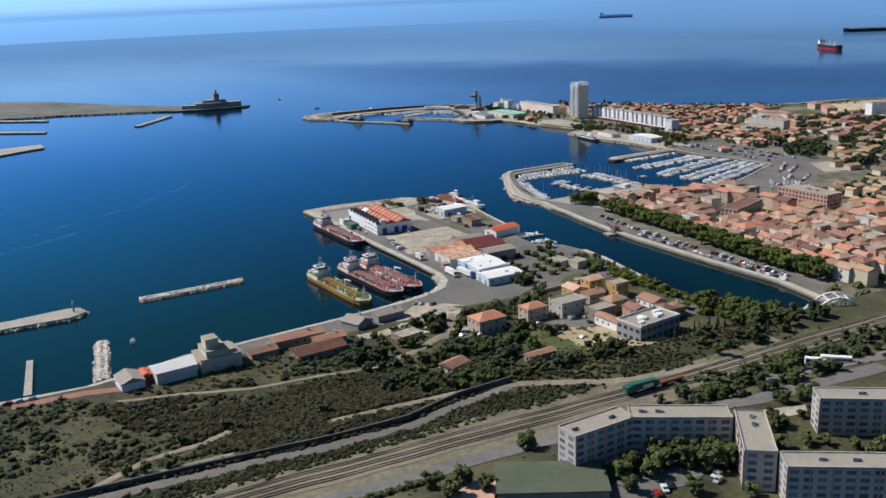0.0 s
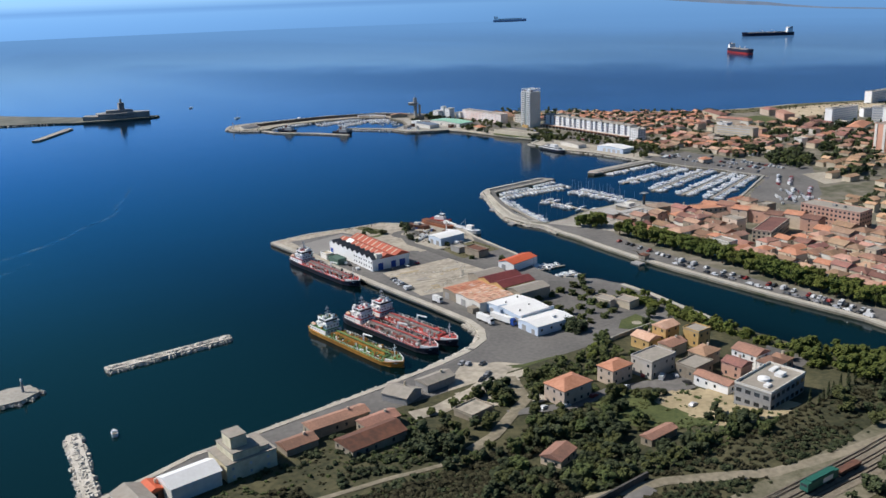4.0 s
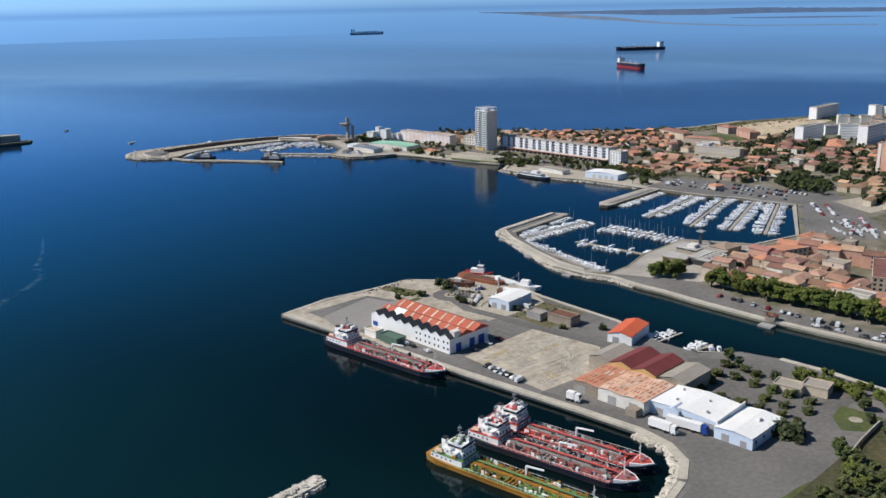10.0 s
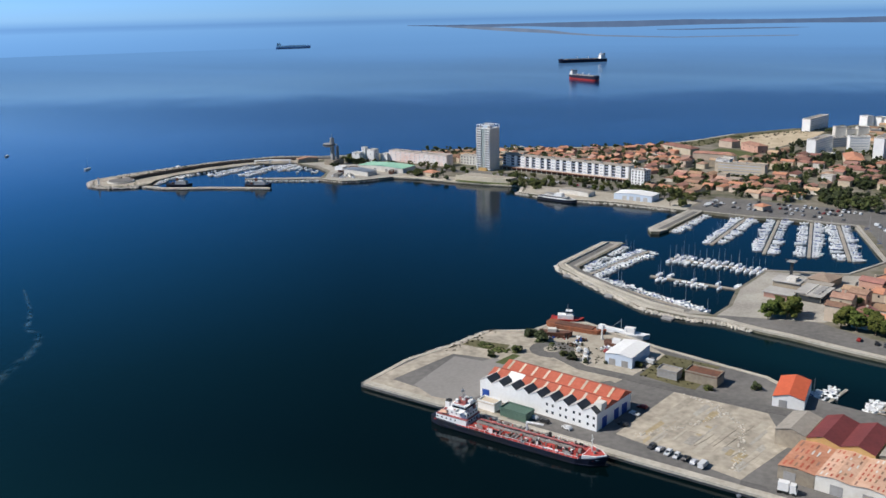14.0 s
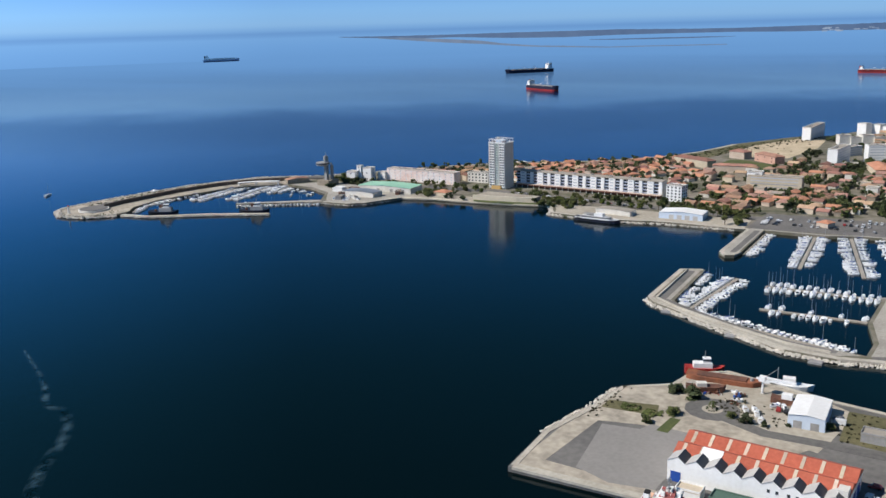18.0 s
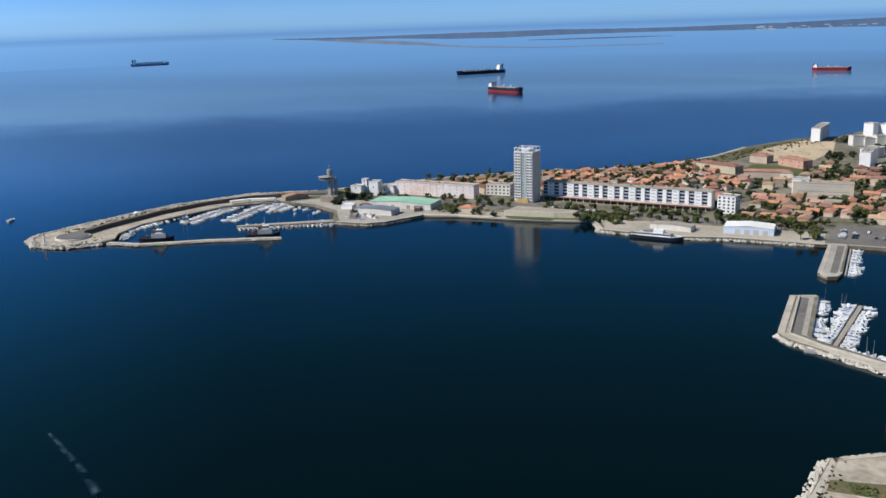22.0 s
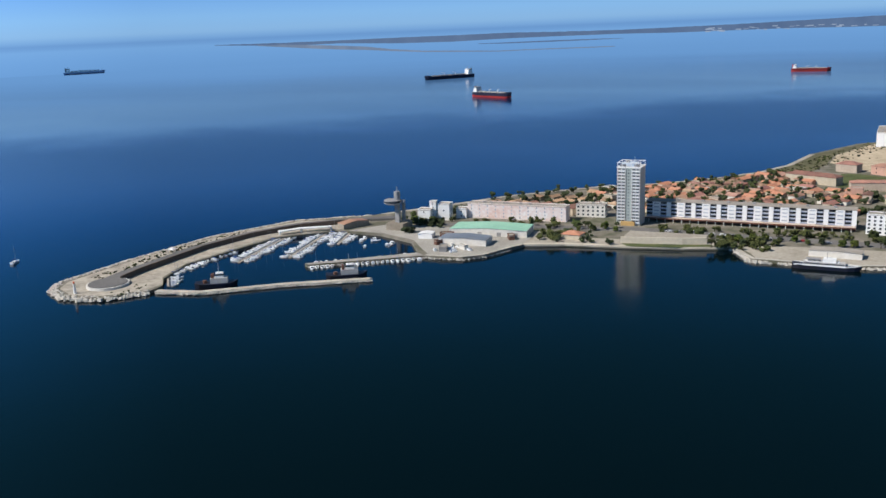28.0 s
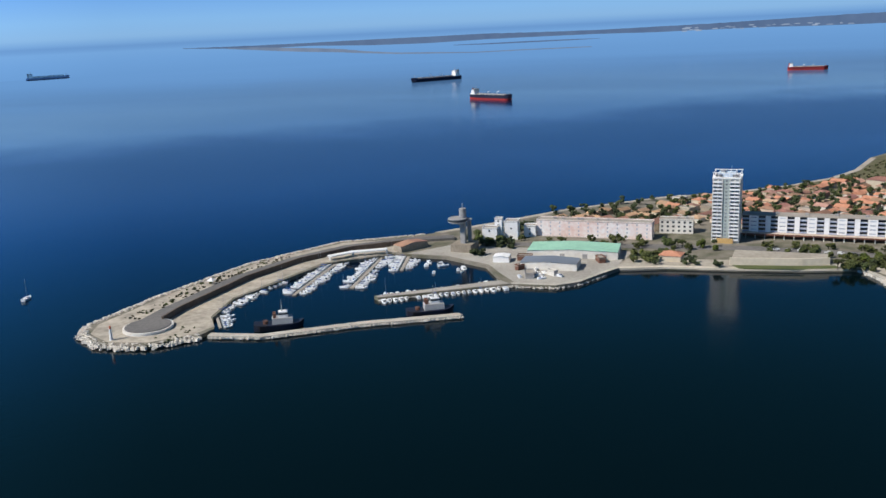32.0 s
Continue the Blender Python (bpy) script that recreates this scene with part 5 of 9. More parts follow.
b = gable_shed(624, 767, 17, 33, 4.8, 1.2, "lightblue", "white", "pale quay shed with blue doors and white roof", 6, 1, "shed", ((-11, 3.6, 3.4), (-5, 3.6, 3.4), (1, 3.6, 3.4), (7, 3.6, 3.4)), doorm="metal2")
gable_shed(616, 1044, 22, 56, 4.6, 1.2, "offwhite", "roofgreen", "long cream shed with pale green roof", 7, 1, "shed", ((-20, 3, 3), (-8, 3, 3), (6, 3, 3)))
gable_shed(583, 1050, 14, 34, 4.2, 0.9, "offwhite", "metal", "grey sheet-roofed fishing shed", 4, 1)
gable_shed(590, 1083, 8, 10, 3.5, 0.6, "white", "white", "small white harbour shed", 10, 1)
gable_shed(607, 1153, 9, 22, 3.8, 1.4, "stone", "tile", "stone hut with terracotta roof", 62, 1)
gable_shed(614, 818, 10, 30, 3.6, 0.8, "offwhite", "roofgrey", "low pale quay building", -4, 1)


def club():
    b = thing("yacht_club", "low yacht club with pale flat concrete roofs", "club house", 442, 571, 2, 0)
    part("wall", Geo().box(-15, -1, -.5, -4.5, 13.5, 3.2), M["brickpink"], b, "pinkish brick front pavilion")
    part("roof", Geo().box(-15.8, -2, 3.2, -3.6, 14.2, 3.7), M["roofpale"], b)
    part("wall", Geo().box(-10, -15, -.5, 9, -1.2, 3.9), M["stone"], b)
    part("roof", Geo().box(-11.5, -16, 3.9, 9.6, -7.6, 4.5), M["roofpale"], b)
    part("roof", Geo().box(-10.6, -7.2, 4.2, 9.6, -1, 4.8), M["roofpale"], b)
    part("wall", Geo().box(4.5, -13, -.5, 15, 16, 4.4), M["stone"], b)
    part("roof", Geo().box(3.6, 1, 4.4, 15.8, 16.6, 5.0), M["roofpale"], b)
    part("roof", Geo().box(9.8, -14, 4.4, 15.8, .6, 4.9), M["roofgrey"], b)
    part("roof_ridge", Geo().box(-10.8, -7.6, 4.5, 9.4, -7.2, 5.0), M["offwhite"], b)
    part("glazing", Geo().box(-10.1, -15.12, .3, 8.5, -14.95, 3.2), M["glass"], b, "dark glazed front of the club")
    part("glazing", Geo().box(-10.12, -14.5, .3, -9.95, -2, 3.2), M["glass"], b, "dark glazed front of the club")
    for k in range(4):
        part("roof_light", Geo().box(-8 + 4.4 * k, -13.5, 4.5, -6 + 4.4 * k, -10, 5.1), M["grey"], b)
    part("upper_room", Geo().box(6, 4, 5.0, 12, 9, 7.0), M["offwhite"], b)
    part("terrace", Geo().box(-20, -4, 0, -15.2, 15, .5), M["concrete"], b)
    structure("wall_club", Geo().strip([(421, 551), (446, 546), (462, 549), (484, 553)], .6, 1.8, 3.0), M["concrete"], "pale curved garden wall round the club")
    c = thing("harbour_hall", "brown hall with pale hipped roof by the marina", "hall", 470, 566, 2, -8)
    part("wall", Geo().box(-8, -6, -0.5, 8, 6, 4.0), M["stone"], c)
    part("roof", Geo().roof(16, 12, 4.0, 1.8, "hip", 0.6), M["rust2"], c)
    part("glazing", Geo().box(-8.1, -5, .5, -7.95, 5, 3.2), M["glass"], c)
    k = thing("boat_crane", "dark steel boat crane on the marina quay", "crane", 476, 587, 2, 0)
    part("column", Geo().box(-.7, -.7, 0, .7, .7, 8.5), M["carblack0"], k)
    part("platform", Geo().box(-2.4, -2.4, 8.5, 2.4, 2.4, 9.0), M["grey"], k)
    part("arm", Geo().bar((0, 0, 7.6), (4.5, 5.5, 8.2), .3), M["carblack0"], k)


M["brickpink"] = mat("pinkish_brick", (0.42, 0.24, 0.19), (0.33, 0.19, 0.15), 0.9, 0.8, 0.1)
M["roofpale"] = mat("pale_concrete_roof", (0.46, 0.435, 0.40), (0.33, 0.31, 0.285), 0.9, 0.5, 0.09)
M["rust2"] = mat("faded_brown_roof", (0.36, 0.27, 0.20), (0.25, 0.185, 0.14), 0.9, 0.6, 0.1)
M["carblack0"] = mat("dark_painted_steel", (0.035, 0.037, 0.042), None, 0.5)
club()


def control_tower():
    b = thing("harbour_tower", "grey concrete harbour signal tower with round gallery", "tower", 611, 1117, 2)
    part("shaft", Geo().box(-2.5, -2.5, -1, .7, .7, 23), M["grey"], b)
    part("stair_shaft", Geo().box(3.0, -4.4, -1, 5.2, -2.2, 19), M["grey"], b)
    part("gallery", Geo().cyl(-2.6, 2.0, 18.6, 19.6, 4.4, 18, 6.4).cyl(-2.6, 2.0, 19.6, 22.0, 6.4, 18), M["grey"], b)
    part("gallery_window", Geo().cyl(-2.6, 2.0, 20.2, 21.5, 6.5, 18), M["glass"], b)
    part("cabin", Geo().cyl(-0.9, -0.9, 22, 28.0, 2.3, 12), M["grey"], b)
    part("mast", Geo().cyl(-0.9, -0.9, 28.0, 31.5, 0.35, 6), M["metal"], b)
    part("base", Geo().prism([(-7, -8), (8, -8), (8, 6), (-7, 6)], -1, 5), M["stone"], b)
    part("radar_arm", Geo().box(0, -6.5, 20.5, 1.4, 0.4, 21.6), M["grey"], b)


control_tower()
for i, (x, y, lx, ly, h) in enumerate(((640, 1108, 9, 10, 9), (650, 1096, 9, 9, 12), (646, 1104, 5, 5, 14), (660, 1086, 8, 8, 7))):
    house(x, y, lx, ly, h, 8, "white", "roofgrey", "flat", label="white stepped port office block", name="office_block", chim=False)
# terraced town along the canal
for k in range(7):
    d, off = (k - 3) * 12.1, (0, 1.6, -1.2, .8, -1.6, 1.2, 0)[k]
    wl = ("pink", "cream", "pink", "pink", "cream", "pink", "pink")[k]
    house(496 - .208 * d + .978 * off, 498 + .978 * d + .208 * off, 11.6, 12.0, 8.4 + (0, .9, -.4, .6, 0, 1.0, -.3)[k], 12, wl, ("tile", "tile_o2", "tile", "tile_p", "tile_o2", "tile", "tile_o2")[k], "gable", rise=1.7, label={"pink": "salmon terrace house with orange tiled roof", "cream": "cream terrace house with orange tiled roof"}[wl], name="terrace_house", floors=3)
slab(478, 530, 14, 26, 8, 70, "end wing of the cream terrace", "cream", 3, 3.4, roofm="tile_o2", plant=False)
slab(528, 462, 16, 42, 12, 4, "pink block of flats with flat roof", "pink", 4, 3.0)
slab(470, 470, 12, 40, 8, -70, "cream terrace with red roof", "cream", 3, 3.0, roofm="tile", plant=False)


# ---- ships ----
def hull_geo(L, B, D, z0=-1.0, sheer=1.4, bow=0.16, stern=0.06, n=14):
    """A hull solid: pointed raked bow at +x, rounded stern, flat sides."""
    g, rows = Geo(), []
    for i in range(n + 1):
        u = i / n
        x = -L / 2 + L * u
        w = 1.0
        if u > 1 - bow:
            w = max(0.03, math.cos((u - 1 + bow) / bow * math.pi / 2) ** 0.7)
        elif u < stern:
            w = 0.72 + 0.28 * u / stern
        zt = D + sheer * (max(0, (u - 0.86) / 0.14) ** 1.0) + 0.7 * max(0, (0.2 - u) / 0.2)
        rake = 0.035 * L * max(0, (u - 0.8) / 0.2)
        rows.append(((x - rake, w * B / 2 * 0.86, z0), (x, w * B / 2, zt)))
    for (a, b) in rows:
        g.v += [(a[0], -a[1], a[2]), (b[0], -b[1], b[2]), (b[0], b[1], b[2]), (a[0], a[1], a[2])]
    for i in range(n):
        o, p = 4 * i, 4 * i + 4
        g.f += [(o, p, p + 1, o + 1), (o + 1, p + 1, p + 2, o + 2), (o + 2, p + 2, p + 3, o + 3), (o + 3, p + 3, p, o)]
    g.f += [(0, 1, 2, 3), (4 * n + 3, 4 * n + 2, 4 * n + 1, 4 * n)]
    return g


def tanker(name, label, x, y, rz, L, B, D, hull, deck, band, fitting="pipe", house_c="white", deck2=None, seed=1, z=0.0):
    """Coastal tanker: aft castle, pipe deck, forecastle."""
    r = random.Random(seed)
    s = thing(name, label, "ship", x, y, z, rz)
    part("hull", hull_geo(L, B, D, -1.2), M[hull], s)
    part("boot_top", hull_geo(L * 0.996, B * 0.97, 0.55, -1.3, 0.0), M[band], s)
    part("deck", Geo().prism([(-L * 0.47, -B * .44), (L * 0.36, -B * .47), (L * 0.44, -B * .3), (L * 0.44, B * .3), (L * 0.36, B * .47), (-L * 0.47, B * .44)], D - 0.2, D + 0.12), M[deck], s)
    fo = part("forecastle", Geo().prism([(L * 0.385, -B * .40), (L * 0.45, -B * .24), (L * 0.488, 0), (L * 0.45, B * .24), (L * 0.385, B * .40)], D, D + 1.5), M[house_c], s)
    part("forecastle_deck", Geo().prism([(L * 0.389, -B * .34), (L * 0.445, -B * .2), (L * 0.478, 0), (L * 0.445, B * .2), (L * 0.389, B * .34)], D + 1.5, D + 1.6), M[deck], fo)
    for k in (-0.1, 0.1):
        part("windlass", Geo().cyl(L * 0.43, k * B, D + 1.6, D + 2.5, 0.5, 8), M[fitting], s)
    part("foremast", Geo().cyl(L * 0.41, 0, D + 1.5, D + 8, 0.22, 6, 0.12).box(L * .41 - .1, -1, D + 6, L * .41 + .1, 1, D + 6.2), M[house_c], s)
    # aft castle
    a = part("superstructure", Geo().box(-L * 0.46, -B * .42, D, -L * 0.27, B * .42, D + 2.4), M[house_c], s)
    part("boat_deck", Geo().box(-L * 0.455, -B * .43, D + 2.4, -L * 0.265, B * .43, D + 2.6), M[deck2 or deck], a)
    part("aft_deck_paint", Geo().box(-L * 0.45, -B * .40, D + 2.6, -L * 0.405, B * .40, D + 2.66), M[deck2 or deck], a)
    part("front_deck_paint", Geo().box(-L * 0.30, -B * .41, D + 2.6, -L * 0.272, B * .41, D + 2.66), M[deck2 or deck], a)
    part("side_deck_paint", Geo().box(-L * 0.40, -B * .415, D + 2.6, -L * 0.302, -B * .345, D + 2.66), M[deck2 or deck], a)
    part("upper_house", Geo().box(-L * 0.40, -B * .33, D + 2.6, -L * 0.275, B * .33, D + 5.0), M[house_c], s)
    part("bridge", Geo().box(-L * 0.365, -B * .30, D + 5.0, -L * 0.285, B * .30, D + 7.4), M[house_c], s)
    part("bridge_wing", Geo().box(-L * 0.335, -B * .48, D + 5.0, -L * 0.295, B * .48, D + 5.25).box(-L * 0.335, -B * .48, D + 5.0, -L * 0.33, B * .48, D + 6.0), M[house_c], s)
    part("bridge_window", Geo().box(-L * 0.366, -B * .305, D + 6.1, -L * 0.2835, B * .305, D + 6.9), M["glass"], s)
    br = part("bridge_roof", Geo().box(-L * 0.372, -B * .32, D + 7.4, -L * 0.278, B * .32, D + 7.6), M[house_c], s)
    part("roof_paint", Geo().box(-L * 0.362, -B * .26, D + 7.6, -L * 0.30, B * .1, D + 7.66), M[deck2 or deck], br)
    part("radar", Geo().box(-L * .32, -1.5, D + 9.2, -L * .316, 1.5, D + 9.5).cyl(-L * .318, 0, D + 7.6, D + 9.2, .3, 6).cyl(-L * .30, B * .2, D + 7.6, D + 9, .6, 8), M[house_c], s)
    fu = part("funnel", Geo().prism([(-L * .435, -.9), (-L * .41, -.9), (-L * .41, .9), (-L * .435, .9)], D + 2.6, D + 6.4), M[house_c], s)
    part("funnel_top", Geo().box(-L * .432, -.9, D + 6.4, -L * .408, .9, D + 7.0), M["black"], fu)
    part("mast", Geo().cyl(-L * 0.33, 0, D + 7.6, D + 13.5, 0.25, 6, 0.12).box(-L * .332, -1.8, D + 10, -L * .328, 1.8, D + 10.25).box(-L * .332, -1.2, D + 11.6, -L * .328, 1.2, D + 11.8).cyl(-L * .33, 0, D + 12, D + 12.5, 0.7, 8), M["metal"], s)
    for k in (-1, 1):
        part("lifeboat", Geo().add([(-L * .44, k * B * .36 - .8, D + 3.4), (-L * .39, k * B * .36 - .8, D + 3.4), (-L * .39, k * B * .36 + .8, D + 3.4), (-L * .44, k * B * .36 + .8, D + 3.4), (-L * .43, k * B * .36, D + 4.4), (-L * .40, k * B * .36, D + 4.4), (-L * .43, k * B * .36, D + 2.8), (-L * .40, k * B * .36, D + 2.8)],
             [(0, 1, 5, 4), (1, 2, 5), (2, 3, 4, 5), (3, 0, 4), (0, 6, 7, 1), (1, 7, 2), (2, 7, 6, 3), (3, 6, 0)]), M["tile_o"], s, "orange lifeboat")
    for z in (D + 1.4, D + 3.9):
        for k in range(5):
            put("porthole", wmesh(0.6, 0.6), s, pose(-L * (.45 if z < D + 2 else .395) + k * L * .028, -B * (.42 if z < D + 2 else .33), z))
        for k in range(4):
            put("porthole", wmesh(0.7, 0.7), s, pose(-L * (.27 if z < D + 2 else .275), (k - 1.5) * B * .16, z, 0, 0, 90))
    # deck gear
    x0, x1 = -L * 0.25, L * 0.37
    part("trunk", Geo().box(x0, -B * .2, D, x1 - 2, B * .2, D + 1.0), M[deck], s)
    for k, yy in enumerate((-.13, -.06, .02, .09, .15)):
        part("cargo_pipe", Geo().box(x0 + 1, yy * B - .22, D + 1.25, x1 - 3 - k, yy * B + .22, D + 1.65), M[fitting], s)
    for k in range(9):
        xx = x0 + 2 + k * (x1 - x0 - 4) / 8.5
        part("pipe_support", Geo().box(xx, -B * .24, D + .1, xx + .3, B * .24, D + 1.2), M[fitting], s)
    part("manifold", Geo().box(-1.6, -B * .44, D + .8, -1.1, B * .44, D + 1.5).box(0, -B * .44, D + .8, .5, B * .44, D + 1.5).box(1.6, -B * .44, D + .8, 2.1, B * .44, D + 1.5), M[fitting], s)
    part("catwalk", Geo().box(x0, -.5, D + 2.2, x1, .5, D + 2.35), M[deck2 or fitting], s)
    part("hose_crane", Geo().cyl(2.5, .2 * B, D, D + 5, 0.4, 8).bar((2.5, .2 * B, D + 5), (9.5, .2 * B, D + 5.6), 0.25), M[house_c], s)
    for k in range(18):
        xx, yy = r.uniform(x0 + 1, x1 - 2), r.choice((-1, 1)) * r.uniform(.24, .4) * B
        part("tank_hatch", Geo().cyl(xx, yy, D + .1, D + r.uniform(.5, 1.1), r.uniform(.35, .7), 8), M[r.choice((fitting, deck, house_c))], s)
    for mm, k1 in ((fitting, 70), (house_c, 34), (deck, 30), ("black", 22), ("rust", 26)):
        g = Geo()
        for _ in range(k1):
            xx, yy, q = r.uniform(x0, x1 - 1), r.uniform(-.42, .42) * B, r.uniform(.15, .5)
            if r.random() < .4:
                g.box(xx - q * 3, yy - .12, D + .2, xx + q * 3, yy + .12, D + r.uniform(.5, 1.9))
            else:
                g.box(xx - q, yy - q, D, xx + q, yy + q, D + r.uniform(.5, 2.1))
        tagged(part("deck_gear", g, M[mm], s), "", "", "", "stuff")
    for mm, k1 in ((deck2 or deck, 22), (house_c, 26), (fitting, 14)):
        g = Geo()
        for _ in range(k1):
            lv, xa, xb, ya = r.choice(((2.6, -.45, -.28, .4), (5.0, -.39, -.28, .31), (7.6, -.36, -.285, .28)))
            xx, yy, q = r.uniform(xa, xb) * L, r.uniform(-ya, ya) * B, r.uniform(.2, .75)
            g.box(xx - q, yy - q * .7, D + lv, xx + q, yy + q * .7, D + lv + r.uniform(.3, 1.5))
        tagged(part("deck_gear", g, M[mm], s), "", "", "", "stuff")
    for _ in range(5):
        xx = r.uniform(x0 + 3, x1 - 4)
        part("cross_pipe", Geo().box(xx, -B * .42, D + .9, xx + .35, B * .42, D + 1.2), M[fitting], s)
    g = Geo()
    for sy in (-1, 1):
        g.box(x0, sy * B * .475 - .04, D + 1.0, x1, sy * B * .475 + .04, D + 1.1)
        for k in range(20):
            xx = x0 + k * (x1 - x0) / 19
            g.box(xx - .04, sy * B * .475 - .04, D, xx + .04, sy * B * .475 + .04, D + 1.05)
    part("railing", g, M[house_c], s)
    return s


tanker("tanker", "ochre-yellow coastal tanker with green deck, moored", 167, 477, -83, 72, 11.5, 2.0, "hullyellow", "deckgreen", "hullyellow", "hullyellow", "white", "deckgreen", 1)
tanker("tanker", "dark-hulled coastal tanker with faded red deck, moored", 187.5, 479, -82, 70, 11.5, 2.4, "hullblue", "deckred", "hullblue", "pipe", "white", "deckbright", 2)
tanker("tanker", "dark-hulled coastal tanker with bright red deck, moored", 200.5, 481.5, -82, 70, 11.5, 2.4, "hullblue", "deckbright", "hullblue", "pipe", "white", "deckbright", 3)
tanker("tanker", "navy coastal tanker with red deck along the quay", 210.5, 594, -85, 74, 11.5, 2.4, "hullblue", "deckbright", "hullblue", "pipe", "white", "deckred", 4)


def cargo_ship(label, x, y, rz, L, B, D, hull, band, white_deck=False, bridge_end=-1):
    """Anchored freighter or tanker: boot top, stepped aft house, hatches, masts."""
    s = thing("cargo_ship", label, "ship", x, y, 0, rz)
    part("hull", hull_geo(L, B, D, -1, D * 0.22, 0.12, 0.07, 20), M[hull], s)
    part("boot_top", hull_geo(L * .997, B * 1.01, D * .36, -1.2, 0.0, 0.12, 0.07, 20), M[band], s)
    part("deck", Geo().box(-L * .36, -B * .42, D, L * .36, B * .42, D + .5), M["white" if white_deck else "rust"], s)
    part("bulwark", Geo().prism([(L * .40, -B * .36), (L * .45, -B * .2), (L * .485, 0), (L * .45, B * .2), (L * .40, B * .36)], D, D + L * .02), M[hull], s)
    h = L * .024
    a = part("superstructure", Geo().box(-L * .465, -B * .45, D, -L * .36, B * .45, D + h), M["white"], s)
    part("accommodation", Geo().box(-L * .45, -B * .4, D + h, -L * .37, B * .4, D + 3.2 * h), M["white"], a)
    b = part("bridge", Geo().box(-L * .43, -B * .38, D + 3.2 * h, -L * .375, B * .38, D + 4.1 * h).box(-L * .40, -B * .5, D + 3.2 * h, -L * .38, B * .5, D + 3.5 * h), M["white"], s)
    part("bridge_window", Geo().box(-L * .432, -B * .385, D + 3.6 * h, -L * .3735, B * .385, D + 3.95 * h), M["glass"], b)
    f = part("funnel", Geo().prism([(-L * .475, -B * .1), (-L * .45, -B * .13), (-L * .45, B * .13), (-L * .475, B * .1)], D + h, D + 4.2 * h), M[band if band == "redhull" else "grey"], s)
    part("funnel_top", Geo().box(-L * .472, -B * .08, D + 4.2 * h, -L * .453, B * .08, D + 4.6 * h), M["black"], f)
    part("mast", Geo().cyl(-L * .40, 0, D + 4.1 * h, D + 6 * h, L * .0035, 6).box(-L * .402, -B * .12, D + 5.2 * h, -L * .398, B * .12, D + 5.35 * h), M["grey"], s)
    part("foremast", Geo().cyl(L * .42, 0, D + L * .02, D + L * .07, L * .003, 6), M["grey"], s)
    for k in range(6):
        xx = -L * .33 + k * L * .115
        part("hatch", Geo().box(xx, -B * .32, D + .5, xx + L * .09, B * .32, D + .5 + L * (.03 if white_deck else .011)), M["white" if white_deck else "grey"], s)
    part("deck_pipe", Geo().box(-L * .34, -B * .04, D + .5, L * .36, B * .04, D + .9 + L * (.032 if white_deck else .014)), M["pipe"], s)
    for k in (-.12, .1):
        c = part("deck_crane", Geo().cyl(k * L, B * .2, D, D + L * .05, L * .005, 6), M["white"], s)
        part("jib", Geo().bar((k * L, B * .2, D + L * .05), (k * L + L * .055, B * .2, D + L * .06), L * .0025), M["white"], c)
    g = Geo()
    for sy in (-1, 1):
        g.box(-L * .36, sy * B * .47 - .08, D + .9, L * .38, sy * B * .47 + .08, D + 1.1)
        for k in range(24):
            xx = -L * .36 + k * L * .74 / 23
            g.box(xx - .06, sy * B * .47 - .06, D - .2, xx + .06, sy * B * .47 + .06, D + 1.0)
    part("railing", g, M["white"], s)
    return s


cargo_ship("black and red anchored freighter with white bridge", 1748, 1500, -114, 108, 17, 9.5, "hullnavy", "redhull")
cargo_ship("long low dark anchored bulk carrier", 2335, 1866, 143, 152, 24, 9.0, "hullnavy", "hullnavy")
cargo_ship("dark anchored ship with white deck", 2872, 3775, -26, 168, 26, 10, "hullfar", "hullnavy", True)
cargo_ship("red anchored freighter with white bridge", 2462, 947, -90, 92, 16, 8, "hulldeepred", "redhull")


# ---- small craft ----
def motorboat(L, cover, seed):
    big = L > 8
    b = thing("cabin_cruiser" if big else "motorboat", "white cabin cruiser moored in the marina" if big else "small white motorboat moored in the marina", "boat", 0, 0, 0.0, 0, "cruisers in the marinas" if big else "boats in the marinas")
    B = L * 0.34
    part("hull", hull_geo(L, B, 1.0, -0.3, 0.3, 0.4, 0.05, 7), M["gel"], b)
    part("cabin", Geo().add([(-L * .1, -B * .36, 1.0), (L * .25, -B * .28, 1.0), (L * .25, B * .28, 1.0), (-L * .1, B * .36, 1.0), (-L * .06, -B * .3, 1.9), (L * .1, -B * .26, 1.8), (L * .1, B * .26, 1.8), (-L * .06, B * .3, 1.9)],
         [(0, 1, 5, 4), (1, 2, 6, 5), (2, 3, 7, 6), (3, 0, 4, 7), (4, 5, 6, 7)]), M["gel"], b)
    part("windscreen", Geo().add([(L * .11, -B * .25, 1.75), (L * .24, -B * .27, 1.1), (L * .24, B * .27, 1.1), (L * .11, B * .25, 1.75), (L * .13, -B * .25, 1.8), (L * .26, -B * .27, 1.12), (L * .26, B * .27, 1.12), (L * .13, B * .25, 1.8)],
         [(0, 1, 2, 3), (7, 6, 5, 4), (0, 4, 5, 1), (1, 5, 6, 2), (2, 6, 7, 3), (3, 7, 4, 0)]), M["glass"], b)
    part("cockpit", Geo().box(-L * .44, -B * .36, 0.95, -L * .12, B * .36, 1.12), M[cover], b)
    return b


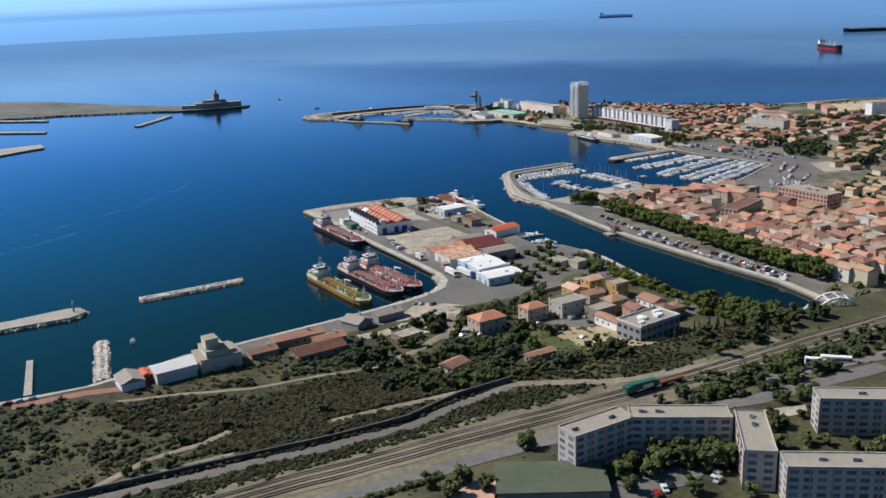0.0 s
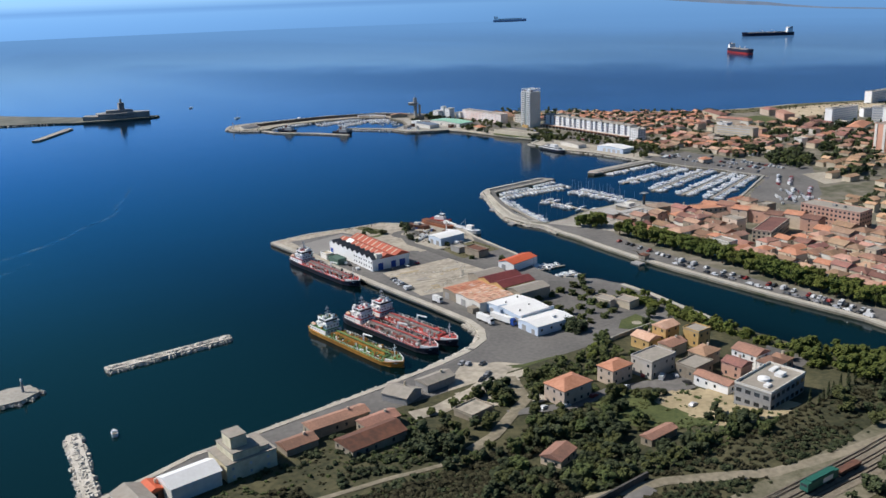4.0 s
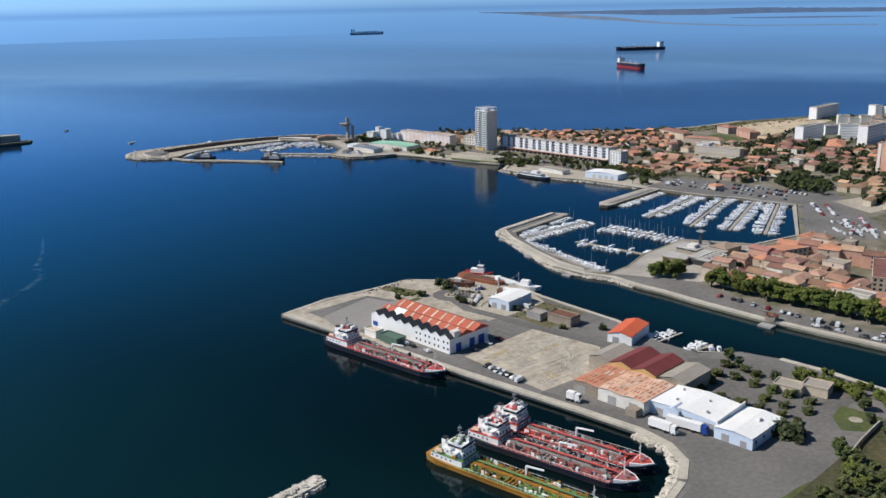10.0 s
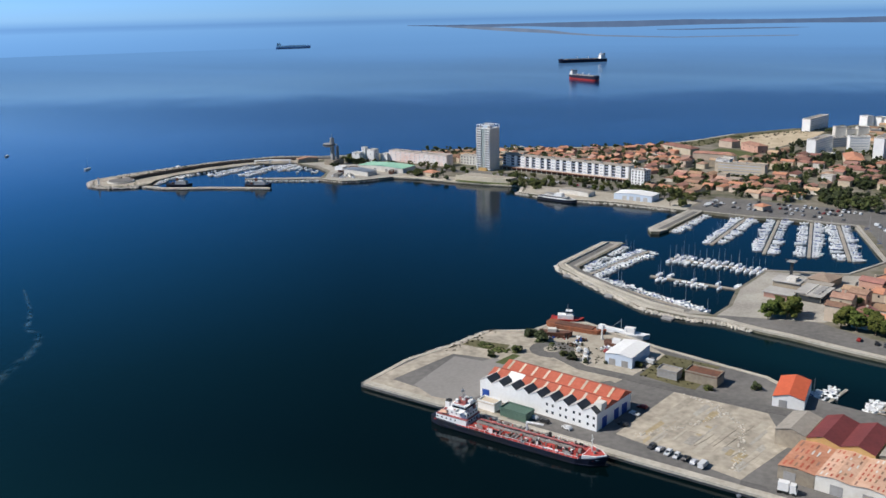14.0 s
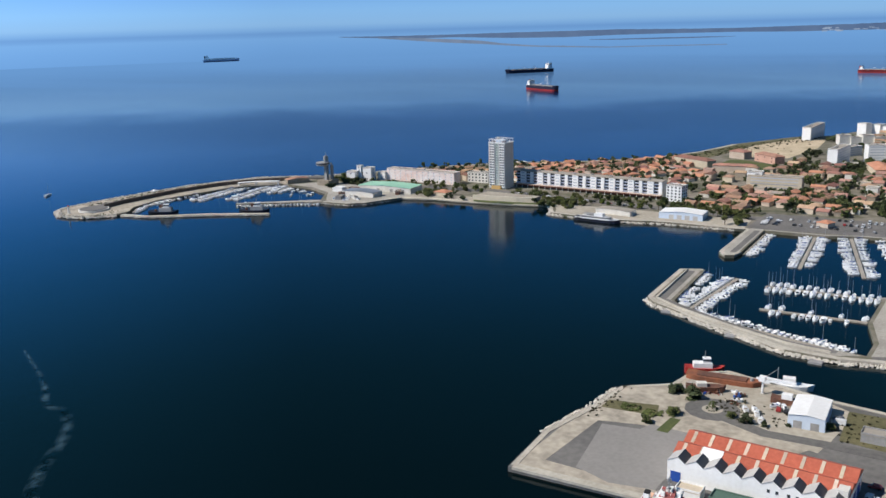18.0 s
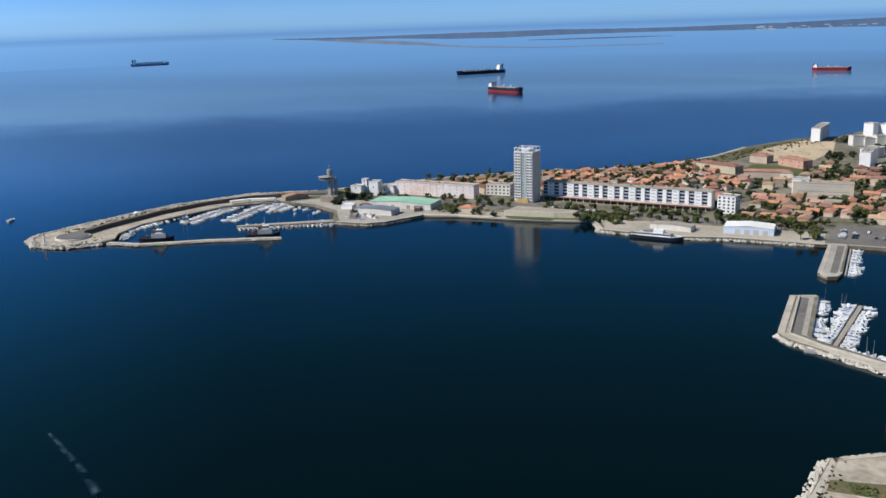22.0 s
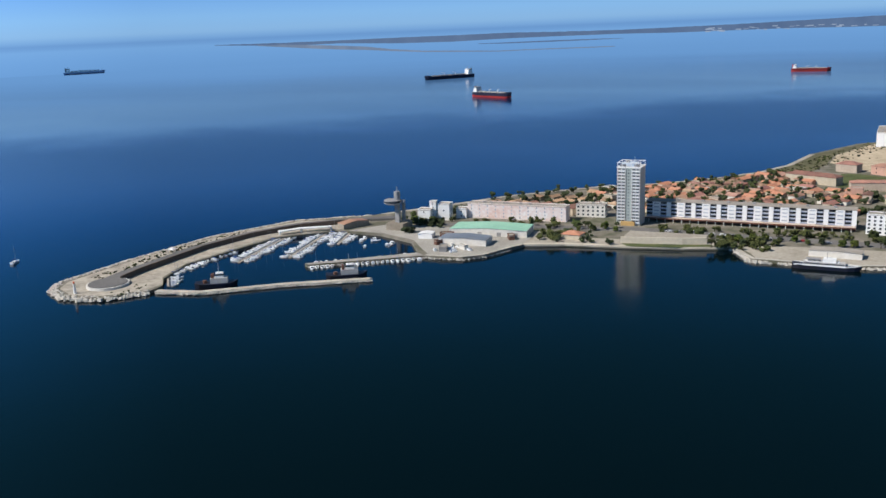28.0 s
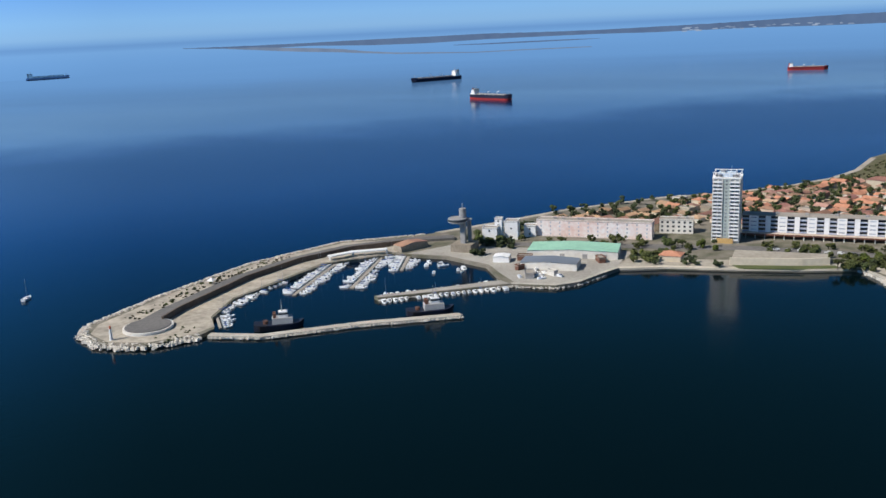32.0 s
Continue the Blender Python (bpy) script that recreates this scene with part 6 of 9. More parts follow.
def sailboat(L):
    b = thing("sailboat", "white sailing yacht with bare mast", "boat", 0, 0, 0.0, 0, "boats in the marinas")
    B = L * 0.31
    part("hull", hull_geo(L, B, 1.1, -0.3, 0.25, 0.5, 0.1, 8), M["gel"], b)
    part("coachroof", Geo().prism([(-L * .12, -B * .28), (L * .2, -B * .2), (L * .28, 0), (L * .2, B * .2), (-L * .12, B * .28)], 1.05, 1.6), M["gel"], b)
    part("mast", Geo().cyl(L * .06, 0, 1.5, 1.5 + L * 1.15, 0.11, 6, 0.07), M["metal"], b)
    part("boom", Geo().box(-L * .36, -.18, 2.4, L * .06, .18, 2.8), M["bluecover"], b)
    return b


PROTO = [motorboat(6.5, "stone", 1), motorboat(7.5, "bluecover", 2), motorboat(9.0, "gel", 3), sailboat(8.5), sailboat(10.0)]
USED = set()


def berth(k, x, y, rz, s=1.0):
    p = PROTO[k]
    if k not in USED:
        USED.add(k)
        p.matrix_basis = pose(x, y, 0, 0, 0, rz) @ Matrix.Diagonal((s, s * 1.12, s, 1))
        return p
    return copy_thing(p, pose(x, y, 0, 0, 0, rz) @ Matrix.Diagonal((s, s * 1.12, s, 1)))


def pontoon(a, b, step, sail, seed, both=True, width=2.2, gap=0.06, label="floating pontoon with moored boats"):
    """A walkway from a to b with boats stern-to on one or both sides."""
    r = random.Random(seed)
    structure("pontoon", Geo().strip([a, b], width, -0.2, 0.7), M["roofgrey"], label)
    L = math.dist(a, b)
    ang = math.degrees(math.atan2(b[1] - a[1], b[0] - a[0]))
    d = 1.5
    while d < L - 1:
        for s in ((1, -1) if both is True else (both,)):
            if r.random() < gap:
                continue
            k = (3 if r.random() < .5 else 4) if r.random() < sail else r.choice((0, 1, 1, 2, 2))
            sc = r.uniform(.74, .95)
            ll = (6.5, 7.5, 9.0, 8.5, 10.0)[k] * sc
            o = s * (width / 2 + 0.5 + ll / 2)
            ca, sa = math.cos(radians(ang)), math.sin(radians(ang))
            flip = 180 if r.random() < 0.25 else 0
            berth(k, a[0] + ca * d - sa * o, a[1] + sa * d + ca * o, ang + 90 * s + flip + r.uniform(-4, 4), sc)
        d += step * r.uniform(0.9, 1.15)


for i, (a, b) in enumerate((((610, 668), (524, 657)), ((617, 646), (520, 620)), ((622, 624), (527, 594)), ((625, 606), (533, 571)))):
    pontoon(a, b, 4.4, 0.36, 100 + i)
pontoon((626, 594), (544, 553), 3.6, 0.15, 110, 1)
pontoon((480, 604), (476, 664), 3.9, 0.6, 111)
pontoon((437, 603), (433, 655), 3.6, 0.5, 112, True, 2.2, .5)
pontoon((416, 686), (484, 682), 3.6, 0.2, 113)
pontoon((426, 699), (486, 705), 3.0, 0.1, 114, -1, 1.2)
pontoon((386, 600), (408, 684), 3.1, 0.4, 115, -1, 1.2, .03)
pontoon((311, 514), (330, 512), 3.6, 0.1, 117, 1, 1.4)
pontoon((311, 495), (326, 493.5), 3.6, 0.1, 118, 1, 1.4)
pontoon((541, 696.2), (606, 700.2), 3.4, 0.1, 116, -1, 1.0)
for i, (a, b, both) in enumerate((((458, 1203), (546, 1203), -1), ((582, 1189), (497, 1176), True), ((596, 1166), (518, 1150), True), ((600, 1150), (560, 1138), True))):
    pontoon(a, b, 3.9, 0.3, 120 + i, both)
pontoon((545, 1066), (502, 1126), 3.2, 0.2, 130, True, 3.0)
pontoon((436, 1182), (452, 1196), 3.2, 0.1, 131, -1, 1.5)
pontoon((311, 527), (326, 517), 3.0, 0.1, 132, -1, 1.2)
pontoon((311, 497), (321, 484), 3.0, 0.1, 133, 1, 1.2)


def tug(x, y, rz, label):
    s = thing("tugboat", label, "boat", x, y, 0, rz)
    s.scale = (1.15, 1.15, 1.2)
    part("hull", hull_geo(22, 7.5, 2.4, -0.8, 1.0, 0.3, 0.1, 9), M["hullblue"], s)
    part("deckhouse", Geo().box(-3, -2.4, 2.4, 6, 2.4, 5.0), M["metal2"], s)
    part("wheelhouse", Geo().box(0, -1.8, 5.0, 4, 1.8, 7.4), M["white"], s)
    part("wheelhouse_window", Geo().box(-.05, -1.85, 6.2, 4.06, 1.85, 7.0), M["glass"], s)
    part("funnel", Geo().box(-2.6, -1.8, 5, -1.2, -.8, 7).box(-2.6, .8, 5, -1.2, 1.8, 7), M["rust"], s)
    part("mast", Geo().cyl(1.5, 0, 7.4, 12.5, .25, 6, .1).box(1.3, -1.2, 9.5, 1.7, 1.2, 9.7), M["grey"], s)
    part("winch", Geo().cyl(-6, 0, 2.4, 3.8, 1.1, 10), M["rust"], s)
    return s


tug(446, 1153, -58, "dark harbour tug with grey wheelhouse at the quay")
tug(487, 1087, -56, "dark harbour tug with rusty funnels at the quay")
f = thing("ferry", "navy excursion vessel with white bulwark and upper deck", "ship", 590, 822, 0, -90)
part("hull", hull_geo(38, 7.5, 2.2, -.8, .8, .3, .1, 10), M["hullblue"], f)
part("bulwark", Geo().strip([(-18, -3.3), (10, -3.4), (18.2, 0), (10, 3.4), (-18, 3.3)], .2, 2.2, 3.0), M["white"], f, "white painted bulwark")
part("deckhouse", Geo().box(-13, -2.6, 2.2, 10, 2.6, 4.3), M["metal2"], f)
part("upper_deck", Geo().box(-12, -2.6, 4.4, 5, 2.6, 4.6).box(-2, -2.2, 4.6, 5, 2.2, 6.6), M["white"], f)
part("window_band", Geo().box(-12.4, -2.64, 3.1, 9.6, 2.64, 3.8), M["glass"], f)
part("awning", Geo().box(-11.5, -2.4, 5.9, -3.5, 2.4, 6.0).box(-11.5, -2.3, 4.6, -11.3, -2.1, 5.9).box(-11.5, 2.1, 4.6, -11.3, 2.3, 5.9).box(-3.9, -2.3, 4.6, -3.7, -2.1, 5.9).box(-3.9, 2.1, 4.6, -3.7, 2.3, 5.9), M["grey"], f)
part("life_raft", Geo().cyl(6.4, 1.6, 4.3, 5.0, .5, 8).cyl(6.4, -1.6, 4.3, 5.0, .5, 8), M["white"], f)
part("mast", Geo().cyl(0, 0, 6.6, 10, .15, 6), M["grey"], f)
s = berth(4, 451, 1330, 20)
s = berth(0, 48, 458, 80)
for x, y, rz in ((445.6, 1504.7, 40),):
    berth(2, x, y, rz)


# foam trails on the water
def foam(line, widths, label):
    """Nested thin ribbons, densest in the middle."""
    g = Geo()
    for _ in range(3):
        line = [line[0]] + [(p[0] * (1 - u) + q[0] * u, p[1] * (1 - u) + q[1] * u) for p, q in zip(line, line[1:]) for u in (.25, .75)] + [line[-1]]
    for k, w in enumerate(widths):
        pts = []
        for i, (x, y) in enumerate(line):
            a, b = line[max(i - 1, 0)], line[min(i + 1, len(line) - 1)]
            dx, dy = b[0] - a[0], b[1] - a[1]
            l = math.hypot(dx, dy)
            q = w * (0.25 + 0.75 * math.sin(math.pi * (i + .6) / (len(line) + .2)))
            pts.append([(x - dy / l * o * q / 2, y + dx / l * o * q / 2, 0.03 + .012 * k) for o in (-1, 1)])
        o = len(g.v)
        g.v += [p for q in pts for p in q]
        g.f += [(o + 2 * i, o + 2 * i + 2, o + 2 * i + 3, o + 2 * i + 1) for i in range(len(pts) - 1)]
    structure("water_foam", g, M["foam"], label)


foam([(-60, 684), (-40, 690), (-7, 706), (18, 731), (43, 753), (62, 764), (87, 780), (104, 795), (119, 815), (137, 830), (147, 838), (160, 858), (158, 872), (170, 888), (182, 917), (192, 942)], (6, 4.2, 2.6, 1.3), "pale thin foam trail of a passed boat")
foam([(-60, 665), (-40, 672), (0, 692), (40, 715), (70, 740)], (6, 4, 2, 1), "faint second foam trail on calm water")


# ---- plants ----
def leaf_cloud(g, centres, count, size, r, flat=0.75):
    """Small leaf tufts scattered over round clumps."""
    for cx, cy, cz, rad in centres:
        for _ in range(count):
            u, t = r.uniform(-1, 1), r.uniform(0, math.tau)
            q = math.sqrt(1 - u * u)
            k = rad * r.uniform(0.72, 1.06)
            px, py, pz = cx + k * q * math.cos(t), cy + k * q * math.sin(t), cz + k * u * flat
            s = size * r.uniform(0.6, 1.3)
            ax, ay, az = r.uniform(-1, 1), r.uniform(-1, 1), r.uniform(-.6, .6)
            bx, by, bz = -ay, ax, r.uniform(-.8, .8)
            o = len(g.v)
            g.v += [(px - ax * s, py - ay * s, pz - az * s), (px + bx * s, py + by * s, pz + bz * s), (px + ax * s, py + ay * s, pz + az * s), (px - bx * s * .8, py - by * s * .8, pz - bz * s * .8)]
            g.f.append((o, o + 1, o + 2, o + 3))


def blob(g, x, y, z, r, rz):
    """A faceted clump of dense leaves inside a crown."""
    vs = [(x, y, z - rz)]
    for k, (q, h) in enumerate(((.8, -.55), (1, .1), (.72, .68))):
        vs += [(x + r * q * math.cos(i * 1.0472 + k * .5), y + r * q * math.sin(i * 1.0472 + k * .5), z + rz * h) for i in range(6)]
    vs.append((x, y, z + rz))
    fs = [(0, 1 + (i + 1) % 6, 1 + i) for i in range(6)]
    for k in range(2):
        fs += [(1 + 6 * k + i, 1 + 6 * k + (i + 1) % 6, 7 + 6 * k + (i + 1) % 6, 7 + 6 * k + i) for i in range(6)]
    fs += [(13 + i, 13 + (i + 1) % 6, 19) for i in range(6)]
    g.add(vs, fs)


def tree_proto(kind, leaf, seed):
    r = random.Random(seed)
    lab = {"broad": "leafy broad-crowned tree in green leaf", "plane": "tall clipped plane tree in yellow-green leaf", "pine": "dark green umbrella pine tree", "cypress": "tall narrow dark cypress", "bush": "round dense evergreen bush", "palm": "small palm with arching fronds"}[kind]
    t = thing({"palm": "palm_tree", "plane": "plane_tree", "pine": "pine_tree", "broad": "tree"}.get(kind, kind), lab, "tree", 0, 0)
    tr, cr = Geo(), Geo()
    if kind == "cypress":
        tr.cyl(0, 0, -.5, 2, .3, 6)
        leaf_cloud(cr, [(0, 0, 1.2 + i * .9, 1.25 * math.sin(min(1, (10 - i) / 7) * 1.57) * (1 - .055 * i)) for i in range(10)], 42, .38, r, 1)
    elif kind == "palm":
        tr.cyl(0, 0, -.5, 4.6, .35, 7, .25)
        for i in range(16):
            a, d = i * 2.4, r.uniform(-.5, .5)
            p = [(.2 + k * .65, 4.6 + .9 * math.sin(k * .8 + .3 + d) - .12 * k * k) for k in range(5)]
            for (q0, z0), (q1, z1) in zip(p, p[1:]):
                c, s = math.cos(a), math.sin(a)
                cr.add([(c * q0 - s * .3, s * q0 + c * .3, z0), (c * q0 + s * .3, s * q0 - c * .3, z0), (c * q1 + s * .22, s * q1 - c * .22, z1), (c * q1 - s * .22, s * q1 + c * .22, z1)], [(0, 1, 2, 3)])
    else:
        H, R, n, cl = {"broad": (6.0, 3.6, 26, 20), "plane": (7.6, 3.7, 28, 20), "pine": (7.4, 3.6, 16, 26), "bush": (1.6, 1.7, 9, 26)}[kind]
        tr.cyl(0, 0, -.5, H * .55, .32, 7, .2)
        for i in range(5):
            a = i * 1.26 + r.random()
            tr.bar((0, 0, H * (.3 + .04 * i)), (math.cos(a) * R * .6, math.sin(a) * R * .6, H * .75), .1)
        cs = []
        for i in range(n):
            a, q = r.uniform(0, math.tau), math.sqrt(r.random()) * .72
            up = r.uniform(-.5, .75) * .35 if kind == "pine" else r.uniform(-.95, .7) * .66
            cs.append((math.cos(a) * q * R, math.sin(a) * q * R, H * (.72 if kind == "pine" else .64) + up * R, R * r.uniform(.32, .48)))
        leaf_cloud(cr, cs, cl, .42 if kind != "bush" else .3, r)
        for cx, cy, cz, rad in cs:
            blob(cr, cx, cy, cz, rad * .82, rad * .62)
    part("trunk", tr, M["bark"], t)
    part("crown", cr, M[leaf], t)
    return t


TREES = {"broad": [tree_proto("broad", "leaf", 1), tree_proto("broad", "leaf", 2), tree_proto("broad", "leafy", 3), tree_proto("broad", "leafd", 4)], "plane": [tree_proto("plane", "leafy", 5), tree_proto("plane", "leafy", 6)],
         "pine": [tree_proto("pine", "leafd", 7), tree_proto("pine", "leaf", 8)], "cypress": [tree_proto("cypress", "leafd", 9)], "bush": [tree_proto("bush", "leafd", 10), tree_proto("bush", "leaf", 11)], "palm": [tree_proto("palm", "leaf", 12)]}
planted = set()


def tree(kind, x, y, z=None, s=1.0, pick=None):
    p = rng.choice(TREES[kind]) if pick is None else TREES[kind][pick]
    z = ground(x, y) if z is None else z
    m = pose(x, y, z, 0, 0, rng.uniform(0, 360)) @ Matrix.Diagonal((s, s * rng.uniform(.9, 1.1), s * rng.uniform(.9, 1.15), 1))
    if p.name not in planted:
        planted.add(p.name)
        p.matrix_basis = m
        return p
    return copy_thing(p, m)


def ground(x, y):
    if (x < 322 and y < 405) or y < 296:
        return height(x, y)
    return 2.0


def scrub(name, label, leaf, spots, seed, count=26):
    """Low scattered shrubs, one body of plants."""
    r, g = random.Random(seed), Geo()
    for x, y, s in spots:
        z = ground(x, y)
        cs = [(x + r.uniform(-.5, .5) * s, y + r.uniform(-.5, .5) * s, z + s * .35, s * r.uniform(.5, .8)) for _ in range(2)]
        leaf_cloud(g, cs, count // 2, .16 + .16 * s, r, .6)
        for c in cs:
            blob(g, c[0], c[1], c[2], c[3] * .8, c[3] * .55)
    return tagged(part(name, g, M[leaf]), label, "shrubs", "", "stuff")


# ---- cars ----
def car_proto(van, material):
    c = thing("van" if van else "car", "parked white delivery van on asphalt" if van else "parked family car with dark windows", "car", 0, 0)
    L, W, H = (5.2, 1.95, 2.1) if van else (4.2, 1.75, 1.45)
    if van:
        part("body", Geo().add([(-L / 2, -W / 2, .35), (L / 2, -W / 2, .35), (L / 2, W / 2, .35), (-L / 2, W / 2, .35), (-L / 2, -W / 2, H), (L * .25, -W / 2, H), (L * .25, W / 2, H), (-L / 2, W / 2, H), (L / 2, -W / 2, 1.1), (L / 2, W / 2, 1.1), (L * .4, -W / 2, 1.3), (L * .4, W / 2, 1.3)],
             [(0, 3, 2, 1), (4, 5, 6, 7), (0, 1, 8, 10, 5, 4), (3, 7, 6, 11, 9, 2), (0, 4, 7, 3), (1, 2, 9, 8), (8, 9, 11, 10), (10, 11, 6, 5)]), M[material], c)
        part("windscreen", Geo().add([(L * .41, -W * .44, 1.34), (L * .41, W * .44, 1.34), (L * .27, W * .44, H - .08), (L * .27, -W * .44, H - .08), (L * .43, -W * .44, 1.34), (L * .43, W * .44, 1.34), (L * .29, W * .44, H - .06), (L * .29, -W * .44, H - .06)],
             [(0, 3, 2, 1), (4, 5, 6, 7), (0, 1, 5, 4), (2, 3, 7, 6), (1, 2, 6, 5), (3, 0, 4, 7)]), M["glass"], c)
    else:
        part("body", Geo().add([(-L / 2, -W / 2, .3), (L / 2, -W / 2, .3), (L / 2, W / 2, .3), (-L / 2, W / 2, .3), (-L / 2, -W / 2, .9), (L / 2, -W / 2, .75), (L / 2, W / 2, .75), (-L / 2, W / 2, .9), (-L * .36, -W * .42, H), (L * .08, -W * .42, H), (L * .08, W * .42, H), (-L * .36, W * .42, H), (L * .27, -W * .46, .9), (L * .27, W * .46, .9)],
             [(0, 3, 2, 1), (0, 1, 5, 12, 4), (3, 7, 13, 6, 2), (0, 4, 7, 3), (1, 2, 6, 5), (5, 6, 13, 12), (8, 9, 10, 11), (4, 12, 9, 8), (7, 11, 10, 13), (12, 13, 10, 9), (4, 8, 11, 7)]), M[material], c)
        part("windscreen", Geo().add([(L * .25, -W * .40, .96), (L * .25, W * .40, .96), (L * .10, W * .37, H - .06), (L * .10, -W * .37, H - .06), (L * .28, -W * .40, .98), (L * .28, W * .40, .98), (L * .13, W * .37, H - .04), (L * .13, -W * .37, H - .04)],
             [(0, 3, 2, 1), (4, 5, 6, 7), (0, 1, 5, 4), (2, 3, 7, 6), (1, 2, 6, 5), (3, 0, 4, 7)]), M["glass"], c)
        part("side_window", Geo().add([(-L * .33, -W * .475, .95), (L * .18, -W * .475, .95), (L * .05, -W * .425, H - .1), (-L * .3, -W * .425, H - .1), (-L * .33, W * .475, .95), (L * .18, W * .475, .95), (L * .05, W * .425, H - .1), (-L * .3, W * .425, H - .1)],
             [(0, 1, 2, 3), (7, 6, 5, 4), (0, 4, 5, 1), (2, 6, 7, 3), (1, 5, 6, 2), (0, 3, 7, 4)]), M["glass"], c)
    wh = Geo().add([(.33 * math.cos(a * .785), s, .33 + .33 * math.sin(a * .785)) for s in (-.11, .11) for a in range(8)],
         [tuple(range(8)), tuple(range(15, 7, -1))] + [(i, 8 + i, 8 + (i + 1) % 8, (i + 1) % 8) for i in range(8)])
    g = Geo()
    for sx in (-1, 1):
        for sy in (-1, 1):
            g.add([(x + sx * L * .31, y + sy * (W / 2 - .08), z) for x, y, z in wh.v], wh.f)
    part("wheels", g, M["black"], c)
    return c


M["locogreen"] = mat("green_loco_paint", (0.03, 0.14, 0.10), None, 0.5)
M["lgreen"] = mat("dull_green_paint", (0.10, 0.17, 0.13), None, 0.7)
M["carred"] = mat("red_car_paint", (0.30, 0.03, 0.025), None, 0.3, spec=0.6)
M["carwhite"] = mat("white_car_paint", (0.72, 0.72, 0.72), None, 0.3, spec=0.6)
M["carblack"] = mat("black_car_paint", (0.02, 0.02, 0.022), None, 0.3, spec=0.6)
CARS = [car_proto(False, "car"), car_proto(False, "carwhite"), car_proto(False, "carblack"), car_proto(False, "carred"), car_proto(True, "carwhite")]
parked = set()


def car(x, y, rz, k=None):
    k = rng.choice((0, 0, 0, 1, 1, 2, 2, 3, 4)) if k is None else k
    m = pose(x, y, ground(x, y) + .12, 0, 0, rz)
    if k not in parked:
        parked.add(k)
        CARS[k].matrix_basis = m
        return CARS[k]
    return copy_thing(CARS[k], m)


def car_row(a, b, step, rz, gap=0.2):
    n = int(math.dist(a, b) / step)
    for i in range(n):
        if rng.random() > gap:
            u = (i + .5) / n
            car(a[0] + (b[0] - a[0]) * u + rng.uniform(-.3, .3), a[1] + (b[1] - a[1]) * u, rz + rng.uniform(-4, 4) + rng.choice((0, 180)))


# ---- town filling ----
def inside(poly, x, y):
    hit = False
    for (x0, y0), (x1, y1) in zip(poly, poly[1:] + poly[:1]):
        if (y0 > y) != (y1 > y) and x < (x1 - x0) * (y - y0) / (y1 - y0) + x0:
            hit = not hit
    return hit


CLEAR = [(476, 500, 450, 542), (516, 542, 438, 486), (450, 492, 455, 482), (541, 650, 500, 725), (762, 792, 712, 775), (830, 910, 786, 838), (908, 962, 712, 730), (1100, 1175, 785, 800), (922, 975, 652, 668), (850, 934, 770, 830), (868, 930, 662, 690), (1058, 1102, 718, 766), (988, 1016, 714, 734),
         (955, 980, 680, 704), (1160, 1198, 695, 750), (792, 816, 578, 602), (676, 705, 785, 955), (676, 694, 782, 808), (655, 690, 945, 975), (676, 705, 980, 1005), (655, 680, 1000, 1086), (925, 1150, 762, 840), (640, 672, 570, 720)]


def clear(x, y, m=6):
    return not any(a - m < x < b + m and c - m < y < d + m for a, b, c, d in CLEAR)


HL = ("cream rendered town house with weathered terracotta roof", "old stone town house with terracotta tiles", "pink rendered town house with terracotta roof", "white rendered town house with terracotta roof")
trees_todo = []


def fill(x0, x1, y0, y1, sx, sy, dens, hs, name, seed, win=False, treep=0.3, flat=0.08, rot=-3, size=(8, 13), stuff=None):
    r = random.Random(seed)
    x = x0
    row = 0
    while x < x1:
        y = y0 + (row % 2) * sy * 0.4
        while y < y1:
            px, py = x + r.uniform(-2, 2), y + r.uniform(-2, 2)
            if clear(px, py) and all(inside(TOWN, px + dx, py + dy) for dx, dy in ((-8, -8), (14, 10), (8, -8), (-8, 8))):
                if r.random() < dens:
                    lx, ly, h = r.uniform(*size) * .8, r.uniform(*size), r.uniform(*hs)
                    k = r.random()
                    wall = "cream" if k < .5 else "stone" if k < .62 else "pink" if k < .75 else "offwhite"
                    if r.random() < .35:
                        lx, ly = ly, lx
                    rz = rot + r.uniform(-3, 3)
                    if stuff is not None:
                        stuff.append((px, py, lx, ly, h, rz))
                    elif r.random() < flat:
                        house(px, py, lx, ly, h + 1, rz, wall, "roofgrey", "flat", name=name, label="pale flat-roofed house among tiled roofs", win=win)
                    else:
                        house(px, py, lx, ly, h, rz, wall, r.choice(("tile", "tile_o2", "tile_o2", "tile_p") if name == "bungalow" else ("tile", "tile", "tile", "tile_p", "tile_p", "tile_o2")), "hip" if r.random() < .3 else "gable", name=name, label={"cream": HL[0], "stone": HL[1], "pink": HL[2], "offwhite": HL[3]}[wall], win=win)
                if r.random() < treep:
                    trees_todo.append((px + sx * .5 + r.uniform(-2, 2), py + sy * .5 + r.uniform(-2, 2), r.uniform(.6, 1.15)))
            y += sy
        x += sx
        row += 1


fill(412, 474, 330, 545, 13, 11, .96, (5.5, 9), "town_house", 51, True, .14, size=(9, 13))
fill(502, 545, 330, 440, 14, 12, .9, (6, 9), "town_house", 52, False, .3, size=(9, 14))
fill(474, 502, 330, 448, 14, 12, .95, (6, 9), "town_house", 54, False, .2, size=(9, 14))
fill(505, 520, 440, 545, 13, 13, .6, (5, 8), "town_house", 53, False, .3)
fill(668, 765, 660, 784, 15, 13, .72, (2.8, 4.6), "villa", 55, False, .9)
fill(712, 905, 815, 1005, 13.5, 13.5, .76, (2.4, 3.4), "bungalow", 56, False, .95, .03, rot=-28, size=(8, 12))

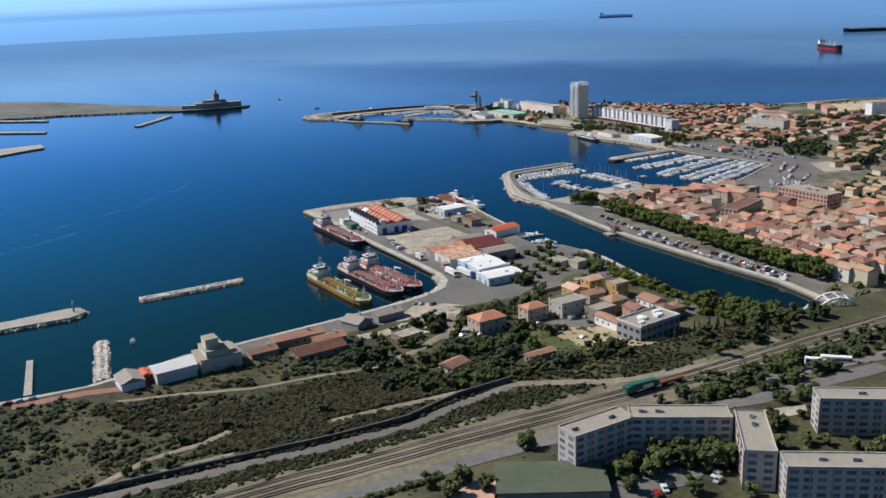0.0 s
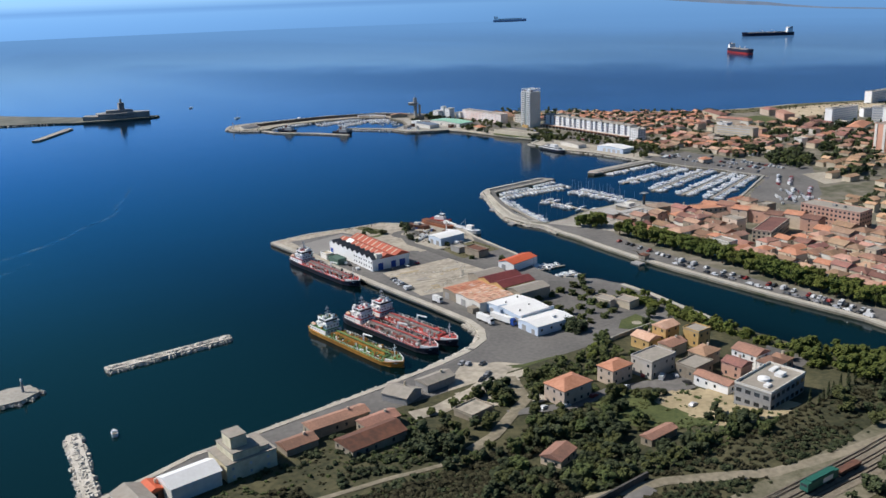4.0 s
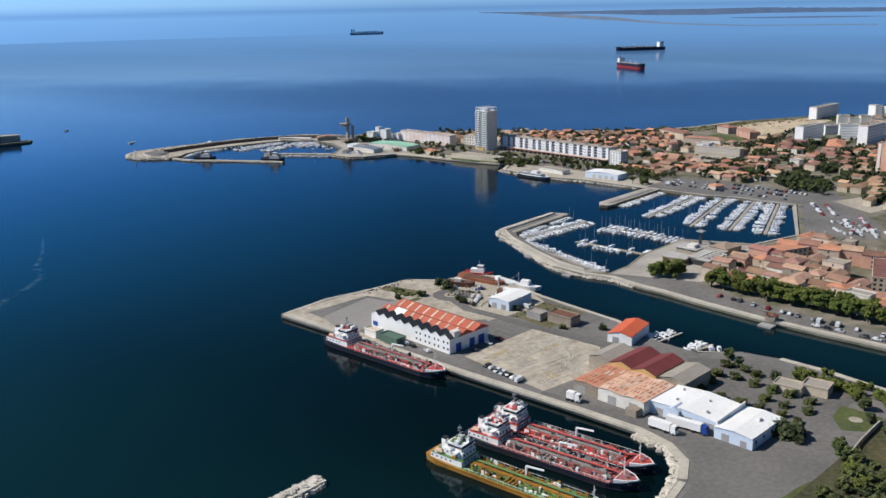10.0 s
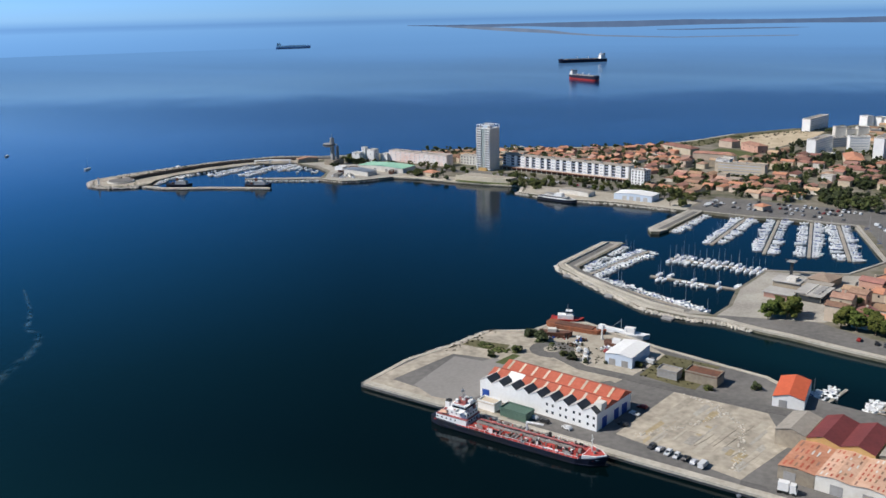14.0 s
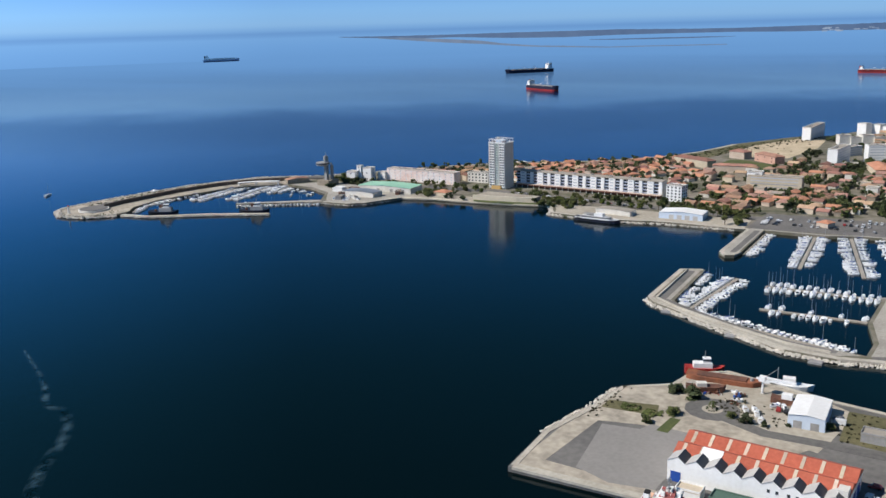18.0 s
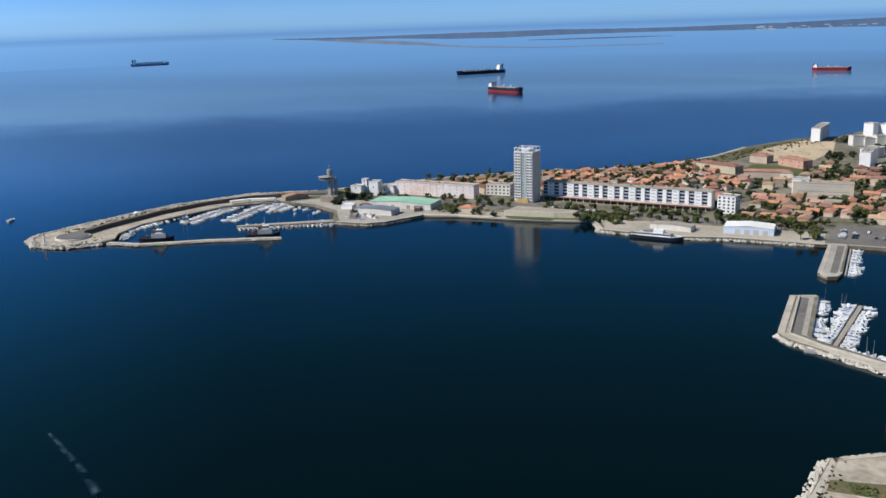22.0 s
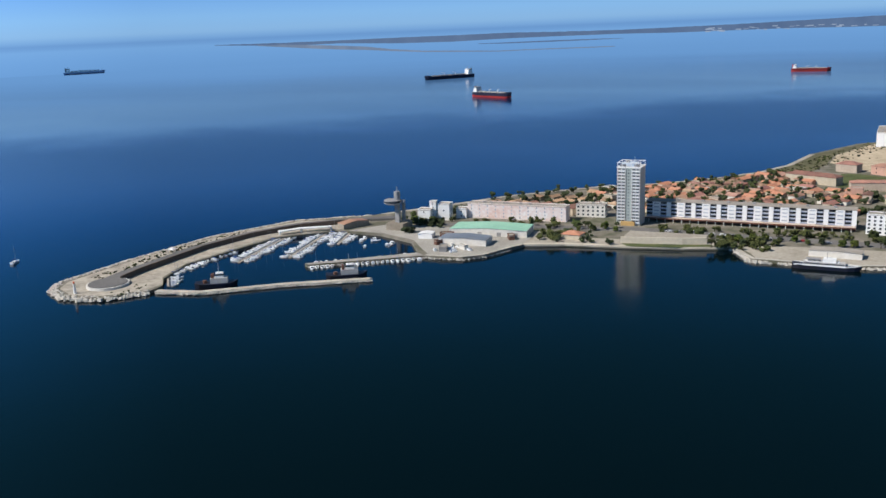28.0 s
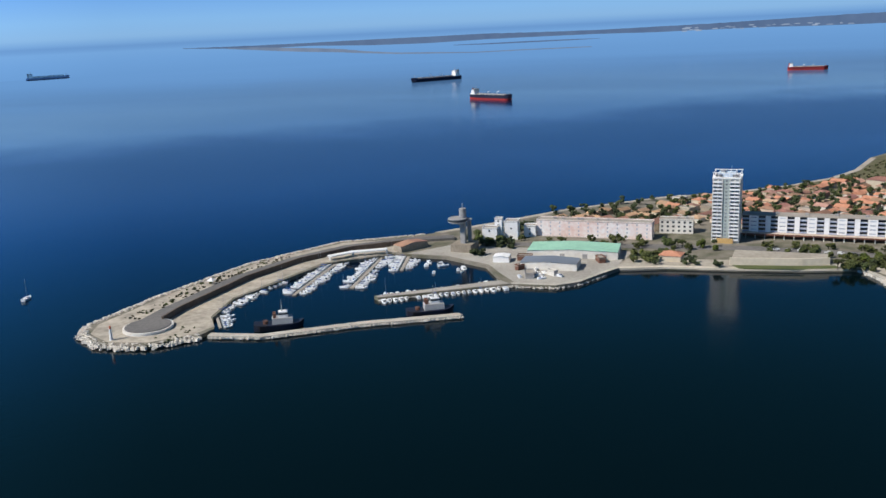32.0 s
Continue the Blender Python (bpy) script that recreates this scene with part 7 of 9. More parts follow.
fill(775, 935, 600, 815, 17, 15, .7, (3, 6.5), "villa", 58, False, .95)
far_h = []
fill(712, 800, 1000, 1085, 15, 13, .45, (2.4, 3.2), "house", 57, stuff=far_h, treep=.8, rot=-28, size=(7, 11))
fill(412, 560, 150, 325, 15, 13, .75, (5, 9), "house", 59, stuff=far_h, treep=1)
fill(560, 960, 250, 560, 17, 15, .6, (3.2, 6), "house", 60, stuff=far_h, treep=1, size=(7, 12))
fill(700, 800, 545, 600, 15, 14, .6, (3, 5.5), "house", 61, stuff=far_h, treep=1, size=(7, 11))
fill(935, 1290, 420, 720, 20, 18, .6, (5, 9), "house", 62, stuff=far_h, treep=1)
fill(800, 935, 545, 605, 16, 14, .6, (3, 5.5), "house", 63, stuff=far_h, treep=1, size=(7, 11))


def island(m, amount):
    """Lets joined houses differ from one another in brightness."""
    m = m.copy()
    n, link = m.node_tree.nodes, m.node_tree.links.new
    b = n["Principled BSDF"]
    old = b.inputs["Base Color"].links[0].from_socket
    gi, hs, mr = n.new("ShaderNodeNewGeometry"), n.new("ShaderNodeHueSaturation"), n.new("ShaderNodeMapRange")
    mr.inputs["To Min"].default_value, mr.inputs["To Max"].default_value = 1 - amount, 1 + amount
    link(gi.outputs["Random Per Island"], mr.inputs["Value"])
    link(mr.outputs[0], hs.inputs["Value"])
    link(old, hs.inputs["Color"])
    link(hs.outputs["Color"], b.inputs["Base Color"])
    return m


M["cream_i"], M["tile_i"] = island(M["cream"], .35), island(M["tile"], .4)
gw, gr = Geo(), Geo()
for px, py, lx, ly, h, rz in far_h:
    c, s = math.cos(radians(rz)), math.sin(radians(rz))
    for dst, loc in ((gw, Geo().box(-lx / 2, -ly / 2, -1, lx / 2, ly / 2, h)), (gr, Geo().roof(lx, ly, h, min(lx, ly) * .2))):
        dst.add([(px + x * c - y * s, py + x * s + y * c, 2 + z) for x, y, z in loc.v], loc.f)
fh = thing("far_quarter", "far quarter of cream houses with terracotta roofs", "houses", 0, 0, 0, 0, "", "stuff")
part("wall", gw, M["cream_i"], fh)
part("roof", gr, M["tile_i"], fh)

near_t = sorted(trees_todo, key=lambda p: math.hypot(p[0] - 200, p[1] - 700))
for x, y, s in near_t[:20]:
    tree(rng.choice(("broad", "broad", "pine")), x, y, 2.0, s)


def woods(name, label, spots, leaf, seed, base=lambda x, y: 2.0):
    r, g = random.Random(seed), Geo()
    for x, y, s in spots:
        cs = [(x + r.uniform(-2.4, 2.4) * s, y + r.uniform(-2.4, 2.4) * s, base(x, y) + s * r.uniform(1.6, 5.4), s * r.uniform(1.3, 2.1)) for _ in range(6)]
        leaf_cloud(g, cs, 14, .62, r)
        for c in cs:
            blob(g, *c[:3], c[3] * .85, c[3] * .7)
        g.cyl(x, y, base(x, y) - .5, base(x, y) + 3 * s, .25, 5)
    return tagged(part(name, g, M[leaf]), label, "trees", "", "stuff")


rest = near_t[20:]
woods("far_trees", "many garden trees among far houses", rest[::2], "leaf", 71)
woods("far_pines", "many dark garden pines among far houses", rest[1::2], "leafd", 72)
# plane trees along the canal street
for i in range(27):
    for dx in (0, 7.5):
        tree("plane", 397 + dx + rng.uniform(-1, 1) + (3 if i > 12 else 0), 338 + i * 7.6 + rng.uniform(-1, 1), 2.0, rng.uniform(1.05, 1.25))
for x, y, s in ((400, 562, 1.7), (396, 570, 1.5), (403, 569, 1.5), (407, 561, 1.4), (470, 545, .9), (455, 540, .8)):
    tree("broad", x, y, 2.0, s, 2)
# seafront trees
for i in range(16):
    tree("broad", 641 + rng.uniform(-3, 5), 800 + i * 8.6 + rng.uniform(-2, 2), 2.0, rng.uniform(.55, .9))
for x0, x1, y0, y1, n in ((614, 634, 850, 892, 14), (636, 668, 730, 795, 22), (655, 665, 780, 800, 5), (606, 622, 990, 1008, 8), (628, 640, 1095, 1120, 8), (700, 712, 800, 830, 6), (640, 655, 960, 1000, 8), (705, 716, 1000, 1040, 6), (612, 632, 715, 735, 5), (694, 712, 700, 780, 14), (736, 756, 800, 815, 5)):
    for _ in range(n):
        tree(rng.choice(("broad", "broad", "pine")), rng.uniform(x0, x1), rng.uniform(y0, y1), 2.0, rng.uniform(.6, 1.05))
# cars
car_row((382, 345), (377, 470), 5.6, 90, .3)
car_row((388, 350), (384, 470), 3.0, 10, .45)
car_row((384, 470), (388, 530), 4.0, 10, .4)
car_row((560, 520), (600, 545), 3.2, 60, .35)
car_row((575, 515), (615, 540), 3.2, 60, .35)
car_row((636, 600), (634, 690), 4, 0, .4)
car_row((650, 610), (650, 700), 4, 0, .4)
car_row((646, 820), (652, 930), 7, 90, .4)
car_row((230, 528), (232, 552), 3.4, 0, .25)
car_row((236, 567), (262, 569), 3.6, 90, .3)
car_row((226, 580), (226, 600), 4.2, 80, .3)
car_row((190, 426), (200, 418), 3.0, 30, .3)
car_row((186, 404), (196, 410), 3.0, 30, .3)
car_row((-40, 405.5), (12, 402.5), 5.2, 0, .25)
car_row((440, 1222), (500, 1224), 18, 0, .3)
car_row((664, 600), (664, 690), 4, 0, .3)
for i in range(16):
    c = berth(rng.choice((0, 0, 1)), rng.uniform(552, 590), rng.uniform(508, 556), rng.uniform(20, 60), .75)
    c.location.z = 2.3
car_row((604, 562), (632, 582), 3, 60, .2)
car_row((610, 556), (638, 574), 3, 60, .2)
car_row((560, 515), (590, 545), 3, 40, .2)
car_row((566, 508), (596, 538), 3, 40, .2)
car_row((625, 700), (655, 702), 3.2, 90, .25)
car_row((625, 708), (655, 710), 3.2, 90, .25)
# car park trees and hedges by the freight shed
for i in range(6):
    for j in range(4):
        if rng.random() < .85:
            tree("bush", 272 + j * 10 + rng.uniform(-1, 1), 428 + i * 8 + j * 2 + rng.uniform(-1, 1), 2.0, rng.uniform(1.2, 1.5), 1)
for i in range(9):
    tree("bush", 257 + (i % 3) * 2.6, 420 + i * 1.9, 2.0, 1.5, 0)
for x, y, s in ((312, 478, .9), (306, 470, .85), (300, 414, .9), (290, 408, .8), (303, 452, .9), (308, 440, .9), (262, 408, .8), (255, 404, .9), (245, 398, .8), (239, 392, .8)):
    tree("broad", x, y, 2.0, s)
for i in range(26):
    tree("broad" if i % 3 else "palm", 311 + rng.uniform(-5, 6), 352 + i * 3.1 + rng.uniform(-1, 1), 2.0, rng.uniform(.55, .85), 2 if i % 3 else 0)
for i in range(26):
    tree("broad", 322 + rng.uniform(-14, 18), 298 + rng.uniform(-8, 20), 2.2, rng.uniform(.9, 1.3), 2)
for x, y in ((290, 624), (287, 618), (297, 590), (300, 572), (293, 556), (304, 540), (268, 650)):
    tree("bush", x, y, 2.0, 1.1)


# ---- hillside in front ----
def draped(name, label, line, width, material, dz=0.3, thick=0.5):
    """A path or road that follows the hillside."""
    pts = []
    for a, b in zip(line, line[1:]):
        n = max(1, int(math.dist(a, b) / 3))
        pts += [(a[0] + (b[0] - a[0]) * i / n, a[1] + (b[1] - a[1]) * i / n) for i in range(n)]
    pts.append(line[-1])
    g, cols = Geo(), 5
    for i, (x, y) in enumerate(pts):
        a, b = pts[max(i - 1, 0)], pts[min(i + 1, len(pts) - 1)]
        dx, dy = b[0] - a[0], b[1] - a[1]
        l = math.hypot(dx, dy) or 1
        for j in range(cols):
            o = (j / (cols - 1) - .5) * width
            px, py = x - dy / l * o, y + dx / l * o
            z = max(ground(px, py), ground(x, y) - .3)
            g.v.append((px, py, z + (dz if 0 < j < cols - 1 else dz - thick * .2)))
    for i in range(len(pts) - 1):
        for j in range(cols - 1):
            o = i * cols + j
            g.f.append((o, o + cols, o + cols + 1, o + 1))
    return structure(name, g, M[material], label)


def draped_area(name, label, poly, material, dz=0.3, step=2.0):
    """A plot of ground that follows the hillside, with a ragged edge."""
    g, ids = Geo(), {}
    xs, ys = [p[0] for p in poly], [p[1] for p in poly]

    def vid(i, j):
        if (i, j) not in ids:
            x, y = min(xs) + i * step, min(ys) + j * step
            x += .8 * noise.noise(Vector((x, y, 1.3)))
            y += .8 * noise.noise(Vector((x, y, 7.7)))
            ids[i, j] = len(g.v)
            g.v.append((x, y, ground(x, y) + dz))
        return ids[i, j]

    for i in range(int((max(xs) - min(xs)) / step)):
        for j in range(int((max(ys) - min(ys)) / step)):
            if inside(poly, min(xs) + (i + .5) * step, min(ys) + (j + .5) * step):
                g.f.append((vid(i, j), vid(i + 1, j), vid(i + 1, j + 1), vid(i, j + 1)))
    return structure(name, g, M[material], label)


draped("road_upper", "narrow grey asphalt road on the hillside", [(-140, 296), (-40, 293), (17, 290), (58, 287), (94, 284), (124, 284), (150, 291), (172, 294)], 5.5, "asphalt2", .35)
structure("wall_retaining", Geo().strip([(-140, 301), (-40, 298), (17, 295), (60, 292), (94, 289), (124, 289), (150, 297), (176, 299)], .8, 3, 11.0), M["wallstone"], "dark retaining wall beside the road")
draped("path_dirt", "pale dirt track through the scrub", [(-20, 285), (9, 296), (32, 314), (53, 317), (64, 323)], 4, "track")
draped("path_lower", "narrow pale footpath on the hillside", [(10, 299), (26, 299), (43, 299), (60, 298)], 2.5, "track")
draped("path_upper", "pale dirt track below the railway", [(100, 306), (122, 304), (138, 303), (151, 302), (179, 294), (211, 276), (236, 271), (265, 268)], 5, "track")
draped("path_low", "pale track behind the old sheds", [(30, 380), (56, 373), (82, 361), (114, 357), (140, 352)], 2.5, "track")
draped("road_quay_hill", "pale road from the quay to the sheds", [(146, 395), (158, 393), (180, 398), (195, 405), (205, 412)], 8, "dirt", .3)
draped("ground_sidings", "tan gravel strip with weeds beside the railway", [(-200, 277), (50, 275), (109, 274), (178, 271.5), (246, 270.5), (300, 273)], 9, "gravel", .25)
draped("ground_sidings_low", "tan gravel strip below the railway", [(-200, 258), (50, 256.5), (109, 255.5), (178, 254), (246, 253)], 8, "gravel", .25)
draped("pavement_red", "red paved strip along the quay", [(-10, 400), (19, 398), (44, 391)], 6, "tile")
draped("road_railside", "grey asphalt road below the flats", [(30, 246), (82, 249), (119, 249), (145, 249), (175, 247), (205, 236), (240, 228), (305, 224)], 8, "asphalt2")
draped("railway_bed", "brown ballast bed of the railway", [(-200, 268), (50, 266), (109, 265), (178, 263), (246, 262), (300, 265), (420, 266), (600, 268)], 13, "ballast", .45)
for k in (-3.9, -2.46, -.2, 1.24, 4.0, 5.44):
    g = Geo()
    line = [(-200, 268), (50, 266), (109, 265), (178, 263), (246, 262), (300, 265), (420, 266), (600, 268)]
    for (ax, ay), (bx, by) in zip(line, line[1:]):
        n = int((bx - ax) / 6)
        for i in range(n):
            p = [(ax + (bx - ax) * u / n, ay + (by - ay) * u / n + k) for u in (i, i + 1)]
            g.bar((*p[0], ground(p[0][0], p[0][1] - k) + .6), (*p[1], ground(p[1][0], p[1][1] - k) + .6), .12)
    structure("rail", g, M["rail"], "rusty steel rail on sleepers")
patch("pavement_school", "pale paved yard of the school", [(106, 222), (118, 232), (128, 226), (118, 214)], "pink", 13.6, 1.5)
draped("pavement_flats", "grey asphalt parking between the flats", [(150, 196), (166, 203), (180, 200), (190, 208)], 13, "asphalt")
draped("pavement_flats_path", "pale path between the flats", [(215, 222), (245, 214), (270, 205)], 7, "dirt")
draped("road_bus", "grey asphalt street with buses", [(262, 246), (290, 238), (330, 228), (400, 220)], 9, "asphalt2")
draped_area("ground_sand", "pale yellow sandy building plot", [(235, 336), (249, 333), (262, 327), (262, 302), (246, 300), (228, 308), (226, 314), (235, 323)], "plot", .3)
draped_area("ground_lot", "pale bare earth behind the quay sheds", [(171, 402), (176, 397), (186, 399), (204, 403.5), (213, 403.5), (206, 398), (188, 390), (184, 379), (177, 379.5), (172, 389)], "dirt", .34)
draped_area("ground_garden_path", "pale bare earth beside the old house", [(198, 383), (198, 372), (190, 371), (192, 380)], "dirt", .36)
draped_area("ground_rubble", "pale trampled earth beside the building plot", [(233.9, 349.4), (243.3, 342.3), (251.7, 338.7), (253.5, 331.7), (251.9, 325.4), (232.3, 316.1), (226.6, 322.1), (227.8, 330.2), (226.1, 338.9), (226.3, 346.0)], "plot", .42)
draped_area("ground_green", "green rough grass plot", [(216, 361), (231, 354), (243, 343), (243, 337), (235, 336), (234, 322), (225, 314), (212, 322), (203, 338), (206, 357)], "grass", .28)
draped_area("pavement_square", "grey asphalt parking square between the houses", [(236, 359), (256, 357), (256, 345), (247, 342), (238, 346)], "asphalt2", .36)
draped("road_houses", "grey street in front of the old houses", [(176, 372), (199, 361), (222, 362), (238, 357), (246, 350)], 6, "asphalt2", .33)
draped("road_hill_lane", "pale lane between the gardens", [(200, 400), (195, 390), (190, 378), (178, 371), (160, 360), (146, 356)], 5, "track", .38)


def flats(ax, ay, bx, by, depth, label, z=13.0, H=13.0):
    L, a = math.dist((ax, ay), (bx, by)), math.degrees(math.atan2(by - ay, bx - ax))
    b = slab((ax + bx) / 2, (ay + by) / 2, L, depth, H, a, label, "flatwall", 5, 3.9, z, w=2.6, hh=1.3, glass="loggia")
    pier = Geo().box(-.2, -.35, 0, .2, 0, H).mesh("pier", M["pink"])
    n = int(L / 6)
    for i in range(n + 1):
        put("pier", pier, b, pose(-L / 2 + i * L / n, -depth / 2, 0))
    for f in range(1, 5):
        part("floor_band", Geo().box(-L / 2, -depth / 2 - .15, f * H / 5 - .15, L / 2, -depth / 2, f * H / 5 + .2), M["flatwall"], b)
    return b


flats(151, 222, 176, 223.5, 9, "beige five-storey flats, first wing of a bent block")
flats(177, 223, 205, 206, 9, "beige five-storey flats, long wing of a bent block")
flats(211, 203, 194, 181, 9.5, "beige five-storey flats, end wing of a bent block")
flats(196, 174, 240, 146, 9, "pale five-storey slab of flats")
flats(240, 201, 282, 173, 9, "pale five-storey slab of flats with pink end wall")
b = thing("school", "low school with a flat dull green roof", "school", 141, 216, 12.5, -28)
part("wall", Geo().box(-17, -9, -2, 17, 9, 3.4), M["stone"], b)
part("roof", Geo().box(-17.6, -9.6, 3.4, 17.6, 9.6, 3.8), M["roofg"], b)
# houses between hillside and canal
for x, y, lx, ly, h, rz, wall, roof, kind, lab in (
        (203.5, 368, 18, 13, 8.6, 4, "cream", "tile_o2", "hip", "three-storey beige house with hipped terracotta roof"),
        (231, 369.5, 14, 10, 8.2, 4, "cream", "tile_o2", "hip", "two-storey pink-beige house with terracotta roof"),
        (249, 365, 18, 13, 9.2, 4, "flatwall", "roofgrey", "flat", "grey-beige flat-roofed apartment house"),
        (279, 385.5, 11, 9, 11, 3, "ochre", "tile_o", "gable", "tall ochre house with orange roof"),
        (269, 388, 10, 12, 6, 3, "ochre", "tile_o", "gable", "low ochre wing with orange tiles"),
        (288, 375, 10, 10, 9, 3, "ochre", "roofgrey", "flat", "yellow house with flat roof terrace"),
        (272, 375, 12, 9, 6, 3, "cream", "tile", "gable", "low cream house with terracotta roof"),
        (260, 352, 15, 11, 6.5, 6, "stone", "roofgrey", "flat", "old stone house with flat roof"),
        (273, 358, 13, 10, 7, 6, "stone", "tile", "hip", "old stone house with brown tiles"),
        (286, 344, 11, 14, 8, 3, "white", "tile", "gable", "white house with terracotta roof"),
        (283, 331, 10, 10, 7.5, 3, "white", "tile", "hip", "white house with red roof"),
        (291, 333, 9, 9, 6, 3, "pink", "tile", "hip", "small house with red roof"),
        (272, 340, 9, 11, 7, 3, "pink", "tile", "gable", "small pink house with red roof"),
        (255, 337, 7, 19, 5.2, 4, "white", "tile", "gable", "row of small white cottages"),
        (297, 443, 7, 11, 3.0, 8, "cream", "roofgrey", "flat", "low beige quay office with flat roof"),
        (303, 434, 8, 10, 3.6, 8, "cream", "roofgrey", "flat", "low cream quay office"),
        (118.5, 405.5, 25, 8, 4.2, 2, "stone", "tile", "gable", "long old stone shed with terracotta roof"),
        (99, 399.5, 13, 8, 2.6, 4, "stone", "tile", "gable", "low shed with terracotta roof"),
        (131, 395, 15, 8, 3.6, 5, "stone", "tile", "gable", "old shed with brown tiled roof"),
        (122, 385, 24, 12, 3.4, 5, "stone", "rust", "gable", "long shed with rusty striped sheet roof"),
        (152, 412, 11, 12, 3.2, 25, "grey", "roofgrey", "gable", "small grey quay shed"),
        (170, 414, 15, 8, 3.4, 6, "grey", "roofgrey", "gable", "small grey-roofed quay shed"),
        (57, 395, 18, 11, 5.6, 6, "offwhite", "white", "gable", "quay hall with white sheet roof"),
        (38, 396, 10, 13, 3.8, 6, "white", "roofgrey", "gable", "white shed with grey roof"),
        (45, 399, 6, 8, 3.4, 6, "rust", "tile_red", "gable", "low lean-to with red roof"),
        (166, 331, 11, 8, 3.2, 20, "cream", "tile", "gable", "garden cottage with terracotta roof"),
        (203, 319, 14, 5, 3.0, 4, "stone", "tile", "gable", "garden hut with terracotta roof"),
        (166, 381, 12, 10, 2.4, 10, "stone", "dirt", "flat", "roofless ruin of a stone shed")):
    q = .86 if x > 195 and y > 325 and h > 4.8 else 1.0
    house(x, y, lx * q, ly * q, h * (.82 if q < 1 else 1.0), rz, wall, roof, kind, label=lab, z=ground(x, y), name="house" if h > 4.8 else "shed", win=h > 2.8 and "quay" not in lab)
M["millwall"] = mat("yellowed_concrete", (0.66, 0.60, 0.44), (0.48, 0.43, 0.30), 0.9, 0.5, 0.12)
b = thing("silo_building", "pale stepped concrete mill tower on the quay", "mill", 77, 398, 2.6, 4)
for k, (x0, y0, x1, y1, h) in enumerate(((-9, -7, 10, 8, 6.5), (-6, -6, 4, 7, 9.5), (-5, -3, 1, 4, 14), (4, -5, 8, 6, 8))):
    part("block", Geo().box(x0, y0, -1, x1, y1, h), M["millwall"], b)
    part("roof", Geo().box(x0 - .2, y0 - .2, h, x1 + .2, y1 + .2, h + .3), M["roofgrey"], b)
windows(b, 20, 14, 0, 2, 3, 4, 6.5, .9, 1.0, glass="paleglass")
b = thing("school_annex", "grey modern two-storey school building with roof terrace", "school", 260.5, 315.5, ground(260, 315), 8)
part("wall", Geo().box(-13, -7.5, -1, 13, 7.5, 8), M["grey"], b)
part("roof", Geo().box(-13.2, -7.7, 8, 13.2, 7.7, 8.3), M["roofgrey"], b)
part("parapet", Geo().strip([(-13, -7.5), (13, -7.5), (13, 7.5), (-13, 7.5)], .4, 8.3, 9.2, True), M["offwhite"], b)
part("roof_dome", Geo().cyl(-3, 1, 8.3, 9.2, 2.4, 14).cyl(-3, 1, 9.2, 9.8, 2.4, 14, .8), M["white"], b)
part("roof_plant", Geo().box(3, -3, 8.3, 7, 0, 9.6).box(-9, -4, 8.3, -6, -2, 9.3).box(6, 2, 8.3, 11, 4, 9.1), M["white"], b)
windows(b, 26, 15, 0, 2, 4, 8, 3.6, 2.2, 1.6)


# ---- shrubs and trees of the hillside ----
HOUSES = [(o.location.x, o.location.y) for o in bpy.data.objects if o.type == "EMPTY" and o.get("category") in ("house", "apartment block", "school", "mill") and o.location.x < 330 and o.location.y < 430]
TRACKS = [[(-140, 293), (17, 290), (58, 287), (94, 284), (124, 284), (150, 291), (172, 294)], [(-20, 285), (9, 296), (32, 314), (53, 317), (64, 323)], [(10, 299), (60, 298)], [(100, 306), (122, 304), (151, 302), (179, 294), (211, 276), (236, 271), (265, 268)],
          [(30, 380), (56, 373), (82, 361), (114, 357), (140, 352)], [(30, 246), (82, 249), (145, 249), (175, 247), (205, 236), (240, 228), (305, 224)], [(146, 395), (180, 398), (205, 412)], [(150, 196), (180, 200), (190, 208)], [(262, 246), (330, 228), (400, 220)], [(215, 222), (270, 205)], [(234, 334), (252, 304), (268, 302)], [(176, 372), (199, 361), (222, 362), (238, 357), (246, 350)], [(205, 412), (196, 392), (190, 378), (178, 371), (160, 360), (146, 356)], [(240, 352), (252, 350)], [(215, 350), (225, 330), (236, 330)], [(210, 340), (222, 322)]]


def far_from(x, y, line):
    best = 1e9
    for (ax, ay), (bx, by) in zip(line, line[1:]):
        dx, dy = bx - ax, by - ay
        u = min(max(((x - ax) * dx + (y - ay) * dy) / (dx * dx + dy * dy), 0), 1)
        best = min(best, math.hypot(x - ax - u * dx, y - ay - u * dy))
    return best


def free(x, y, road=3.5, home=9):
    if abs(y - 265) < 8.5 or y > 403:
        return False
    if any(abs(x - hx) < home + 3 and abs(y - hy) < home for hx, hy in HOUSES):
        return False
    return all(far_from(x, y, t) > road for t in TRACKS)


def grow(n, x0, x1, y0, y1, s0, s1, seed, cut=-1.0, scale=.035, road=3.5, home=8):
    r, out, tries = random.Random(seed), [], 0
    while len(out) < n and tries < n * 8:
        tries += 1
        x, y = r.uniform(x0, x1), r.uniform(y0, y1)
        if noise.noise(Vector((x * scale, y * scale, seed * .37))) > cut and free(x, y, road, home):
            out.append((x, y, r.uniform(s0, s1)))
    return out


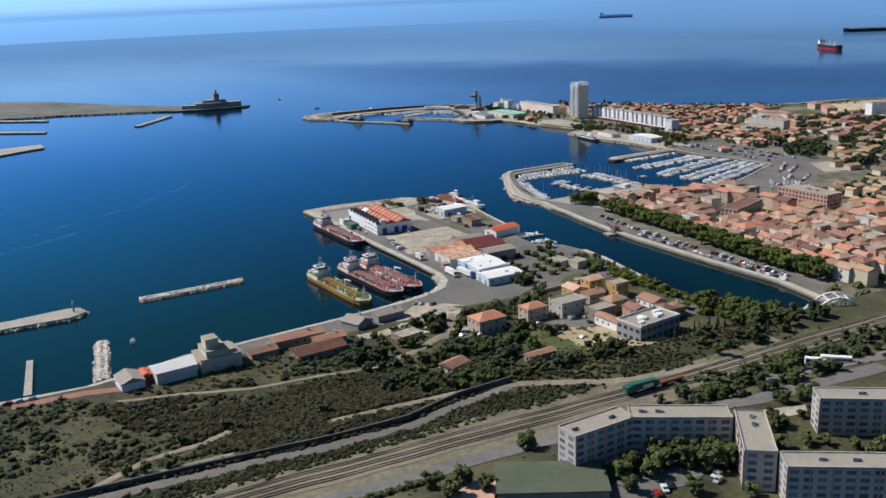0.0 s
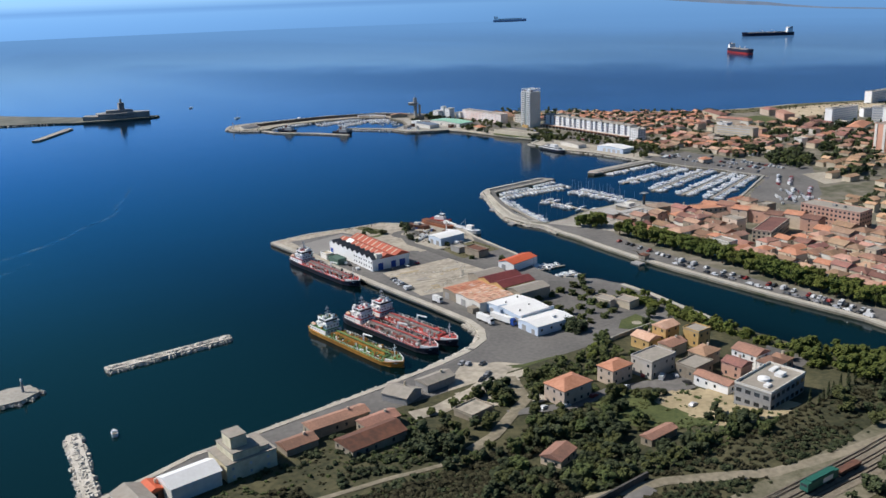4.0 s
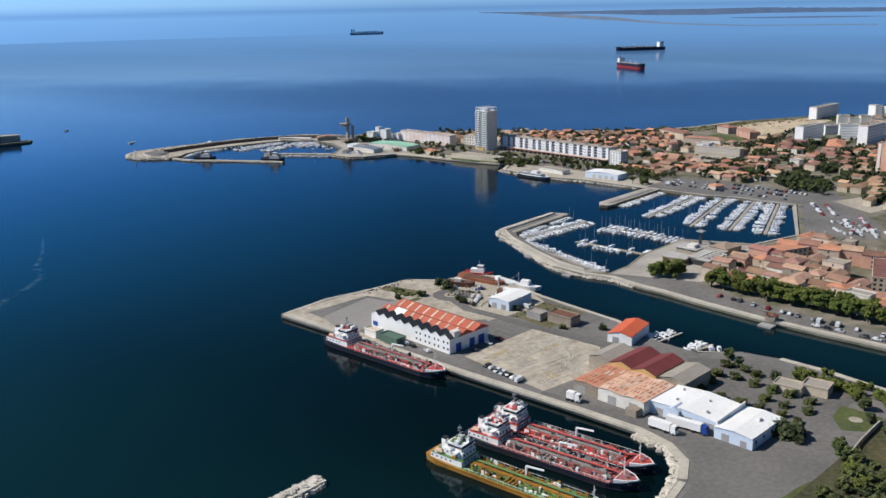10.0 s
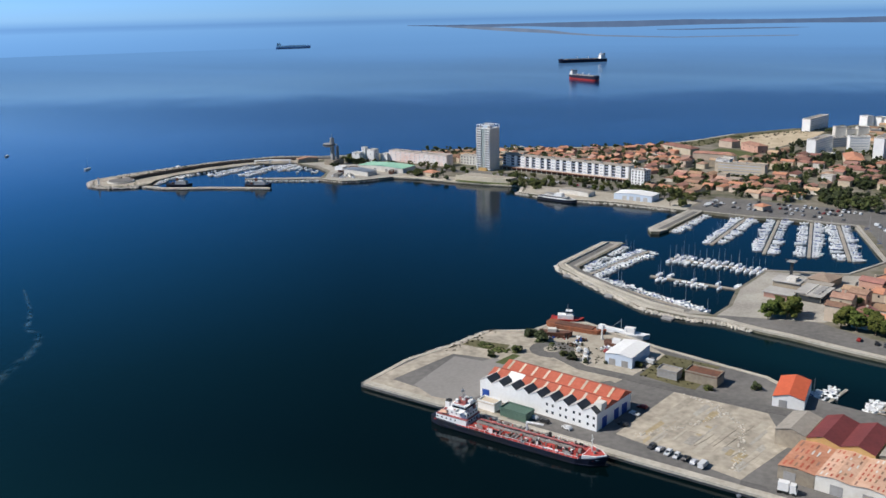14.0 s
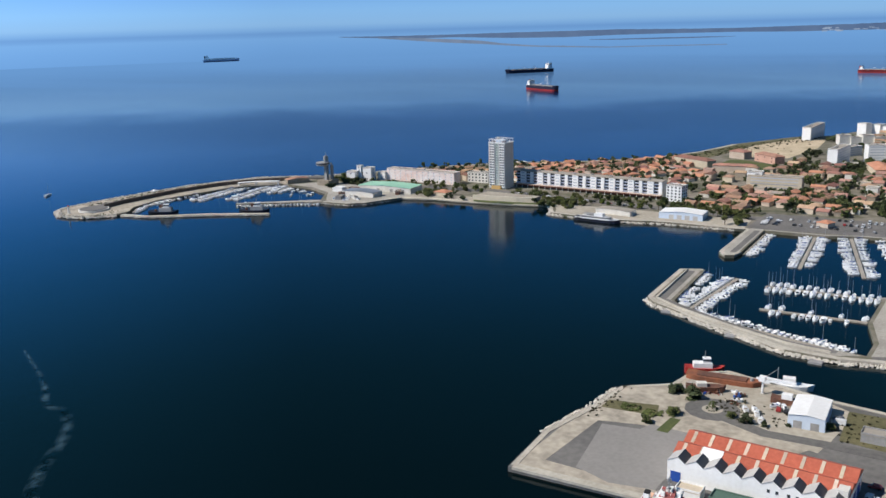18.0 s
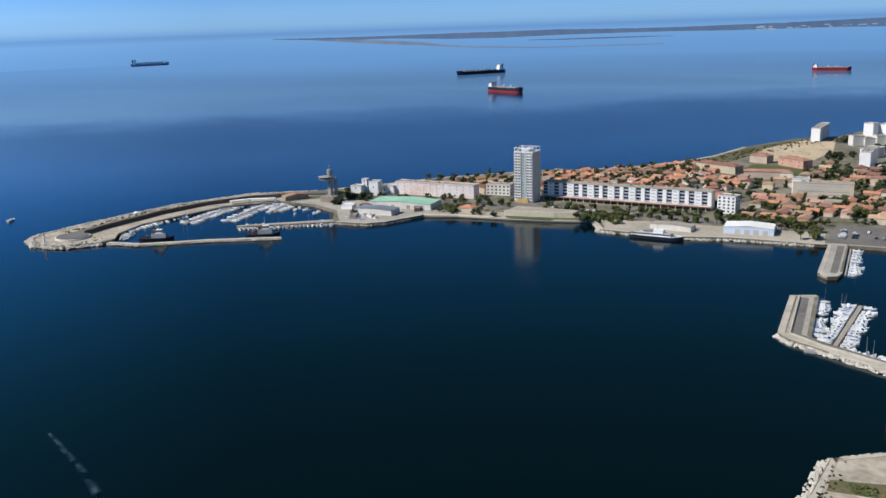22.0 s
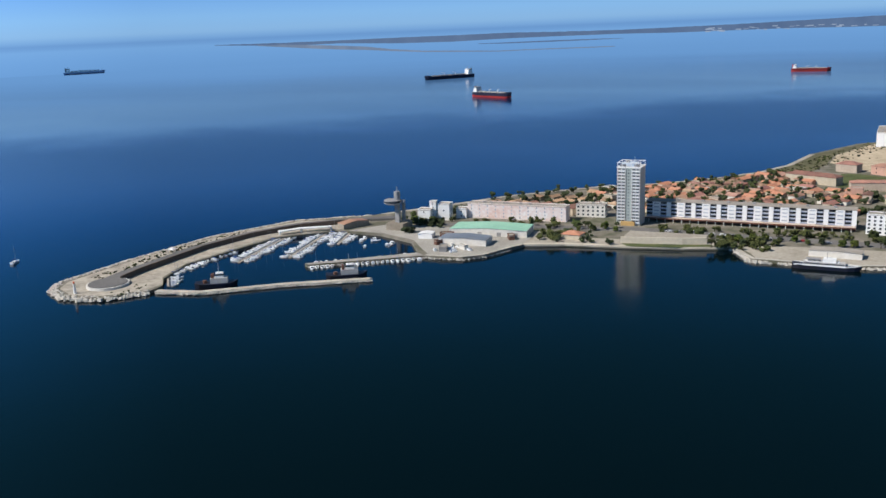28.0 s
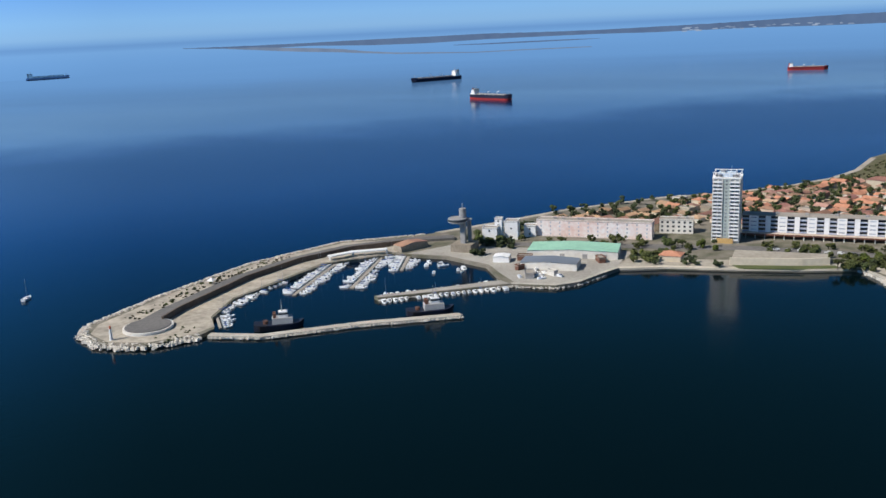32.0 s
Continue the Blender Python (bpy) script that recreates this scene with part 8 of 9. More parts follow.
M["dry_i"], M["leafd_i"], M["leaf_i"] = island(M["dryleaf"], .55), island(M["leafd"], .5), island(M["leaf"], .45)
scrub("scrub_dry", "dense dry brown scrub on the hillside", "dry_i", grow(500, -140, 30, 296, 380, .7, 1.8, 201, .05) + grow(1500, 20, 175, 296, 380, .8, 2.0, 271, -.05) + grow(2400, 48, 160, 300, 348, 1.0, 2.6, 231, -.12, .02) + grow(1100, -140, 300, 276, 300, .7, 1.6, 202, -.3, road=2.6) + grow(900, 40, 170, 278, 300, .8, 1.8, 250, -.6, road=3), 203, 16)
scrub("scrub_green", "scattered green shrubs on the hillside", "leafd_i", grow(1700, -140, 240, 292, 398, .7, 2.4, 204, .0, .025) + grow(700, -140, 60, 276, 290, .8, 1.8, 232, -.4) + grow(420, 60, 250, 272, 288, .7, 1.7, 251, -.2, road=3) + grow(500, 48, 170, 300, 352, .7, 1.9, 252, -.1) + grow(260, -140, 180, 274, 284, .7, 1.5, 205) + grow(200, -140, 330, 225, 246, .5, 1.2, 206) + grow(160, 180, 330, 272, 300, .5, 1.2, 207), 208, 22)
scrub("scrub_bright", "patches of bright green undergrowth", "leaf_i", grow(800, 115, 250, 298, 398, .7, 1.7, 209, -.1) + grow(200, -140, 170, 370, 400, .6, 1.4, 210, .05) + grow(120, 40, 170, 274, 283, .8, 1.5, 211), 212, 22)
for x, y, s in grow(74, 138, 214, 302, 392, .6, 1.05, 221, -.25, road=4, home=9):
    tree("broad", x, y, None, s, rng.choice((0, 1, 3, 3)))
for x, y, s in grow(16, 214, 246, 290, 352, .5, .8, 222, -.2, road=4, home=8) + grow(34, 215, 335, 228, 256, .7, 1.1, 223, -.4, road=4) + grow(18, 270, 345, 274, 296, .7, 1.1, 224, -.5) + grow(22, 212, 262, 205, 236, .6, .9, 225, -.6, road=4, home=10):
    tree("broad", x, y, None, s, rng.choice((0, 1, 3, 3)))
for x, y, s in ((151, 246, 1.35), (38, 301, .8), (30, 301, .75), (24, 303, .7), (117, 231, 1.1), (111, 226, 1.0), (122, 224, .9), (108, 236, .9), (64, 328, .7), (100, 318, .8), (46, 322, .6), (178, 207, 1.3), (185, 204, 1.4), (190, 199, 1.45), (196, 197, 1.35), (187, 212, 1.2), (181, 214, 1.1), (196, 205, 1.25), (168, 211, 1.2), (163, 208, 1.1), (171, 204, 1.1), (203, 176, .9), (215, 168, .9), (176, 190, .9), (190, 180, .8), (160, 200, .9)):
    tree("broad", x, y, None, s, rng.choice((0, 1)))
for i in range(10):
    tree("cypress", 263 + i * 3.4 + rng.uniform(-1, 1), 299.5 + rng.uniform(-1.5, 2), None, rng.uniform(.7, 1))
for x, y in ((158, 212), (156, 208), (300, 282), (304, 284), (310, 280), (330, 250), (334, 246)):
    tree("cypress", x, y, None, rng.uniform(.8, 1.1))
for i in range(34):
    if i % 2 == 0:
        tree("bush", 60 + i * 1.7, 243 + rng.uniform(-.8, .8), None, 1.0, 1)
woods("hillside_thicket", "dense dark green thicket between gardens", grow(64, 128, 236, 300, 396, .55, 1.0, 233, -.1, road=4.5, home=9), "leafd", 234, ground)
woods("garden_thicket", "leafy green thicket in the gardens", grow(60, 140, 240, 300, 396, .5, .95, 235, -.05, road=4.5, home=9) + grow(8, 262, 345, 272, 296, .8, 1.2, 236, -.5), "leaf", 237, ground)
woods("rail_thicket", "green thicket below the railway", grow(58, 205, 345, 226, 256, .6, 1.05, 238, -.4, road=4.5, home=9), "leafd", 239, ground)
woods("street_grove", "green grove along the seafront gardens", [(rng.uniform(*a), rng.uniform(*b), rng.uniform(.5, .9)) for a, b, k in (((655, 664), (810, 935), 34), ((612, 634), (846, 890), 26), ((632, 668), (722, 800), 44), ((604, 634), (985, 1012), 14), ((636, 660), (1004, 1090), 16), ((694, 712), (690, 800), 30), ((626, 640), (1092, 1130), 12)) for _ in range(k) if not 645 < a[0] < 650], "leaf", 240)
TG = random.Random(260)
town_green = []
for poly, k in (([(692, 645), (746, 647), (706, 599), (673, 588), (673, 622)], 70), ([(752, 712), (767, 713), (697, 655), (677, 662)], 44), ([(750, 626), (827, 664), (864, 661), (772, 617)], 60), ([(669, 548), (704, 561), (721, 555), (678, 538)], 40), ([(700, 560), (780, 570), (860, 620), (800, 640), (730, 600)], 60), ([(880, 640), (1000, 650), (1010, 690), (920, 700), (880, 680)], 60), ([(800, 700), (900, 720), (900, 760), (800, 740)], 40)):
    n0 = 0
    while n0 < k:
        x, y = TG.uniform(min(p[0] for p in poly), max(p[0] for p in poly)), TG.uniform(min(p[1] for p in poly), max(p[1] for p in poly))
        if inside(poly, x, y):
            n0 += 1
            if clear(x, y, 2):
                town_green.append((x, y, TG.uniform(.75, 1.2)))
woods("park_grove", "dense dark green grove behind the marina", town_green[::2], "leafd_i", 261)
woods("park_trees", "leafy green trees in parks and gardens", town_green[1::2], "leaf_i", 262)
woods("promenade_grove", "yellow-green palms and trees along the canal walk", [(315 + TG.uniform(-6, 5), 345 + TG.uniform(0, 105), TG.uniform(.45, .72)) for _ in range(85)], "leafy", 263)
woods("garden_grove", "green garden trees below the quay road", grow(34, 206, 290, 376, 400, .45, .8, 264, -.5, road=3.5, home=8) + grow(18, 150, 205, 380, 400, .4, .7, 265, -.4, road=4, home=8), "leaf_i", 266, ground)
woods("canal_end_grove", "bright yellow-green trees at the end of the canal", [(x, y, s * 1.25) for x, y, s in ((TG.uniform(300, 352), TG.uniform(296, 345), TG.uniform(.6, 1.0)) for _ in range(90)) if 8 < (x - 300) * .45 + (345 - y) * .8 < 48 and x < 318 + (345 - y) * .55], "leafy", 272, ground)
villa_green = []
while len(villa_green) < 230:
    x, y = TG.uniform(668, 935), TG.uniform(600, 815)
    if noise.noise(Vector((x * .02, y * .02, 4))) > -.15 and clear(x, y, 2):
        villa_green.append((x, y, TG.uniform(.5, 1.0)))
woods("villa_trees", "dark green garden trees between the villas", villa_green, "leafd_i", 267)
woods("bungalow_trees", "green garden trees between the bungalows", [(TG.uniform(708, 800), TG.uniform(830, 1000), TG.uniform(.4, .75)) for _ in range(70)] + [(TG.uniform(700, 740), TG.uniform(1000, 1060), TG.uniform(.45, .8)) for _ in range(30)], "leafd_i", 268)


def coast_spots(n):
    return [(x, 905 - (x - 850) * .36 + TG.uniform(-26, 6), s) for x, s in ((TG.uniform(850, 1140), TG.uniform(.6, 1.9)) for _ in range(n))]


def spots(n, x0, x1, y0, y1, s0, s1):
    return [(TG.uniform(x0, x1), TG.uniform(y0, y1), TG.uniform(s0, s1)) for _ in range(n)]


scrub("plot_weeds", "patchy weeds and bushes on the grass plot", "leaf_i", [p for p in spots(420, 203, 244, 312, 360, .35, 1.1) if inside([(216, 359), (231, 352), (243, 343), (235, 336), (234, 322), (225, 314), (212, 322), (203, 338), (206, 357)], p[0], p[1]) and noise.noise(Vector((p[0] * .12, p[1] * .12, 3))) > -.05], 281, 18)
scrub("pier_scrub", "low dry bushes on the pier", "dry_i", [(x, 1236 + (y - .5) * 9 - max(0, x - 510) * .21, s) for x, y, s in spots(90, 432, 570, 0, 1, .5, 1.3)], 282, 16)
scrub("pier_green", "low green bushes on the pier", "leaf_i", [(x, 1237 + (y - .5) * 8 - max(0, x - 510) * .21, s) for x, y, s in spots(40, 440, 560, 0, 1, .5, 1.5)] + spots(20, 404, 430, 1190, 1202, .4, 1.0), 283, 16)
scrub("grass_tufts", "small dry tufts and seedlings in the grass", "dry_i", grow(1500, -140, 110, 292, 392, .25, .7, 291, -.6, road=2.5, home=6), 292, 10)
scrub("grass_tufts_green", "small green tufts in the grass", "leaf_i", grow(1100, -140, 130, 292, 392, .25, .75, 293, -.3, road=2.5, home=6), 294, 10)
woods("court_grove", "leafy trees between the slabs of flats", [p for p in spots(46, 214, 268, 160, 206, .6, 1.0) if abs((p[0] - 218) * .53 + (p[1] - 160) * .85) > 9 and abs((p[0] - 261) * .55 + (p[1] - 187) * .83) > 9], "leaf_i", 295, ground)
scrub("coast_scrub", "low scattered scrub on the outer shore", "leaf_i", coast_spots(170), 285, 14)
scrub("coast_dry", "dry brown scrub on the outer shore", "dry_i", coast_spots(120) + spots(30, 940, 1130, 778, 830, .5, 1.2), 286, 14)
woods("tower_grove", "dark green trees beside the signal tower", spots(16, 622, 640, 1088, 1114, .5, .85) + spots(8, 598, 608, 1098, 1110, .45, .7) + spots(10, 660, 690, 1090, 1100, .5, .8) + spots(16, 700, 716, 1020, 1080, .5, .9), "leafd_i", 284)
for i in range(8):
    berth(TG.choice((0, 1, 2)), TG.uniform(560, 584), TG.uniform(1096, 1130), TG.uniform(0, 360), .85)
for x, y, lx, ly, rz in ((560, 1056, 10, 5, 20), (566, 1044, 6, 3, 60), (596, 1070, 5, 9, 10), (574, 1066, 6, 3, -30), (602, 1024, 8, 4, 30)):
    house(x, y, lx, ly, 2.6, rz, TG.choice(("offwhite", "rust", "grey")), "roofgrey", "flat", label="low harbour hut beside the fishing yard", name="harbour_hut", win=False, chim=False)
for i in range(9):
    c = berth(TG.choice((0, 1)), TG.uniform(552, 576), TG.uniform(1036, 1072), TG.uniform(0, 360), .8)
    c.location.z = 2.3
# undergrowth on the town side
r7 = random.Random(77)
g = Geo()
for _ in range(260):
    x, y = r7.uniform(380, 700), r7.uniform(150, 330)
    blob(g, x, y, 3, r7.uniform(1.5, 3.2), 2.6)
    leaf_cloud(g, [(x, y, 3, 3)], 20, .7, r7)
tagged(part("canal_thicket", g, M["leaf"]), "green thicket of trees beyond the bridge", "trees", "", "stuff")


# ---- bridge, train, buses ----
def bridge():
    b = thing("arch_bridge", "white concrete tied-arch road bridge over the canal", "bridge", 360, 294, 2, -30)
    part("deck", Geo().box(-17, -4.5, 1.2, 17, 4.5, 2.0), M["offwhite"], b)
    for sy in (-4.3, 4.3):
        g = Geo()
        pts = [(-14 + 28 * i / 14, sy, 2 + 8.6 * math.sin(math.pi * i / 14)) for i in range(15)]
        for p, q in zip(pts, pts[1:]):
            g.bar(p, q, .42)
        part("arch", g, M["white"], b)
        for x, y, z in pts[1:-1:1]:
            part("hanger", Geo().box(x - .14, y - .14, 2, x + .14, y + .14, z), M["white"], b)
    part("abutment", Geo().box(-20, -5, -4, -15, 5, 1.2), M["concrete"], b)
    part("abutment", Geo().box(15, -5, -4, 20, 5, 1.2), M["concrete"], b)
    g = Geo()
    for x in (-10, -5, 0, 5, 10):
        g.bar((x, -4.3, 2 + 8.6 * math.sin(math.pi * (x + 14) / 28)), (x, 4.3, 2 + 8.6 * math.sin(math.pi * (x + 14) / 28)), .2)
    part("wind_brace", g, M["white"], b)


bridge()
patch("road_bridge_street", "grey street between the houses and the canal", [(290, 300), (296, 345), (308, 352), (312, 300), (306, 290)], "asphalt", 4.6, 2.2)
patch("pavement_promenade", "pale palm promenade along the canal", [(310, 352), (306, 400), (318, 400), (319, 345), (322, 318), (314, 318)], "sand", 2.12)
t = thing("locomotive", "green and white diesel locomotive on the railway", "train", 214, 262.6, ground(214, 262) + .7, 0)
part("body", Geo().box(-8, -1.4, 1.0, 8, 1.4, 3.6).box(-6, -1.2, 3.6, 6, 1.2, 4.0), M["locogreen"], t)
part("white_panel", Geo().box(0, -1.45, 1.4, 5, 1.45, 3.0), M["white"], t)
part("cab_window", Geo().box(-8.05, -1.1, 2.5, 8.05, 1.1, 3.3), M["glass"], t)
part("bogie", Geo().box(-6.5, -1.2, 0, -3, 1.2, 1.0), M["black"], t)
part("bogie", Geo().box(3, -1.2, 0, 6.5, 1.2, 1.0), M["black"], t)
w = thing("freight_wagon", "low flat freight wagon behind the locomotive", "train", 229, 262.4, ground(229, 262) + .7, 0)
part("body", Geo().box(-5.5, -1.3, 1.0, 5.5, 1.3, 2.0), M["rust"], w)
part("bogie", Geo().box(-4.6, -1.2, 0, -2.6, 1.2, 1.0), M["black"], w)
part("bogie", Geo().box(2.6, -1.2, 0, 4.6, 1.2, 1.0), M["black"], w)
for x, y in ((291, 243), (296, 239.5)):
    c = thing("bus", "white coach parked on the street", "bus", x, y, ground(x, y) + .35, -42)
    part("body", Geo().box(-6, -1.25, .4, 6, 1.25, 3.2), M["white"], c)
    part("window_band", Geo().box(-5.6, -1.29, 1.6, 6.04, 1.29, 2.6), M["glass"], c)
    part("wheels", Geo().box(-4.4, -1.28, 0, -3.4, 1.28, .9).box(3.4, -1.28, 0, 4.4, 1.28, .9), M["black"], c)


def lorry(x, y, rz, box_c, cab_c, L=13.6, label="articulated lorry with white box trailer on the quay"):
    c = thing("lorry", label, "truck", x, y, 2.12, rz)
    part("trailer", Geo().box(-L / 2, -1.25, 1.1, L / 2, 1.25, 3.9), M[box_c], c)
    part("cab", Geo().add([(L / 2 + .3, -1.2, .6), (L / 2 + 2.5, -1.2, .6), (L / 2 + 2.5, 1.2, .6), (L / 2 + .3, 1.2, .6), (L / 2 + .3, -1.2, 3.6), (L / 2 + 2.1, -1.2, 3.5), (L / 2 + 2.1, 1.2, 3.5), (L / 2 + .3, 1.2, 3.6)],
         [(0, 3, 2, 1), (4, 5, 6, 7), (0, 1, 5, 4), (1, 2, 6, 5), (2, 3, 7, 6), (3, 0, 4, 7)]), M[cab_c], c)
    part("windscreen", Geo().box(L / 2 + 2.1, -1.0, 2.0, L / 2 + 2.45, 1.0, 3.0), M["glass"], c)
    for k in (-L * .38, -L * .28, L * .3, L / 2 + 1.6):
        part("axle", Geo().box(k - .5, -1.2, 0, k + .5, 1.2, 1.0), M["black"], c)


for x, y, rz in ((252, 355, 60), (228, 360, 20), (242, 364, 40), (250, 347, 80), (246, 357, 30), (235, 331, 10), (197, 362, 0), (212, 362, 10), (189, 366, 20)):
    car(x, y, rz)
car_row((158, 192), (174, 197), 3.2, 70, .3)
car_row((186, 190), (192, 198), 3.2, 20, .3)
lorry(238.2, 456, -82, "white", "blue")
lorry(231.5, 462, -88, "white", "white", 9)
lorry(229.5, 502, -80, "white", "white", 3.4, "white box van on the quay")
# boatyard on the peninsula
b = thing("barge", "long rust-red steel barge on the slip", "boat", 323, 638, 1.6, -82)
part("hull", hull_geo(31, 7, 2.4, -.8, .6, .2, .1, 9), M["rust3"], b)
part("hold", Geo().box(-11, -2.4, 2.4, 9, 2.4, 2.9), M["rust"], b)
part("winch", Geo().cyl(11, 0, 2.4, 3.6, .8, 8), M["grey"], b)
b = thing("tugboat", "white and red tug moored behind the barge", "boat", 333.5, 650, 0, -62)
part("hull", hull_geo(17, 5.2, 2.6, -.8, .9, .3, .1, 9), M["redhull"], b)
part("deckhouse", Geo().box(-5, -1.9, 2.6, 3, 1.9, 4.8), M["white"], b)
part("wheelhouse", Geo().box(-1, -1.5, 4.8, 2.4, 1.5, 6.9), M["white"], b)
part("wheelhouse_window", Geo().box(-1.05, -1.55, 5.7, 2.46, 1.55, 6.5), M["glass"], b)
part("mast", Geo().cyl(0, 0, 6.9, 10, .15, 6), M["grey"], b)
r = random.Random(90)
for nm, lab, cx, cy, sx, sy, mats, k in (("scrap_heap", "heap of red and blue scrap and boat gear", 310, 639, 5, 4.5, ("redhull", "rust", "blue", "grey", "white", "rust"), 60), ("rubble_heap", "low brown heap of rubble and dry weeds", 303, 627, 3, 3.5, ("rust", "stone", "dryleaf"), 40), ("net_heap", "pile of nets and crates by the slip", 311, 628, 2.5, 3, ("black", "bluecover", "rust"), 22)):
    h = thing(nm, lab, "heap", cx, cy, 2.05, 0, "", "stuff")
    for m in sorted(set(mats)):
        g = Geo()
        for _ in range(k * mats.count(m) // len(mats)):
            x, y, q = r.gauss(0, sx * .5), r.gauss(0, sy * .5), r.uniform(.25, .9)
            a = r.uniform(0, 3.1)
            c, t = math.cos(a) * q, math.sin(a) * q
            z1 = r.uniform(.4, 1.5)
            g.prism([(x - c, y - t), (x + t * .6, y - c * .6), (x + c, y + t), (x - t * .6, y + c * .6)], -.1, z1)
        part("pieces", g, M[m], h)
patch("pavement_slip", "pale concrete slab beside the slip", [(306, 652), (317, 650), (318, 646), (307, 648)], "concrete", 2.3, .3)
patch("grass_lawn", "small green lawn beside the apron", [(264, 644.5), (277.5, 644), (277.5, 640), (264, 640)], "grass", 2.09)
for x, y, q in ((281, 643.5, 1.5), (299.5, 644, 1.7), (301, 651, 1.2), (303, 650, 1.0), (288, 612, .6), (293, 604, .6)):
    tree("bush", x, y, 2.0, q)
scrub("hedge_strip", "rough hedge of dry bushes beside the quay road", "leaf_i", [(277 + r.uniform(-2.5, 3.5), 656 + r.uniform(-8, 8), r.uniform(.5, 1.2)) for _ in range(60)], 91, 18)
scrub("yard_weeds", "dry weeds along the yard edges", "dry_i", [(r.choice((r.uniform(296, 306), r.uniform(284, 300))), r.uniform(604, 634), r.uniform(.3, .8)) for _ in range(60)] + [(r.uniform(289, 318), r.uniform(562, 587), r.uniform(.3, .9)) for _ in range(70)] + [(r.uniform(262, 300), r.uniform(668, 673), r.uniform(.3, .8)) for _ in range(40)], 92, 14)
for x, y, rz in ((298.6, 622, 30), (296.8, 617, 20), (299.5, 618.5, 40), (291.5, 614, 10)):
    c = berth(0, x, y, rz, .85)
    c.location.z = 2.4
for x, y, rz in ((305, 611, 10), (305, 608, 5), (304, 589, 90), (308, 590, 85), (298, 590, 80)):
    car(x, y, rz)
b = thing("workboat", "old rust-brown workboat on land", "boat", 309, 641, 2.1, -60)
part("hull", hull_geo(16, 4.5, 2.4, 0, .6, .3, .1, 8), M["rust"], b)
part("wheelhouse", Geo().box(-4, -1.5, 2.4, 0, 1.5, 4.0), M["offwhite"], b)
b = thing("workboat", "old white workboat on land beside the shed", "boat", 313, 609, 2.1, -85)
part("hull", hull_geo(14, 4, 2.2, 0, .6, .3, .1, 8), M["rust"], b)
part("wheelhouse", Geo().box(-3, -1.3, 2.2, 1, 1.3, 4.2), M["white"], b)
b = thing("fishing_boat", "white trawler moored behind the boat shed", "boat", 333.5, 616, 0, -77)
part("hull", hull_geo(23, 5.6, 2.2, -.6, .8, .3, .1, 8), M["gel"], b)
part("wheelhouse", Geo().box(-1, -1.6, 2.2, 4, 1.6, 5), M["white"], b)
part("mast", Geo().cyl(-3, 0, 2.2, 9, .15, 6).bar((-3, 0, 8), (-8, 0, 4), .1), M["grey"], b)
b = thing("jib_crane", "white jib crane on the boatyard slip", "crane", 318, 621, 2.05, 0)
part("column", Geo().cyl(0, 0, 0, 6.0, .5, 10, .4), M["white"], b)
part("cabin", Geo().box(-1.3, -1.1, 5.6, 1.3, 1.4, 7.6), M["white"], b)
part("jib", Geo().box(-.35, -13, 6.6, .35, -1.1, 7.3).bar((0, -1.1, 7.6), (0, -12, 7.4), .12), M["white"], b)
part("base", Geo().box(-1, -1, -.2, 1, 1, .3), M["concrete"], b)
for i in range(5):
    x, y = rng.uniform(304, 318), rng.uniform(606, 630)
    c = berth(rng.choice((0, 1)), x, y, rng.uniform(0, 360), .75)
    c.location.z = 2.4
structure("road_roundabout", Geo().strip([(293 + 7.4 * math.cos(i * .5236), 633 + 7.4 * math.sin(i * .5236)) for i in range(12)], 6.6, 1.9, 2.11, True), M["asphalt"], "grey asphalt roundabout")
structure("road_shed", Geo().strip([(288, 627), (282, 610), (284, 590), (285, 570), (288, 540), (290, 520)], 6, 1.9, 2.1), M["asphalt"], "grey asphalt road behind the warehouse")
structure("kerb_island", Geo().cyl(293, 633, 1.9, 2.2, 4.0, 20), M["sand"], "round planted traffic island")
scrub("island_plants", "low plants on the traffic island", "leafd_i", [(293 + 2.2 * math.cos(k * .7), 633 + 2.2 * math.sin(k * .7), .7) for k in range(9)], 93, 16)
tree("palm", 293, 633, 2.1, 1.0, 0)
for y in range(1008, 1066, 12):
    house(692 + (y % 5), y, 13, 11, 5.2, -28, "cream", "tile", "gable", label="small cream house behind the pale flats", name="bungalow", win=False)
for x, y, lx, ly, rz, wall, lab in ((870, 846, 12, 46, -25, "cream", "long cream barrack with terracotta roof"), (843, 797, 9, 40, 12, "cream", "long terrace with terracotta roof"), (938, 820, 13, 19, -20, "cream", "cream hall with terracotta roof")):
    house(x, y, lx, ly, 7, rz, wall, "tile", "hip", label=lab, name="hall", win=False)
house(921, 785, 12, 32, 7.5, -36, "pink", "tile", "hip", label="long pinkish school beside the sports field", name="school", win=True, floors=2)
house(898, 676, 44, 17, 6, 20, "cream", "tile_o2", "hip", label="wide low hall with bright orange tiled roof", name="hall", win=False)
house(616, 984, 10, 13, 3.4, -4, "cream", "tile_o2", "hip", label="low cream beach house with orange roof", name="house", win=False)
woods("beach_grove", "dark pines and shrubs beside the beach house", [(603, 991, .55), (608, 993, .7), (606, 975, .7), (610, 971, .8), (606, 968, .6), (604, 955, .75), (607, 957, .6), (623, 975, .7), (624, 992, .8), (619, 997, .7), (612, 999, .7)], "leafd_i", 296)
house(641, 668, 9, 9, 3.2, -20, "cream", "tile_o2", "hip", label="small kiosk with orange hipped roof", name="kiosk", win=False)
